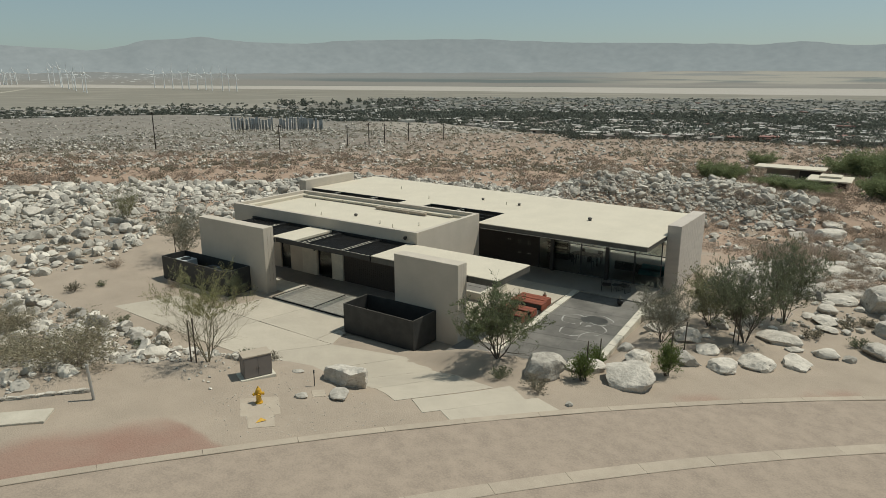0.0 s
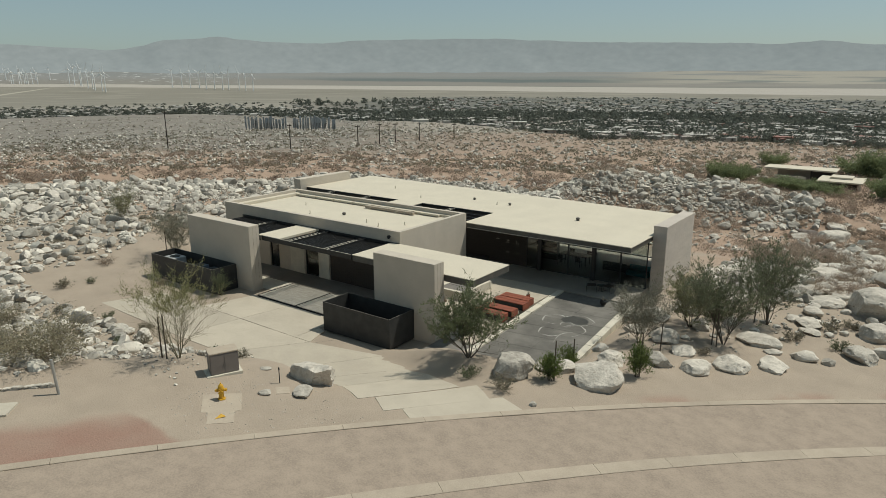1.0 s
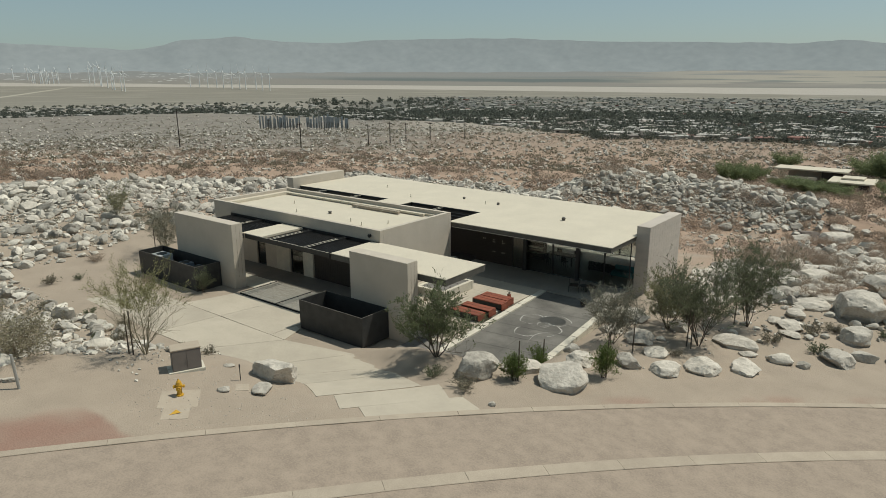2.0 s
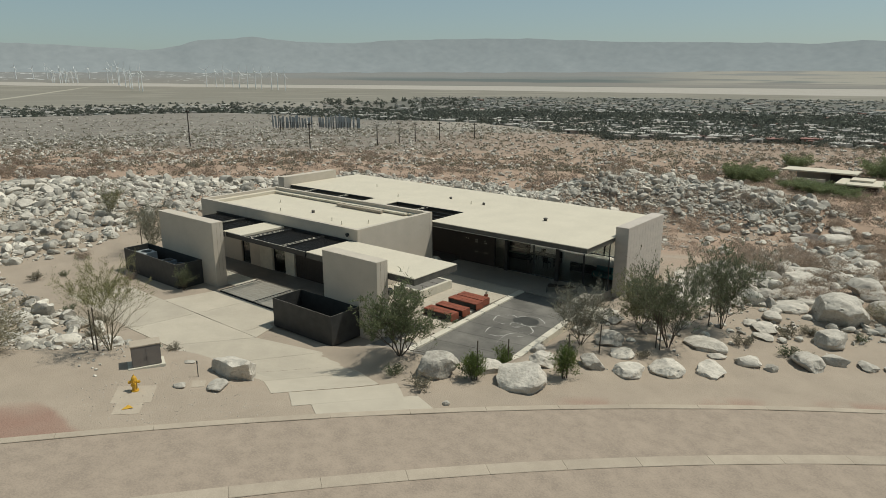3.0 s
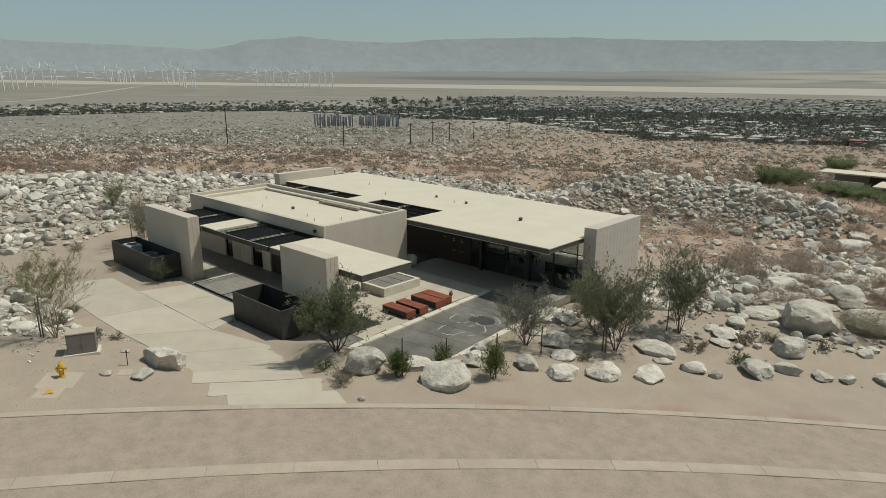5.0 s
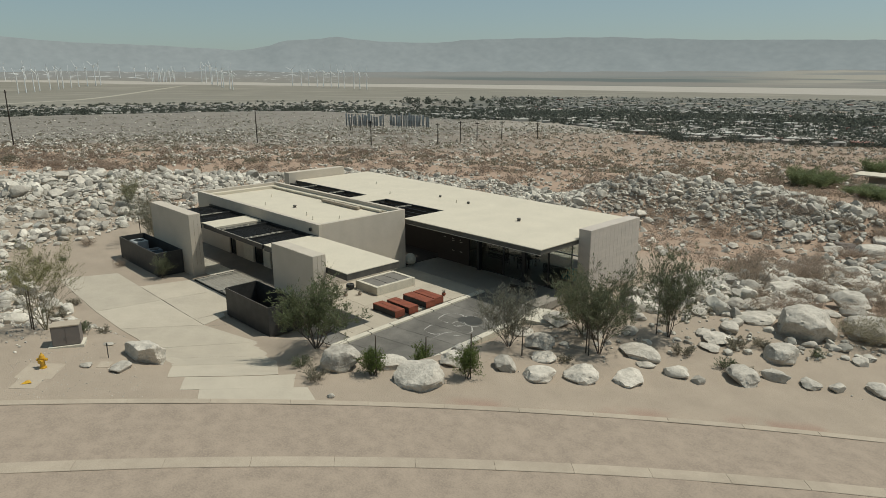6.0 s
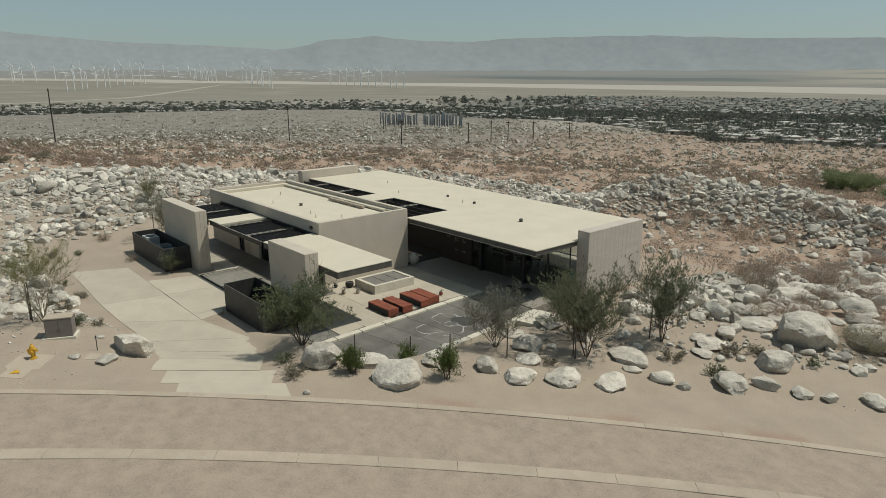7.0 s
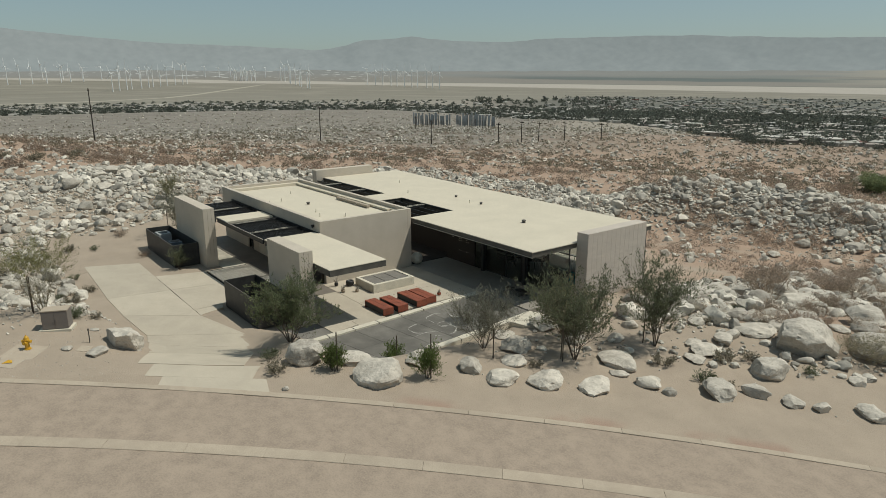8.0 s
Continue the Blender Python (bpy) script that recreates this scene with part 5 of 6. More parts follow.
M_VARNISH = material("dark_varnished_rock", (0.2, 0.165, 0.14), 0.85, (0.13, 0.105, 0.09), 1.6, 8, 0.8, relief=0.05)
DARK_ROCKS = [boulder_mesh("boulder", 130 + k, 4, M_VARNISH, 9, 0.12) for k in range(2)]
for k, (x, y, size) in enumerate(((15.6, 63.7, 2.7), (16.2, 36.4, 1.7), (26.8, 23.6, 1.9), (-43.8, 101.5, 2.7), (-60.5, 38.0, 2.6))):
    ob = new("boulder", DARK_ROCKS[k % 2])
    ob.location = (x, y, land_at(x, y) - 0.06 * size)
    ob.rotation_euler = (0.05, 0.04, k * 1.1)
    ob.scale = (size, size, size * 0.75)
    tagged(ob, "dark brown varnished boulder among paler stones", "boulder", "dark boulders")


def feature_boulder(seed, x, y, sink, turn, scale, planes, label, group):
    """A boulder with faces of its own, such as an overhang."""
    ob = new("boulder", boulder_mesh("boulder", seed, 5, M_ROCK, 4, 0.08, planes))
    ob.location = (x, y, land_at(x, y) - sink)
    ob.rotation_euler = (0.05, -0.06, turn)
    ob.scale = scale
    return tagged(ob, label, "boulder", group)


feature_boulder(77, 7.4, -14.5, 0.3, radians(8), (1.8, 2.0, 3.0), [((0.74, -0.52, -0.42), 0.22), ((-0.1, 0.25, 0.95), 0.3), ((0.95, 0.35, -0.1), 0.36)], "angular pale grey granite block beside the driveway", "boulders on the verge")
feature_boulder(85, 26.0, 15.6, 0.5, radians(20), (3.5, 3.6, 4.6), [((-0.3, -0.85, -0.3), 0.3), ((0.9, -0.1, 0.45), 0.42)], "huge pale granite boulder with an overhanging shaded face", "boulders of the slope")


def scatter(count, spots, seed):
    """Boulder places in a field: x, y, size. A place too near the house or the drive is left out."""
    rng = random.Random(seed)
    out = []
    while len(out) < count:
        x, y, s = spots(rng)
        if -25 < x < 15 and -14 < y < 24:
            continue
        if math.hypot(x - C1[0], y - C1[1]) < R1 + (3.2 if x < 10 else 6.5) - 3.0 * (s < 0.2):
            continue
        out.append((x, y, s))
    return out


def scatter_free(count, spots, seed):
    """As scatter, but only the street is kept clear."""
    rng = random.Random(seed)
    out = []
    while len(out) < count:
        x, y, s = spots(rng)
        if math.hypot(x - C1[0], y - C1[1]) > R1 + 0.5 and not (y > -15.6 and x > 8.6):
            out.append((x, y, s))
    return out


def on_bank(rng):
    a = rng.uniform(72, 205)
    rad = float(np.interp(a, BANK_AT, BANK_R))
    r = rad + rng.gauss(-2.0, 3.8)
    k = float(np.interp(a, [90, 112, 175, 205], [0.86, 0.62, 0.66, 0.8]))      # smaller stones right behind the house
    return -5 + r * math.cos(radians(a)), 10 + r * math.sin(radians(a)), k * (1.2 + 1.2 * rng.random() if rng.random() < 0.03 else 0.28 + 0.75 * rng.random() ** 1.9)


def on_left(rng):
    a = rng.uniform(140, 282)
    r = rng.uniform(19, 44) if a < 200 else rng.uniform(24, 44)
    return -5 + r * math.cos(radians(a)) - 3, 10 + r * math.sin(radians(a)), 0.15 + (1.25 if a < 215 else 1.1) * rng.random() ** 3.4


def on_right(rng):
    if rng.random() < 0.12:
        x = rng.uniform(15, 30)
        return x, rng.uniform(max(1.0, x - 15), 18), 0.13 + 0.7 * rng.random() ** 2.8
    t = rng.random() ** 0.8
    return rng.uniform(15, 20) + 26 * t * rng.random(), 13 + 44 * t + rng.uniform(-3, 3), 0.22 + 1.5 * rng.random() ** 3.2


def by_wall(rng):
    return rng.uniform(14.8, 25), rng.uniform(17, 56), 0.2 + 0.9 * rng.random() ** 2.6


def far_rubble(rng):
    while True:
        a, r = radians(rng.uniform(95, 208)), 140 + 300 * rng.random()
        x, y = -5 + r * math.cos(a), 10 + r * math.sin(a)
        if float(wobble(x, y, 24, 9)) + rng.gauss(0, 0.3) > 0.1:
            return x, y, 0.5 + 1.2 * rng.random() ** 2


def on_back(rng):
    a = rng.uniform(60, 150)
    r = rng.uniform(28, 62)
    return -5 + r * math.cos(radians(a)), 10 + r * math.sin(radians(a)), 0.25 + 1.0 * rng.random() ** 3


def beyond(rng):
    while True:
        a = rng.uniform(50, 205)
        r = 58 + 260 * rng.random() ** 1.3
        x, y = -5 + r * math.cos(radians(a)), 10 + r * math.sin(radians(a))
        if float(wobble(x, y, 11, 4)) + rng.gauss(0, 0.35) > -0.1:
            return x, y, 0.35 + 1.3 * rng.random() ** 2.6


def heap(name, label, spots_list, seed, lib=None):
    """Many boulders as one mesh, for fields that nobody could count."""
    rng = random.Random(seed)
    lib = lib or SMALL_ROCKS
    def shapes(meshes):
        out = []
        for me in meshes:
            co = np.empty(len(me.vertices) * 3)
            me.vertices.foreach_get("co", co)
            out.append((co.reshape(-1, 3), np.array([list(p.vertices) for p in me.polygons])))
        return out

    data = shapes(lib)
    large = shapes(BLOCK_ROCKS) if lib is SMALL_ROCKS else data
    tiny = shapes(TINY_ROCKS) if lib is SMALL_ROCKS else data
    vs, fs, base = [], [], 0
    zs = land(np.array([p[0] for p in spots_list]), np.array([p[1] for p in spots_list]))
    for (x, y, s), z in zip(spots_list, zs):
        kit = large if s > 0.95 else (data if s > 0.43 else tiny)
        co, fa = kit[rng.randrange(len(kit))]
        e = Euler((rng.gauss(0, 0.3), rng.gauss(0, 0.3), rng.uniform(0, 6.28))).to_matrix()
        p = co * np.array((s, s, s * rng.uniform(0.75, 1.15)))
        p = p @ np.array(e).T + np.array((x, y, z - 0.05 * s))
        vs.append(p)
        fs.append(fa + base)
        base += len(co)
    vs, fs = np.concatenate(vs), np.concatenate(fs)
    me = bpy.data.meshes.new(name)
    me.from_pydata(vs.tolist(), [], fs.tolist())
    me.materials.append(M_ROCKS)
    me.polygons.foreach_set("use_smooth", [True] * len(me.polygons))
    me.set_sharp_from_angle(angle=radians(28))
    ob = new(name, me)
    return tagged(ob, label, "boulders", kind="stuff")


def single_out(spots, least, most, seed, label, group):
    """The largest boulders of a field stand as things of their own; the rest is returned."""
    big = sorted([s for s in spots if s[2] > least], key=lambda s: -s[2])[:most]
    for k, (x, y, s) in enumerate(big):
        ob = new("boulder", MID_ROCKS[(k * 5 + seed) % len(MID_ROCKS)])
        ob.location = (x, y, land_at(x, y) - 0.06 * s)
        ob.rotation_euler = (0.15 * math.sin(k), 0.15 * math.cos(2 * k), k * 2.4)
        ob.scale = (s, s, s * (0.75 + 0.35 * ((k * 7) % 10) / 10))
        tagged(ob, label, "boulder", group)
    return [s for s in spots if s not in big]


def on_verge(rng):
    while True:
        x, y = rng.uniform(-27, 2.5), rng.uniform(-24, -13.1)
        if (y - x) / math.sqrt(2) > -13.2 + 0.6 * math.sin(x) and math.hypot(x - 1.1, y + 17) > 0.6 and math.hypot(x - 3.95, y + 16.7) > 1.6:
            return x, y, 0.1 + 0.62 * rng.random() ** 3


def pebbles(rng):
    a = rng.uniform(0, 1)
    if a < 0.8:
        x, y = rng.uniform(-32, 4), rng.uniform(-26, -12.8)
        return x - 8 * (y < -19), y, 0.05 + 0.13 * rng.random() ** 2
    if rng.random() < 0.45:
        return rng.uniform(-60, -30), rng.uniform(-30, 0), 0.06
    return rng.uniform(11, 32), rng.uniform(-9, 22), 0.05 + 0.18 * rng.random() ** 2


bank_spots = single_out(scatter(11500, on_bank, 1), 0.8, 40, 1, "large pale granite boulder in the tumbled bank", "boulders of the bank")
left_spots = single_out(scatter(5200, on_left, 2), 0.7, 65, 2, "pale granite boulder on sandy ground beside the house", "boulders of the sandy field")
right_spots = single_out(scatter(2200, on_right, 3), 0.75, 30, 3, "pale granite boulder on the brown stony slope", "boulders of the slope")
heap("verge_stones", "pale stones of many sizes on sand below the bushes", scatter(1150, on_verge, 8), 18)
heap("loose_stones", "small loose stones scattered on the sand", scatter(2600, pebbles, 7), 17, [boulder_mesh("boulder", 90 + k, 1, M_ROCKS, 5) for k in range(4)])
def gravel(rng):
    return rng.uniform(4.5, 13), rng.uniform(-20.5, -14.9), 0.02 + 0.045 * rng.random() ** 2


heap("verge_gravel", "fine loose gravel on the sandy verge", scatter_free(450, gravel, 21), 22, [boulder_mesh("boulder", 90 + k, 1, M_ROCKS, 5) for k in range(4)])
def fill(rng):
    a = rng.uniform(74, 214)
    rad = float(np.interp(a, BANK_AT, BANK_R))
    r = rad + rng.gauss(-3.5, 5.0)
    return -5 + r * math.cos(radians(a)), 10 + r * math.sin(radians(a)), 0.14 + 0.22 * rng.random() ** 1.5


def past_bank(rng):
    a, r = radians(rng.uniform(190, 214)), rng.uniform(45, 64)
    return -5 + r * math.cos(a), 10 + r * math.sin(a), 0.2 + 0.9 * rng.random() ** 2.6


heap("outer_stones", "pale stones strewn on sand past the bank's end", scatter(620, past_bank, 43), 44)
heap("bank_rubble", "small pale stones filling the gaps between boulders", scatter(10500, fill, 41), 42)
heap("boulder_bank", "bank of tumbled pale granite boulders behind the house", bank_spots, 11)
heap("boulder_field", "scattered pale boulders and stones on sandy ground beside the house", left_spots, 12)
heap("boulder_slope", "pale boulders scattered over brown earth slope", right_spots, 13)
def on_pile(rng):
    a = rng.uniform(70, 118)
    rad = float(np.interp(a, BANK_AT, BANK_R))
    r = rad + rng.gauss(-2.5, 4.5)
    return -5 + r * math.cos(radians(a)), 10 + r * math.sin(radians(a)), 0.84 * (1.2 + 1.0 * rng.random() if rng.random() < 0.025 else 0.26 + 0.9 * rng.random() ** 2.4)


heap("wall_side_stones", "pale stones and boulders on reddish earth beside the wall", scatter(1250, by_wall, 31), 32)
def plain_spots(count, seed, d0, size, power=2.0, d_west=1500):
    """Stones or shrubs of the open plain, evenly spread as the hill overlooks it, up to the edge of the town."""
    rng = random.Random(seed)
    out = []
    while len(out) < count:
        b = rng.uniform(2, 93)
        d1 = float(np.interp(b, [2, 25, 30, 36, 42, 50, 58, 93], [318, 330, 430, 640, 840, 1150, d_west, d_west + 80]))
        d = 1 / (1 / d0 + rng.random() * (1 / d1 - 1 / d0))
        x, y = 33 - d * math.sin(radians(b)), -27 + d * math.cos(radians(b))
        if float(wobble(x, y, 26, seed)) + float(wobble(x, y, 7, seed + 3)) + rng.gauss(0, 0.5) > -0.2:
            out.append((x, y, (size[0] + (size[1] - size[0]) * rng.random() ** power) * (0.65 + d / 750)))
    return out


PEBBLE = [boulder_mesh("boulder", 70 + k, 1, M_ROCKS, 5) for k in range(6)]
heap("far_rubble", "distant streaks of pale rubble on the plain", [p for p in plain_spots(12500, 33, 190, (0.5, 2.0)) if 33 - p[0] > 0.9 * (p[1] + 27) or p[2] > 1.6], 34, PEBBLE)
heap("boulder_pile", "dense pile of pale angular boulders behind the house", scatter(3900, on_pile, 9), 19)
heap("boulder_rubble", "loose stones behind the house below the bank", scatter(800, on_back, 4), 14)
heap("boulder_plain", "distant pale boulders on the desert plain", [p for p in scatter(9500, beyond, 5) if p[0] < -60 + 0.4 * p[1] or p[2] > 1.4], 15, PEBBLE)

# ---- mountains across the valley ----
M_MOUNT = material("mountain_rock_with_haze_glow", (0.15, 0.152, 0.15), 1.0, (0.138, 0.139, 0.136), 0.0035, 0.02, 0.0, contrast=(0.3, 0.7))
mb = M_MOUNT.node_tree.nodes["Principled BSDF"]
mb.inputs["Emission Color"].default_value = (0.41, 0.493, 0.525, 1)   # glow stands in for daylight that haze scatters before the far backdrop
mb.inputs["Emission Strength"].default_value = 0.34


def ridge(name, dist, base, heights, seed, depth):
    """A mountain chain round the valley: heights in degrees above the level, by bearing from north (to the left)."""
    vs, fs = [], []
    cols, rows = 260, 12
    rng = random.Random(seed)
    for i in range(cols):
        b = -40 + 175 * i / (cols - 1)
        el = float(np.interp(b, [h[0] for h in heights], [h[1] for h in heights]))
        el += 0.10 * noise.noise(Vector((b * 0.35, seed, 0))) + 0.05 * noise.noise(Vector((b * 1.1, seed, 4)))
        top = 14 + (dist + depth) * math.tan(radians(el))
        for j in range(rows):
            t = j / (rows - 1)
            d = dist + depth * t
            rough = noise.noise(Vector((b * 0.8, t * 4, seed))) * 0.07 * math.sin(math.pi * t)
            z = base + (top - base) * (t ** 1.6 + rough)
            vs.append((33 - d * math.sin(radians(b)), -27 + d * math.cos(radians(b)), z))
    for i in range(cols - 1):
        for j in range(rows - 1):
            fs.append((i * rows + j, (i + 1) * rows + j, (i + 1) * rows + j + 1, i * rows + j + 1))
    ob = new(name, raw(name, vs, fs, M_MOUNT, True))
    return tagged(ob, "hazy grey desert mountains across the valley", "mountains", kind="structure")


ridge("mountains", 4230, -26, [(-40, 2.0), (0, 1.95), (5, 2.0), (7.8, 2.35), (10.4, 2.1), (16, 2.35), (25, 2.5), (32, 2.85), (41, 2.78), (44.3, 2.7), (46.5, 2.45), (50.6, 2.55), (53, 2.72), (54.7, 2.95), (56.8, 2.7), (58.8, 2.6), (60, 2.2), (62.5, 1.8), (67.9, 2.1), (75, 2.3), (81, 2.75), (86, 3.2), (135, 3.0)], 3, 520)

# ---- plants ----
M_BARK = material("grey_brown_bark", (0.13, 0.105, 0.08), 0.95, (0.09, 0.072, 0.055), 6, 40, 0.3)
M_BARKG = material("green_grey_bark", (0.24, 0.21, 0.14), 0.9, (0.18, 0.16, 0.105), 6, 40, 0.2)


def leaf_material(name, a, b, var=0.3):
    m = material(name, a, 0.75, b, 1.6, 12, 0.0, island=var, spec=0.25)
    nt = m.node_tree
    pb, out = nt.nodes["Principled BSDF"], nt.nodes["Material Output"]
    tr = nt.nodes.new("ShaderNodeBsdfTranslucent")
    mx = nt.nodes.new("ShaderNodeMixShader")
    mx.inputs[0].default_value = 0.5
    nt.links.new(pb.inputs["Base Color"].links[0].from_socket, tr.inputs["Color"])
    nt.links.new(pb.outputs["BSDF"], mx.inputs[1])
    nt.links.new(tr.outputs["BSDF"], mx.inputs[2])
    nt.links.new(mx.outputs["Shader"], out.inputs["Surface"])
    return m


M_WILLOW = leaf_material("dusty_green_leaves", (0.175, 0.19, 0.115), (0.125, 0.138, 0.085))
M_WILLOWG = leaf_material("grey_green_willow_leaves", (0.19, 0.215, 0.115), (0.14, 0.16, 0.085))
M_OLIVE = leaf_material("olive_yellow_leaves", (0.275, 0.27, 0.155), (0.205, 0.205, 0.115))
M_GREYL = leaf_material("grey_green_leaves", (0.25, 0.225, 0.165), (0.19, 0.17, 0.125))
M_PALO = leaf_material("yellow_green_leaves", (0.28, 0.27, 0.13), (0.21, 0.205, 0.095))
M_ASHY = leaf_material("ashy_green_leaves", (0.25, 0.243, 0.188), (0.19, 0.187, 0.142))
M_FRESH = leaf_material("fresh_green_leaves", (0.15, 0.185, 0.06), (0.105, 0.14, 0.045))
M_DRY = leaf_material("dry_tan_twigs", (0.37, 0.295, 0.228), (0.29, 0.23, 0.176))


def grow(seed, height, width, stems, leaf_n, leaf_len, leaf_w, lean=0.35, bare=0.3, r0=0.05, levels=3, leafy=1.0):
    """A many-stemmed desert tree: returns wood and leaves as bmesh and a vertex/face pair. Foot at the origin."""
    rng = random.Random(seed)
    wv, wf = [], []
    tips = []

    def twig(a, b, ra, rb, sides):
        d = (b - a).normalized()
        u = d.orthogonal().normalized()
        w = d.cross(u)
        k = len(wv)
        for p, r in ((a, ra), (b, rb)):
            for i in range(sides):
                t = 6.2832 * i / sides
                wv.append(p + (u * math.cos(t) + w * math.sin(t)) * r)
        for i in range(sides):
            j = (i + 1) % sides
            wf.append((k + i, k + j, k + sides + j, k + sides + i))

    def limb(p, d, length, r, level):
        steps = 3
        q = p
        for k in range(steps):
            d = (d + Vector((rng.gauss(0, 0.14), rng.gauss(0, 0.14), rng.gauss(0.05, 0.08)))).normalized()
            e = q + d * length / steps
            ra, rb = r * (1 - 0.22 * k), r * (1 - 0.22 * (k + 1))
            twig(q, e, max(ra, 0.12 * r0), max(rb, 0.1 * r0), 6 if level == 0 else (4 if level == 1 else 3))
            if level >= min(levels - 1, 1) and (level > 0 or k > 1):
                tips.append((q, e))
            q = e
            if level < levels:
                for _ in range(2 if level < 2 else rng.choice((1, 2))):
                    side = Vector((rng.gauss(0, 1), rng.gauss(0, 1), rng.gauss(0.25, 0.5))).normalized()
                    nd = (d * 0.75 + side * 0.75).normalized()
                    limb(q, nd, length * rng.uniform(0.5, 0.72), rb * 0.68, level + 1)

    for s in range(stems):
        a = 6.283 * s / stems + rng.uniform(-0.4, 0.4)
        out = lean * rng.uniform(0.5, 1.2)
        d = Vector((math.cos(a) * out, math.sin(a) * out, 1)).normalized()
        limb(Vector((0.05 * math.cos(a), 0.05 * math.sin(a), -0.08)), d, height * rng.uniform(0.42, 0.58), r0, 0)
    xs = [t[1] for t in tips]
    top = max(p.z for p in xs)
    wide = sorted(math.hypot(p.x, p.y) for p in xs)[int(len(xs) * 0.92)]
    kz, kx = height / top, (width / 2) / wide
    sc = Matrix.Diagonal((kx, kx, kz, 1))
    wood = ([tuple(sc @ p) for p in wv], wf)
    vs, fs = [], []
    tips = [(sc @ a, sc @ b) for a, b in tips]
    tips = [t for t in tips if t[1].z > bare * height]
    if leafy < 1:
        tips = rng.sample(tips, int(len(tips) * leafy))      # leaves in tufts, with bare twigs between
    for _ in range(leaf_n):
        a, b = tips[rng.randrange(len(tips))]
        p = a.lerp(b, rng.random()) + Vector((rng.gauss(0, 0.05), rng.gauss(0, 0.05), rng.gauss(0, 0.05)))
        d = (b - a).normalized() * 0.9 + Vector((rng.gauss(0, 0.4), rng.gauss(0, 0.4), rng.gauss(0.25, 0.35)))
        d = d.normalized() * leaf_len * rng.uniform(0.6, 1.3)
        s = d.cross(Vector((rng.gauss(0, 1), rng.gauss(0, 1), rng.gauss(0, 1)))).normalized() * leaf_w
        k = len(vs)
        vs += [tuple(p - s * 0.3), tuple(p + d * 0.5 - s), tuple(p + d), tuple(p + d * 0.5 + s)]
        fs.append((k, k + 1, k + 2, k + 3))
    return wood, vs, fs


def tree(name, label, x, y, made, bark, leaf, turn=0.0, category="tree", group="", leaf_name="crown"):
    t = thing(name, label, category, on_land(x, y), group)
    t.rotation_euler = (0, 0, turn)
    wood, vs, fs = made
    ob = new("trunk", raw("trunk", *wood, bark, True))
    ob.parent = t
    if fs:
        ob = new(leaf_name, raw(leaf_name, vs, fs, leaf))
        ob.parent = t
    return t


def stake(x, y, h, lean=0.03):
    s = thing("tree_stake", "dark timber stake beside a young tree", "stake", on_land(x, y), "tree stakes")
    bm = bmesh.new()
    tube(bm, (0, 0, -0.1), (lean * h, -lean * h * 0.5, h), 0.035, 0.03, 7)
    part("pole", bm, M_BARK, s)
    return s


tree("palo_verde_tree", "thin many-stemmed tree with sparse olive leaves by the driveway", 1.1, -17.0, grow(1, 4.7, 3.9, 5, 8000, 0.1, 0.010, 0.36, 0.58, 0.036), M_BARKG, M_PALO)
stake(0.55, -17.5, 2.0)
stake(0.95, -17.5, 2.1, -0.02)
tree("desert_willow_tree", "bushy dusty green young tree beside a large boulder", 10.6, -7.4, grow(2, 3.8, 3.7, 6, 11500, 0.14, 0.021, 0.42, 0.26, 0.038, 3, 0.55), M_BARK, M_WILLOWG)
tree("desert_willow_tree", "dense dark green desert willow on boulder slope", 19.7, 4.1, grow(3, 5.3, 4.3, 8, 9500, 0.19, 0.0185, 0.5, 0.12, 0.034, 3, 0.4), M_BARK, M_WILLOW)
stake(19.2, 3.6, 2.1)
stake(19.5, 3.4, 2.2, -0.02)
tree("desert_willow_tree", "tall dusty green desert willow on boulder slope", 20.9, 9.3, grow(4, 5.8, 3.9, 7, 8500, 0.19, 0.0185, 0.42, 0.1, 0.034, 3, 0.4), M_BARK, M_WILLOW)
stake(20.2, 9.2, 2.4)
tree("desert_shrub_tree", "greyish half-bare young tree at the pool coping", 16.0, 1.1, grow(5, 3.9, 3.5, 7, 8500, 0.15, 0.0115, 0.5, 0.05, 0.026), M_BARK, M_ASHY)
stake(17.4, 0.5, 1.6)
tree("desert_willow_tree", "small olive green desert willow by the board-marked wall", 17.3, 6.1, grow(6, 3.7, 3.3, 6, 8500, 0.15, 0.019, 0.5, 0.1, 0.03, 3, 0.45), M_BARK, M_OLIVE)
tree("desert_willow_tree", "grey-green tree behind the steel enclosure", -21.2, -3.4, grow(7, 4.7, 4.4, 5, 7000, 0.16, 0.015, 0.4, 0.15, 0.034), M_BARKG, M_ASHY)
stake(-20.4, -4.6, 2.6)
tree("desert_tree", "thin grey-green young tree among pale boulders", -34.5, -0.6, grow(8, 4.4, 3.2, 5, 2600, 0.16, 0.018, 0.4, 0.2, 0.035), M_BARKG, M_OLIVE)
for x, y, h, w, k in ((15.0, -7.3, 1.6, 1.1, 11), (17.75, -3.95, 1.9, 1.3, 12), (14.1, -3.4, 1.5, 1.2, 13), ):
    tree("sapling", "fresh green staked sapling in the sand", x, y, grow(k, h, w * 0.95, 8, 4200, 0.11, 0.014, 0.4, 0.05, 0.018, 2), M_BARK, M_FRESH, 0, "sapling", "saplings")
    if k < 14:
        stake(x + 0.1, y + 0.15, h + 0.35)

tree("sapling", "wispy dark green sapling beside the steel enclosure", -10.6, -6.75, grow(14, 1.9, 1.3, 6, 2200, 0.13, 0.015, 0.4, 0.1, 0.018, 2), M_BARK, M_WILLOW, 0, "sapling", "saplings")


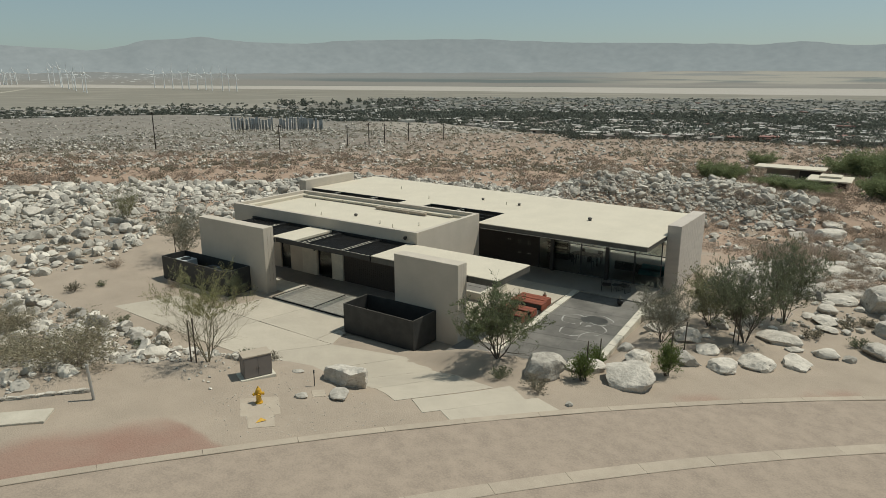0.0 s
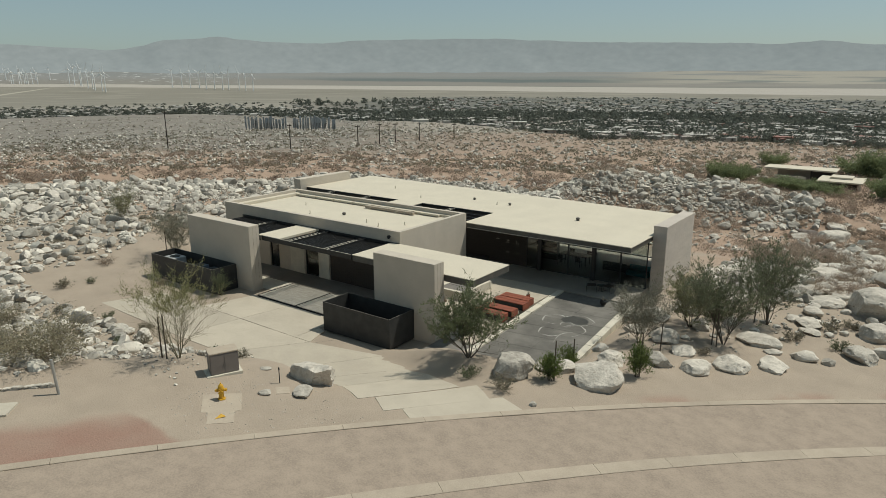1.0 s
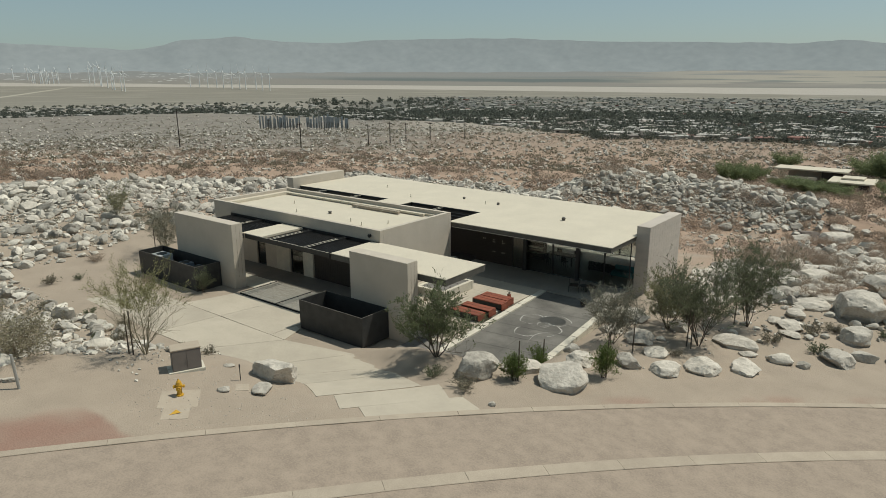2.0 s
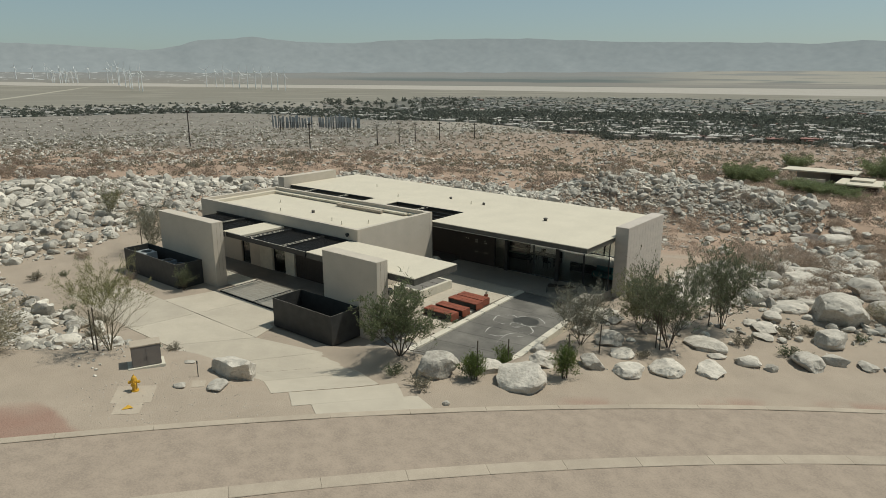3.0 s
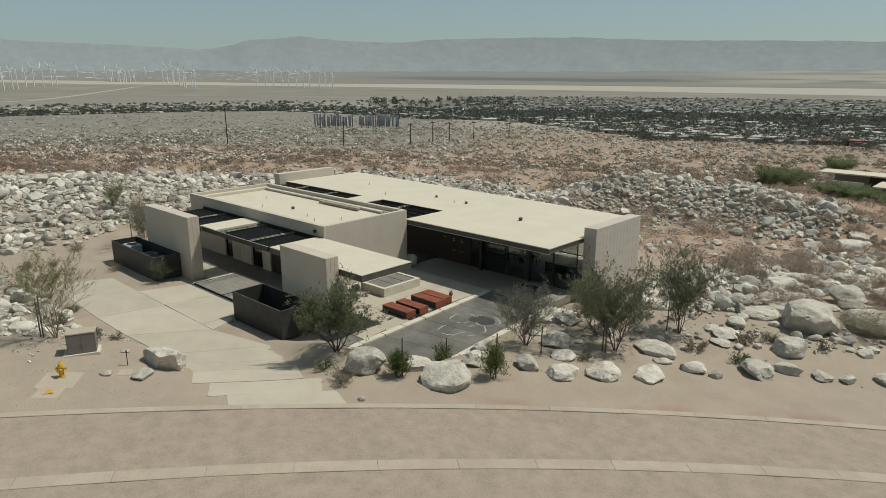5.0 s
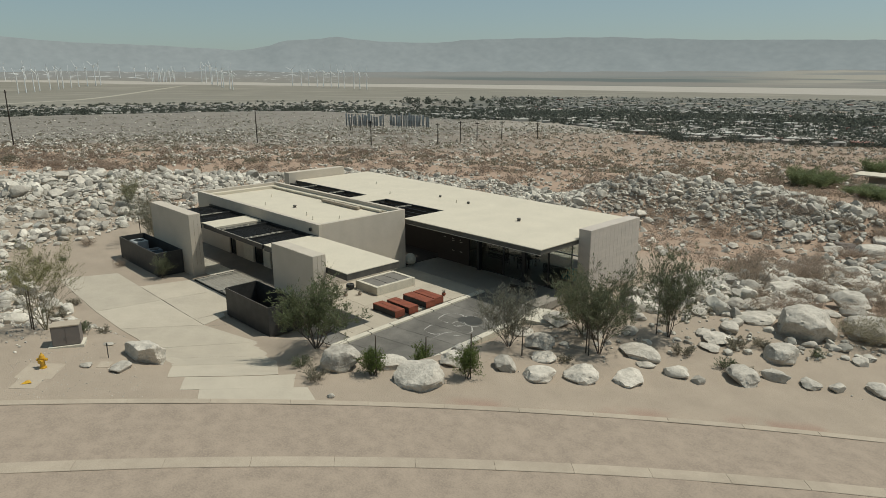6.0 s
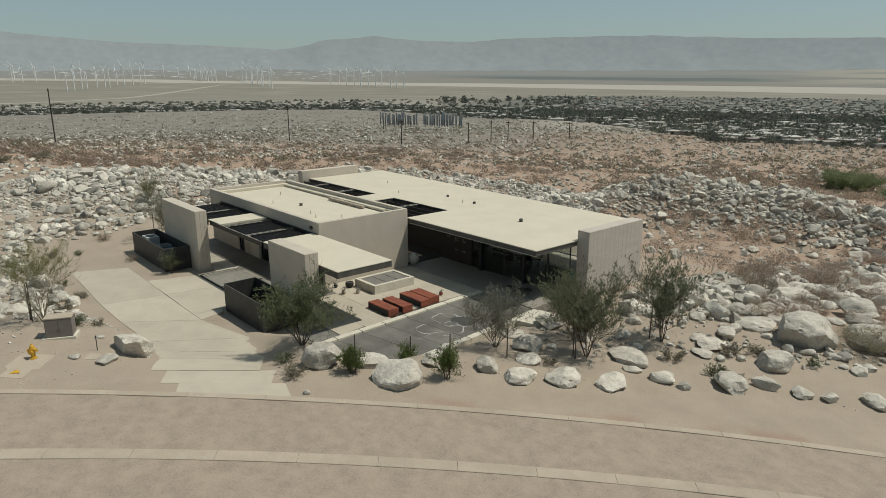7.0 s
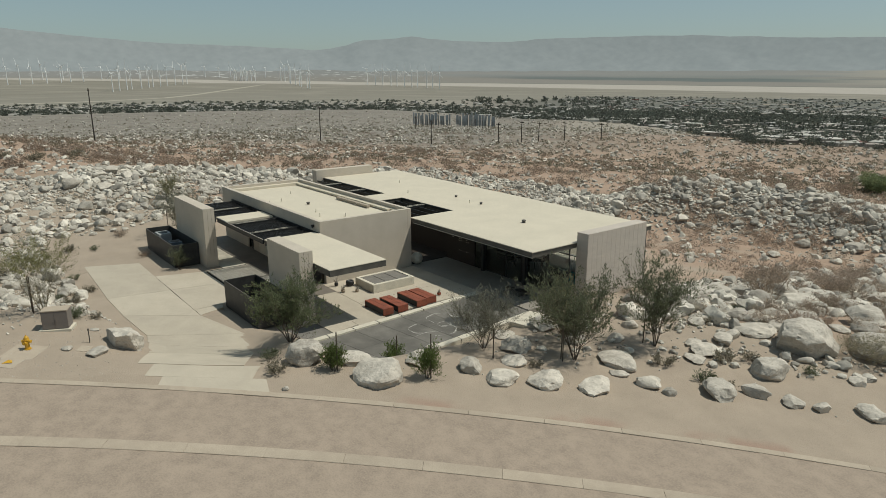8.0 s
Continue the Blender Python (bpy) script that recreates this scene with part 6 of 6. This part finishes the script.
def bush(x, y, w, h, mesh_pair, label, kind, turn, scale):
    b = thing("shrub", label, "shrub", on_land(x, y), kind)
    b.rotation_euler = (0, 0, turn)
    b.scale = (w, w, h)
    for nm, me in mesh_pair:
        ob = new(nm, me)
        ob.parent = b
    return b


def bush_mesh(seed, leaf_n, mat, leaf_len=0.10, leaf_w=0.012, stems=11, bark=None, r0=0.007, levels=1):
    wood, vs, fs = grow(seed, 1.0, 1.0, stems, leaf_n, leaf_len, leaf_w, 0.9, 0.05, r0, levels)
    return [("branchwork", raw("branchwork", *wood, bark or M_BARK)), ("foliage", raw("foliage", vs, fs, mat))]


M_CREO = leaf_material("creosote_leaves", (0.32, 0.285, 0.195), (0.24, 0.215, 0.145))
CREOSOTE = [bush_mesh(31 + k, 5200, M_CREO, 0.036, 0.008, 14, M_DRY, 0.004, 2) for k in range(2)]
LITTLE = [bush_mesh(41 + k, 700, M_GREYL, 0.12, 0.022, 9) for k in range(2)]
GREENB = [bush_mesh(51 + k, 800, M_WILLOW, 0.12, 0.02, 9) for k in range(2)]
TANB = [bush_mesh(61 + k, 1200, M_DRY, 0.10, 0.008, 14, M_DRY) for k in range(3)]
for k, (x, y, w, h) in enumerate(((-2.3, -20.9, 4.3, 2.3), (-5.8, -21.8, 2.8, 1.7), (-10.5, -21.0, 3.2, 1.9), (-16.4, -18.6, 3.4, 2.0), (28.9, 17.3, 3.0, 1.7), (-22, -22, 3.4, 2.0))):
    bush(x, y, w, h, CREOSOTE[k % 2], "wide grey-green creosote bush among stones", "creosote bushes", k * 1.3, 1)
SMALL = ((-7.9, -15.3), (-6.4, -14.7), (-8.6, -13.3), (-20.1, -10.8), (-20.5, -12.6), (-15.9, -14.9), (-12.2, -13.7), (24.2, 10.7), (25.0, 11.9), (27.6, 13.0), (25.9, 8.2), (25.0, 15.6), (20.9, 17.7), (22.8, 17.0), (13.9, -9.6), (11.7, -9.0), (19.3, 1.6), (22.6, 7.6), (2.6, -15.8), (1.9, -15.6), (3.0, -14.9), (24.9, 7.7), (20.6, 14.6))
for k, (x, y) in enumerate(SMALL):
    s = 0.55 + 0.5 * ((k * 37) % 10) / 10
    bush(x, y, s * 1.15, s * 0.75, (LITTLE if k % 3 else GREENB)[k % 2], "low grey-green desert shrub on sandy ground" if k % 3 else "low green desert shrub on sandy ground", "low shrubs", k * 0.9, 1)
for k, (x, y, w, h) in enumerate(((20.0, 23.0, 3.0, 2.8), (23.4, 29.4, 3.0, 1.8), (24.3, 24.9, 2.2, 1.3), (17.5, 28.5, 2.6, 1.5), (27.0, 33.0, 3.0, 1.6), (19.5, 34.0, 2.4, 1.4), (-15.9, -7.9, 1.2, 0.7), (-23.3, -8.0, 1.4, 0.8), (30.5, 26.0, 2.6, 1.5))):
    bush(x, y, w, h, TANB[k % 3], "dry tan leafless brush on the stony slope", "dry brush", k * 0.7, 1)


def puffs(name, label, spots, seed, mat, flakes=30, category="scrub", flake=0.2, tall=0.62):
    """Far shrubs and trees, as one mesh of rounded clusters of many small leaf flakes."""
    rng = np.random.default_rng(seed)
    p = np.array(spots)
    n = len(p)
    z = land(p[:, 0], p[:, 1])
    d = rng.normal(0, 1, (n, flakes, 3))
    d /= np.linalg.norm(d, axis=2, keepdims=True)
    d[..., 2] = np.abs(d[..., 2])
    rad = rng.uniform(0.35, 1.0, (n, flakes, 1)) ** 0.6 * (0.75 + 0.5 * rng.random((n, flakes, 1)))
    lump = 0.5 * p[:, None, 2:3]
    c = d * rad * lump * np.array((1.0, 1.0, 2 * tall))
    c[..., 0] += p[:, 0:1]
    c[..., 1] += p[:, 1:2]
    c[..., 2] += z[:, None]
    u = rng.normal(0, 1, (n, flakes, 3))
    u /= np.linalg.norm(u, axis=2, keepdims=True)
    w = np.cross(u, rng.normal(0, 1, (n, flakes, 3)))
    w /= np.linalg.norm(w, axis=2, keepdims=True)
    k = flake * p[:, None, 2:3] * rng.uniform(0.5, 1.2, (n, flakes, 1))
    v = np.stack([c - u * k, c - w * k * 0.45, c + u * k, c + w * k * 0.45], 2).reshape(-1, 3)
    me = bpy.data.meshes.new(name)
    me.from_pydata(v.tolist(), [], np.arange(len(v)).reshape(-1, 4).tolist())
    me.materials.append(mat)
    return tagged(new(name, me), label, category, kind="stuff")


def field(count, seed, a0, a1, r0, r1, power, s0, s1):
    rng = random.Random(seed)
    out = []
    for _ in range(count):
        a, r = radians(rng.uniform(a0, a1)), r0 + (r1 - r0) * rng.random() ** power
        x, y = -5 + r * math.cos(a), 10 + r * math.sin(a)
        if -26 < x < 15 and -14 < y < 24 or math.hypot(x - C1[0], y - C1[1]) < R1 + 4:
            continue
        out.append((x, y, rng.uniform(s0, s1)))
    return out


M_BRUSH = leaf_material("brown_twiggy_brush", (0.43, 0.34, 0.27), (0.34, 0.266, 0.21))
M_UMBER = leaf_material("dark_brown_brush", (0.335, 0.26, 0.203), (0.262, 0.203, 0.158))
BRUSH = [bush_mesh(81 + k, 1500, M_BRUSH, 0.085, 0.011, 15, M_BRUSH, 0.005) for k in range(3)]
rng = random.Random(12)
count = 0
while count < 160:
    x, y = rng.uniform(13, 36) if count < 140 else rng.uniform(14.5, 24), rng.uniform(15, 72) if count < 140 else rng.uniform(19, 52)
    if math.hypot(x - C1[0], y - C1[1]) < R1 + 9 or math.hypot(x + 5, y - 10) > 74 or float(wobble(x, y, 6, 2)) < -0.45:
        continue
    s = rng.uniform(0.7, 2.3) * (1.0 if y > 24 else 0.7)
    bush(x, y, s * 1.25, s * rng.uniform(0.6, 0.85), (BRUSH if count % 3 == 0 else TANB)[count % 3], "dry brown leafless brush on the stony slope", "dry brush", rng.uniform(0, 6.28), 1)
    count += 1
for k in range(60):
    a, r = radians(rng.uniform(76, 196)), rng.uniform(62, 88)
    s = rng.uniform(1.2, 2.8)
    bush(-5 + r * math.cos(a), 10 + r * math.sin(a), s * 1.35, s * rng.uniform(0.55, 0.8), (BRUSH[k % 3] if k % 5 else LITTLE[k % 2]), "brown twiggy desert brush beyond the boulder bank", "plain brush", rng.uniform(0, 6.28), 1)
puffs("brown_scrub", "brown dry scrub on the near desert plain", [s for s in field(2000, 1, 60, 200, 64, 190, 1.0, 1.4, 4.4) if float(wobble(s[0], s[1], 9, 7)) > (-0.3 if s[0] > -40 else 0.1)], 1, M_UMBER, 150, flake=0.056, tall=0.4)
dense = [s for s in field(4600, 8, 60, 190, 105, 300, 1.0, 1.5, 3.6) if float(wobble(s[0], s[1], 16, 7)) > (-0.5 if s[0] > -45 else 0.25)]
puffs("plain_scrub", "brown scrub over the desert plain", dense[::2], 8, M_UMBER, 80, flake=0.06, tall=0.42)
puffs("plain_scrub_tan", "tan scrub over the desert plain", dense[1::2], 10, M_DRY, 80, flake=0.06, tall=0.42)
side = [s for s in field(2800, 21, 62, 136, 100, 330, 1.0, 1.0, 2.6) if float(wobble(s[0], s[1], 14, 5)) > max(0.0, (-40 - s[0]) / 40)]
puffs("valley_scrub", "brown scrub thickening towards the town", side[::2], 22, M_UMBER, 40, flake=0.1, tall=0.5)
puffs("valley_scrub_olive", "olive scrub thickening towards the town", side[1::2], 23, M_GREYL, 40, flake=0.1, tall=0.5)
puffs("tan_scrub", "tan dry scrub on the desert plain", field(1400, 9, 60, 195, 62, 300, 1.25, 0.6, 1.6), 9, M_DRY, 44, flake=0.12)
puffs("olive_scrub", "olive desert scrub on the plain", field(900, 2, 60, 195, 75, 400, 1.3, 0.9, 2.6), 2, M_GREYL, 60, flake=0.11)
puffs("slope_scrub", "brown dry brush among the boulders of the slope", field(440, 3, 30, 104, 28, 66, 1.0, 0.6, 2.3), 3, M_BRUSH, 170, flake=0.05, tall=0.42)
puffs("pile_scrub", "pinkish brown dry brush growing on the boulder pile", field(75, 14, 76, 102, 46, 66, 1.0, 1.4, 3.2), 14, M_BRUSH, 420, flake=0.035, tall=0.42)
puffs("bank_scrub", "sparse grey shrubs among pale boulders", field(130, 4, 110, 215, 24, 44, 1.0, 0.4, 1.2), 4, M_GREYL, 150, flake=0.06, tall=0.5)
puffs("dark_scrub", "grey-brown scattered bushes of the far plain", plain_spots(7500, 6, 180, (1.0, 2.7), 1.5), 6, M_GREYL, 14, flake=0.18, tall=0.42)

# ---- the valley ----
def far_spot(bearing, dist):
    """A place by bearing (degrees to the left of north) and distance from the street."""
    x, y = 33 - dist * math.sin(radians(bearing)), -27 + dist * math.cos(radians(bearing))
    return x, y, land_at(x, y)


M_POLE = material("tarred_timber_pole", (0.05, 0.04, 0.033), 0.9, (0.035, 0.03, 0.025), 2, 20, 0.1)
for b, d, h in ((60.6, 268, 14.3), (78.0, 252, 17.6), (51.1, 267, 9.8), (45.4, 278, 8.9), (43.5, 289, 9.2), (42.1, 299, 8.5), (40.0, 306, 8.2), (37.0, 310, 8.0), (53.2, 420, 8.0)):
    x, y, z = far_spot(b, d)
    p = thing("utility_pole", "dark timber utility pole with a crossarm on the desert plain", "pole", (x, y, z), "utility poles")
    bm = bmesh.new()
    tube(bm, (0, 0, -1), (0, 0, h), 0.22, 0.15, 8)
    part("shaft", bm, M_POLE, p)
    part("crossarm", block(-1.3, 1.3, -0.1, 0.1, h - 0.8, h - 0.55, 0), M_POLE, p)
    for sx in (-1.1, 0, 1.1):
        bm = bmesh.new()
        tube(bm, (sx, 0, h - 0.55), (sx, 0, h - 0.2), 0.07, 0.05, 6)
        part("insulator", bm, M_KERB, p)

M_WHITE = material("white_turbine_paint", (0.8, 0.8, 0.78), 0.5, (0.76, 0.76, 0.75), 0.2, 1, 0.0)


def turbine(b, d, h, spin, face):
    x, y, z = far_spot(b, d)
    t = thing("wind_turbine", "white three-bladed wind turbine on the valley floor", "wind turbine", (x, y, z), "wind turbines")
    t.rotation_euler = (0, 0, face)
    bm = bmesh.new()
    tube(bm, (0, 0, -2), (0, 0, h), 2.3, 1.4, 10)
    part("tower", bm, M_WHITE, t)
    part("nacelle", block(-1.5, 1.5, -5, 3, h - 1, h + 2.0, 0.3), M_WHITE, t)
    for k in range(3):
        a = spin + k * 2.0944
        bm = bmesh.new()
        tube(bm, (0, -6, h + 0.8), (math.cos(a) * h * 0.45, -6, h + 0.8 + math.sin(a) * h * 0.45), 1.3, 0.35, 5)
        part("blade", bm, M_WHITE, t)


rng = random.Random(5)
# rows of turbines: bearing and distance of both ends, how many, hub height
ROWS = (((84.6, 3816), (79.8, 3960), 7, 84), ((78.0, 3375), (72.5, 3850), 12, 86), ((69.0, 4008), (67.5, 4004), 9, 52),
        ((65.3, 4000), (63.1, 3450), 9, 84), ((58.3, 3730), (52.2, 3436), 11, 78), ((71.2, 4150), (66.6, 4150), 6, 58), ((82.5, 4080), (76.0, 4080), 6, 70))
for (b0, d0), (b1, d1), many, hub in ROWS:
    for k in range(many):
        u = k / (many - 1)
        turbine(b0 + (b1 - b0) * u + rng.uniform(-0.12, 0.12), d0 + (d1 - d0) * u, hub * rng.uniform(0.85, 1.1), rng.uniform(0, 2), rng.uniform(-0.5, 0.9))

# solar trackers standing in rows
M_SOLAR = material("blue_grey_solar_glass", (0.36, 0.39, 0.41), 0.4, (0.27, 0.295, 0.31), 0.05, 1, 0.0)
for k in range(44):
    if 19 < k < 23:
        continue
    b = 53.6 - 6.9 * k / 43
    x, y, z = far_spot(b + rng.uniform(-0.09, 0.09), 565 - 80 * k / 43 + rng.uniform(-14, 14))
    s = thing("solar_tracker", "upright blue-grey solar tracker panel on a post", "solar panel", (x, y, z), "solar trackers")
    s.rotation_euler = (0, 0, radians(50) + rng.uniform(-0.2, 0.2))
    wide, tall = rng.uniform(0.5, 0.85), rng.uniform(3.4, 5.2)
    ob = part("panel", block(-wide, wide, -0.08, 0.08, -tall, tall, 0), M_SOLAR, s)
    ob.location = (0, 0, tall + 1.2)
    ob.rotation_euler = (radians(rng.uniform(8, 24)), radians(rng.uniform(-1.5, 1.5)), 0)
    bm = bmesh.new()
    tube(bm, (0, 0, -1), (0, 0, tall + 1.2), 0.22, 0.18, 6)
    part("post", bm, M_FASCIA, s)


def town_spots(count, seed, b0, b1, near, d1):
    """Places spread evenly as seen from the hill; near gives the town's nearer edge by bearing."""
    r = random.Random(seed)
    out = []
    for _ in range(count):
        b = r.uniform(b0, b1)
        d0 = float(np.interp(b, *near))
        d = 1 / (1 / d0 + r.random() * (1 / d1 - 1 / d0))
        out.append((b, d, r.random(), r.random(), r.random()))
    return out


def roofs(name, label, spots, mat, low, high):
    vs, fs = [], []
    for b, d, u, v, w in spots:
        x, y, z = far_spot(b, d)
        k = min(1.0, 0.1 + d / 1600)
        sx, sy, h = (4 + 9 * u) * k, (4 + 7 * v) * k, (low + (high - low) * w) * min(1.0, 0.3 + d / 1500)
        c, s = math.cos(u * 3), math.sin(u * 3)
        k = len(vs)
        for zz in (z - 1, z + h):
            for px, py in ((-sx, -sy), (sx, -sy), (sx, sy), (-sx, sy)):
                vs.append((x + px * c - py * s, y + px * s + py * c, zz))
        rx, ry = 0.35 * sx, 0.0
        for px in (-rx, rx):
            vs.append((x + px * c, y + px * s, z + h + 0.5 * v))
        fs += [(k, k + 1, k + 5, k + 4), (k + 1, k + 2, k + 6, k + 5), (k + 2, k + 3, k + 7, k + 6), (k + 3, k, k + 4, k + 7)]
        fs += [(k + 4, k + 5, k + 9, k + 8), (k + 6, k + 7, k + 8, k + 9), (k + 5, k + 6, k + 9), (k + 7, k + 4, k + 8)]
    ob = new(name, raw(name, vs, fs, mat))
    return tagged(ob, label, "houses", kind="stuff")


def canopy_clumps(name, label, spots, mat, size, tall=0.62, least=2.6, flakes=24, flake=0.22):
    """Far trees of the town: ragged clumps of blades."""
    pts = [(*far_spot(b, d)[:2], min(size, max(least, 0.0085 * d)) * (0.55 + 0.9 * u)) for b, d, u, v, w in spots]
    return puffs(name, label, pts, len(pts), mat, flakes, "trees", flake, tall)


M_HOUSEW = material("white_and_beige_houses", (0.42, 0.4, 0.36), 0.8, (0.28, 0.265, 0.238), 0.02, 1, 0.0, island=0.3)
M_HOUSEB = material("tan_and_grey_houses", (0.33, 0.29, 0.25), 0.85, (0.24, 0.215, 0.19), 0.02, 1, 0.0, island=0.35)
# leaf colour is lightened and greyed for the valley haze
M_TOWNTREE = leaf_material("haze_greyed_town_trees", (0.13, 0.138, 0.114), (0.088, 0.095, 0.078), 0.4)
M_HOUSER = material("red_tile_roofs", (0.25, 0.125, 0.1), 0.85, (0.2, 0.105, 0.085), 0.05, 1, 0.0, island=0.25)
EAST = ((-12, 26, 30, 34, 40), (318, 325, 430, 620, 820))
WEST = ((38, 45, 50, 58, 92), (800, 860, 1150, 1720, 1800))
right = town_spots(3600, 1, -12, 41, EAST, 2900)
roofs("town_houses_white", "low white houses of the valley town", right[:900], M_HOUSEW, 2.2, 3.4)
roofs("town_houses_tan", "low tan houses of the valley town", right[1600:2300], M_HOUSEB, 2.2, 3.4)
roofs("town_houses_red", "low houses with red tile roofs in the valley town", right[3000:3050] + [(10.6, 330, 0.35, 0.3, 0.3), (12.2, 336, 0.34, 0.4, 0.2), (6.0, 334, 0.33, 0.3, 0.3), (2.0, 326, 0.36, 0.2, 0.4)], M_HOUSER, 2.5, 4.0)
left_strip = town_spots(620, 2, 38, 92, WEST, 2300)
roofs("town_edge_houses", "low pale houses at the edge of the town", left_strip, M_HOUSEW, 2, 4)
canopy_clumps("town_trees", "dark green trees between the town houses", town_spots(5200, 3, -12, 41, EAST, 2900), M_TOWNTREE, 8.0, flakes=17, flake=0.26)
belt = [(b, d, u, v, w) for b, d, u, v, w in town_spots(2000, 4, -5, 41, ((-12, 41), (780, 900)), 1500)]
canopy_clumps("tree_belt", "dense dark belt of trees through the town", belt, M_TOWNTREE, 9.5)
far_side = town_spots(4600, 7, -12, 42, ((-12, 42), (1450, 1500)), 2900)
canopy_clumps("far_town_trees", "dark trees of the far side of the town", far_side[:2400], M_TOWNTREE, 7.5)
roofs("far_town_houses", "pale houses of the far side of the town", far_side[3800:], M_HOUSEW, 2.2, 3.6)


def long_house(b, d, length, wide, high, turn, roof, label):
    """A low flat-roofed building at the town's near edge: walls, an overhanging roof and a row of dark windows."""
    x, y, z = far_spot(b, d)
    h = thing("town_building", label, "building", (x, y, z), "buildings at the edge of the town")
    h.rotation_euler = (0, 0, turn)
    length *= 0.6
    part("wall", block(-length / 2, length / 2, -wide / 2, wide / 2, -1.5, high, 0), M_HOUSEB, h)
    part("roof", block(-length / 2 - 0.5, length / 2 + 0.5, -wide / 2 - 0.6, wide / 2 + 0.6, high + 0.001, high + 0.35, 0.05), roof, h)
    for k in range(int(length / 4)):
        xa = -length / 2 + 1.2 + k * 4.0
        part("window", block(xa, xa + 1.6, -wide / 2 - 0.03, -wide / 2, high * 0.35, high * 0.8, 0), M_BLACK, h, "dark window")
    return h


for b, d, length, wide, turn, kind in ((13.3, 322, 17, 8, 0.1, 1), (10.6, 322, 13, 8, 0.2, 1), (28.6, 352, 12, 7, 0.3, 0), (27.0, 345, 14, 7, 0.5, 0), (23.6, 326, 13, 8, 0.2, 0), (20.4, 324, 11, 9, 0.6, 0),
                                     (17.0, 322, 15, 8, 0.1, 0), (7.2, 324, 16, 8, 0.3, 0), (3.8, 322, 12, 9, 0.0, 0), (0.2, 324, 14, 8, 0.4, 0), (22.0, 352, 15, 9, 0.3, 0), (15.2, 356, 18, 9, 0.2, 0), (9.0, 352, 14, 9, 0.5, 0),
                                     (35.6, 775, 34, 12, 0.5, 0), (33.2, 690, 24, 12, 0.3, 0), (30.8, 610, 22, 10, 0.4, 0)):
    long_house(b, d + 12, length, wide, 1.9 if d < 400 else 3.6, turn, M_HOUSER if kind else M_HOUSEW, "long low building with a red tile roof beside garden trees" if kind else "long low building with a flat white roof beside garden trees")
canopy_clumps("town_edge_trees", "dark garden trees along the near edge of the town", town_spots(420, 15, -12, 30, ((-12, 26, 30), (310, 316, 395)), 366), M_TOWNTREE, 8.0, 0.7, 4.6, 80, 0.09)
canopy_clumps("town_grove", "tall dark trees on the far rim of the town", town_spots(75, 16, 37, 49, ((37, 49), (2100, 2100)), 2650), M_TOWNTREE, 19.0, 0.6)
canopy_clumps("left_tree_belt", "dark trees along the edge of the plain", town_spots(1500, 5, 38, 92, WEST, 2450), M_TOWNTREE, 11.0, 0.45)
canopy_clumps("left_tree_edge", "dark trees along the road at the foot of the town", town_spots(1150, 6, 38, 92, WEST, 2050), M_TOWNTREE, 12.0, 0.48)

# the neighbour's house beyond the slope
nz = land_at(3, 153)
NR = -9.05 - nz
nb = thing("neighbour_house", "flat-roofed pale modern house beyond the boulder slope", "house", (0, 152, nz))
part("roof", block(-7.0, 9.2, -0.4, 6.5, NR, NR + 0.32, 0.02), M_ROOF, nb, "thin overhanging cream roof")
# dark wall colour gives the shade of the recess below the roof
part("wall", block(3.5, 8.0, 1.2, 5.8, -1.5, NR, 0.02), M_DARKWOOD, nb, "wall coloured dark for the shade under the roof")
part("wall", block(-4.5, 3.4, 4.6, 5.0, -1.5, NR, 0.02), M_STUCCO, nb, "pale rear wall")
part("court_wall", block(-4.0, 3.0, -2.2, -1.9, -1.5, NR - 1.3, 0.02), M_COPING, nb, "pale low court wall")
part("roof", block(6.3, 15.6, -10.6, -0.6, NR - 1.0, NR - 0.7, 0.02), M_ROOF, nb, "lower cream roof")
part("roof_box", block(8.6, 13.2, -6.0, -1.2, NR - 0.7, NR - 0.25, 0.02), M_ROOF, nb, "raised cream roof light")
part("wall", block(7.2, 14.6, -9.6, -1.2, -2.0, NR - 1.0, 0.02), M_DARKWOOD, nb)
part("post", block(14.9, 15.3, -10.3, -9.9, -2.0, NR - 1.0, 0.0), M_STUCCO, nb)
part("forecourt", block(8.0, 17.0, -19.0, -10.8, -2.5, 0.35 - 1.2, 0.02), M_COPING, nb, "pale paved forecourt")
M_GARDEN = leaf_material("dark_garden_leaves", (0.225, 0.26, 0.13), (0.17, 0.2, 0.1))
GARDENB = [bush_mesh(91 + k, 5500, M_GARDEN, 0.05, 0.014, 12) for k in range(2)]
HEDGE = ((-17, 149, 6.0, 4.6), (-13, 145, 6.5, 4.8), (-10.5, 149, 5.0, 4.0), (-1, 136, 5.0, 2.2), (2.5, 131, 6.0, 2.6), (6, 129, 6.0, 2.9), (9.5, 127, 5.5, 2.6), (12, 125, 4.5, 2.2), (20.5, 126, 5.0, 4.4), (23.0, 121, 5.5, 5.0), (24, 118, 6.5, 6.0), (27, 114, 6.0, 5.5), (12, 190, 9.0, 7.0), (17, 186, 9.0, 8.5), (22, 188, 10.0, 8.0), (9, 196, 7.0, 5.0), (-14, 205, 7.0, 5.0))
for k, (x, y, w, h) in enumerate(HEDGE):
    bush(x, y, w * 1.25, h, GARDENB[k % 2], "large dark green shrub near the neighbouring house", "garden shrubs", x * 0.3, 1)
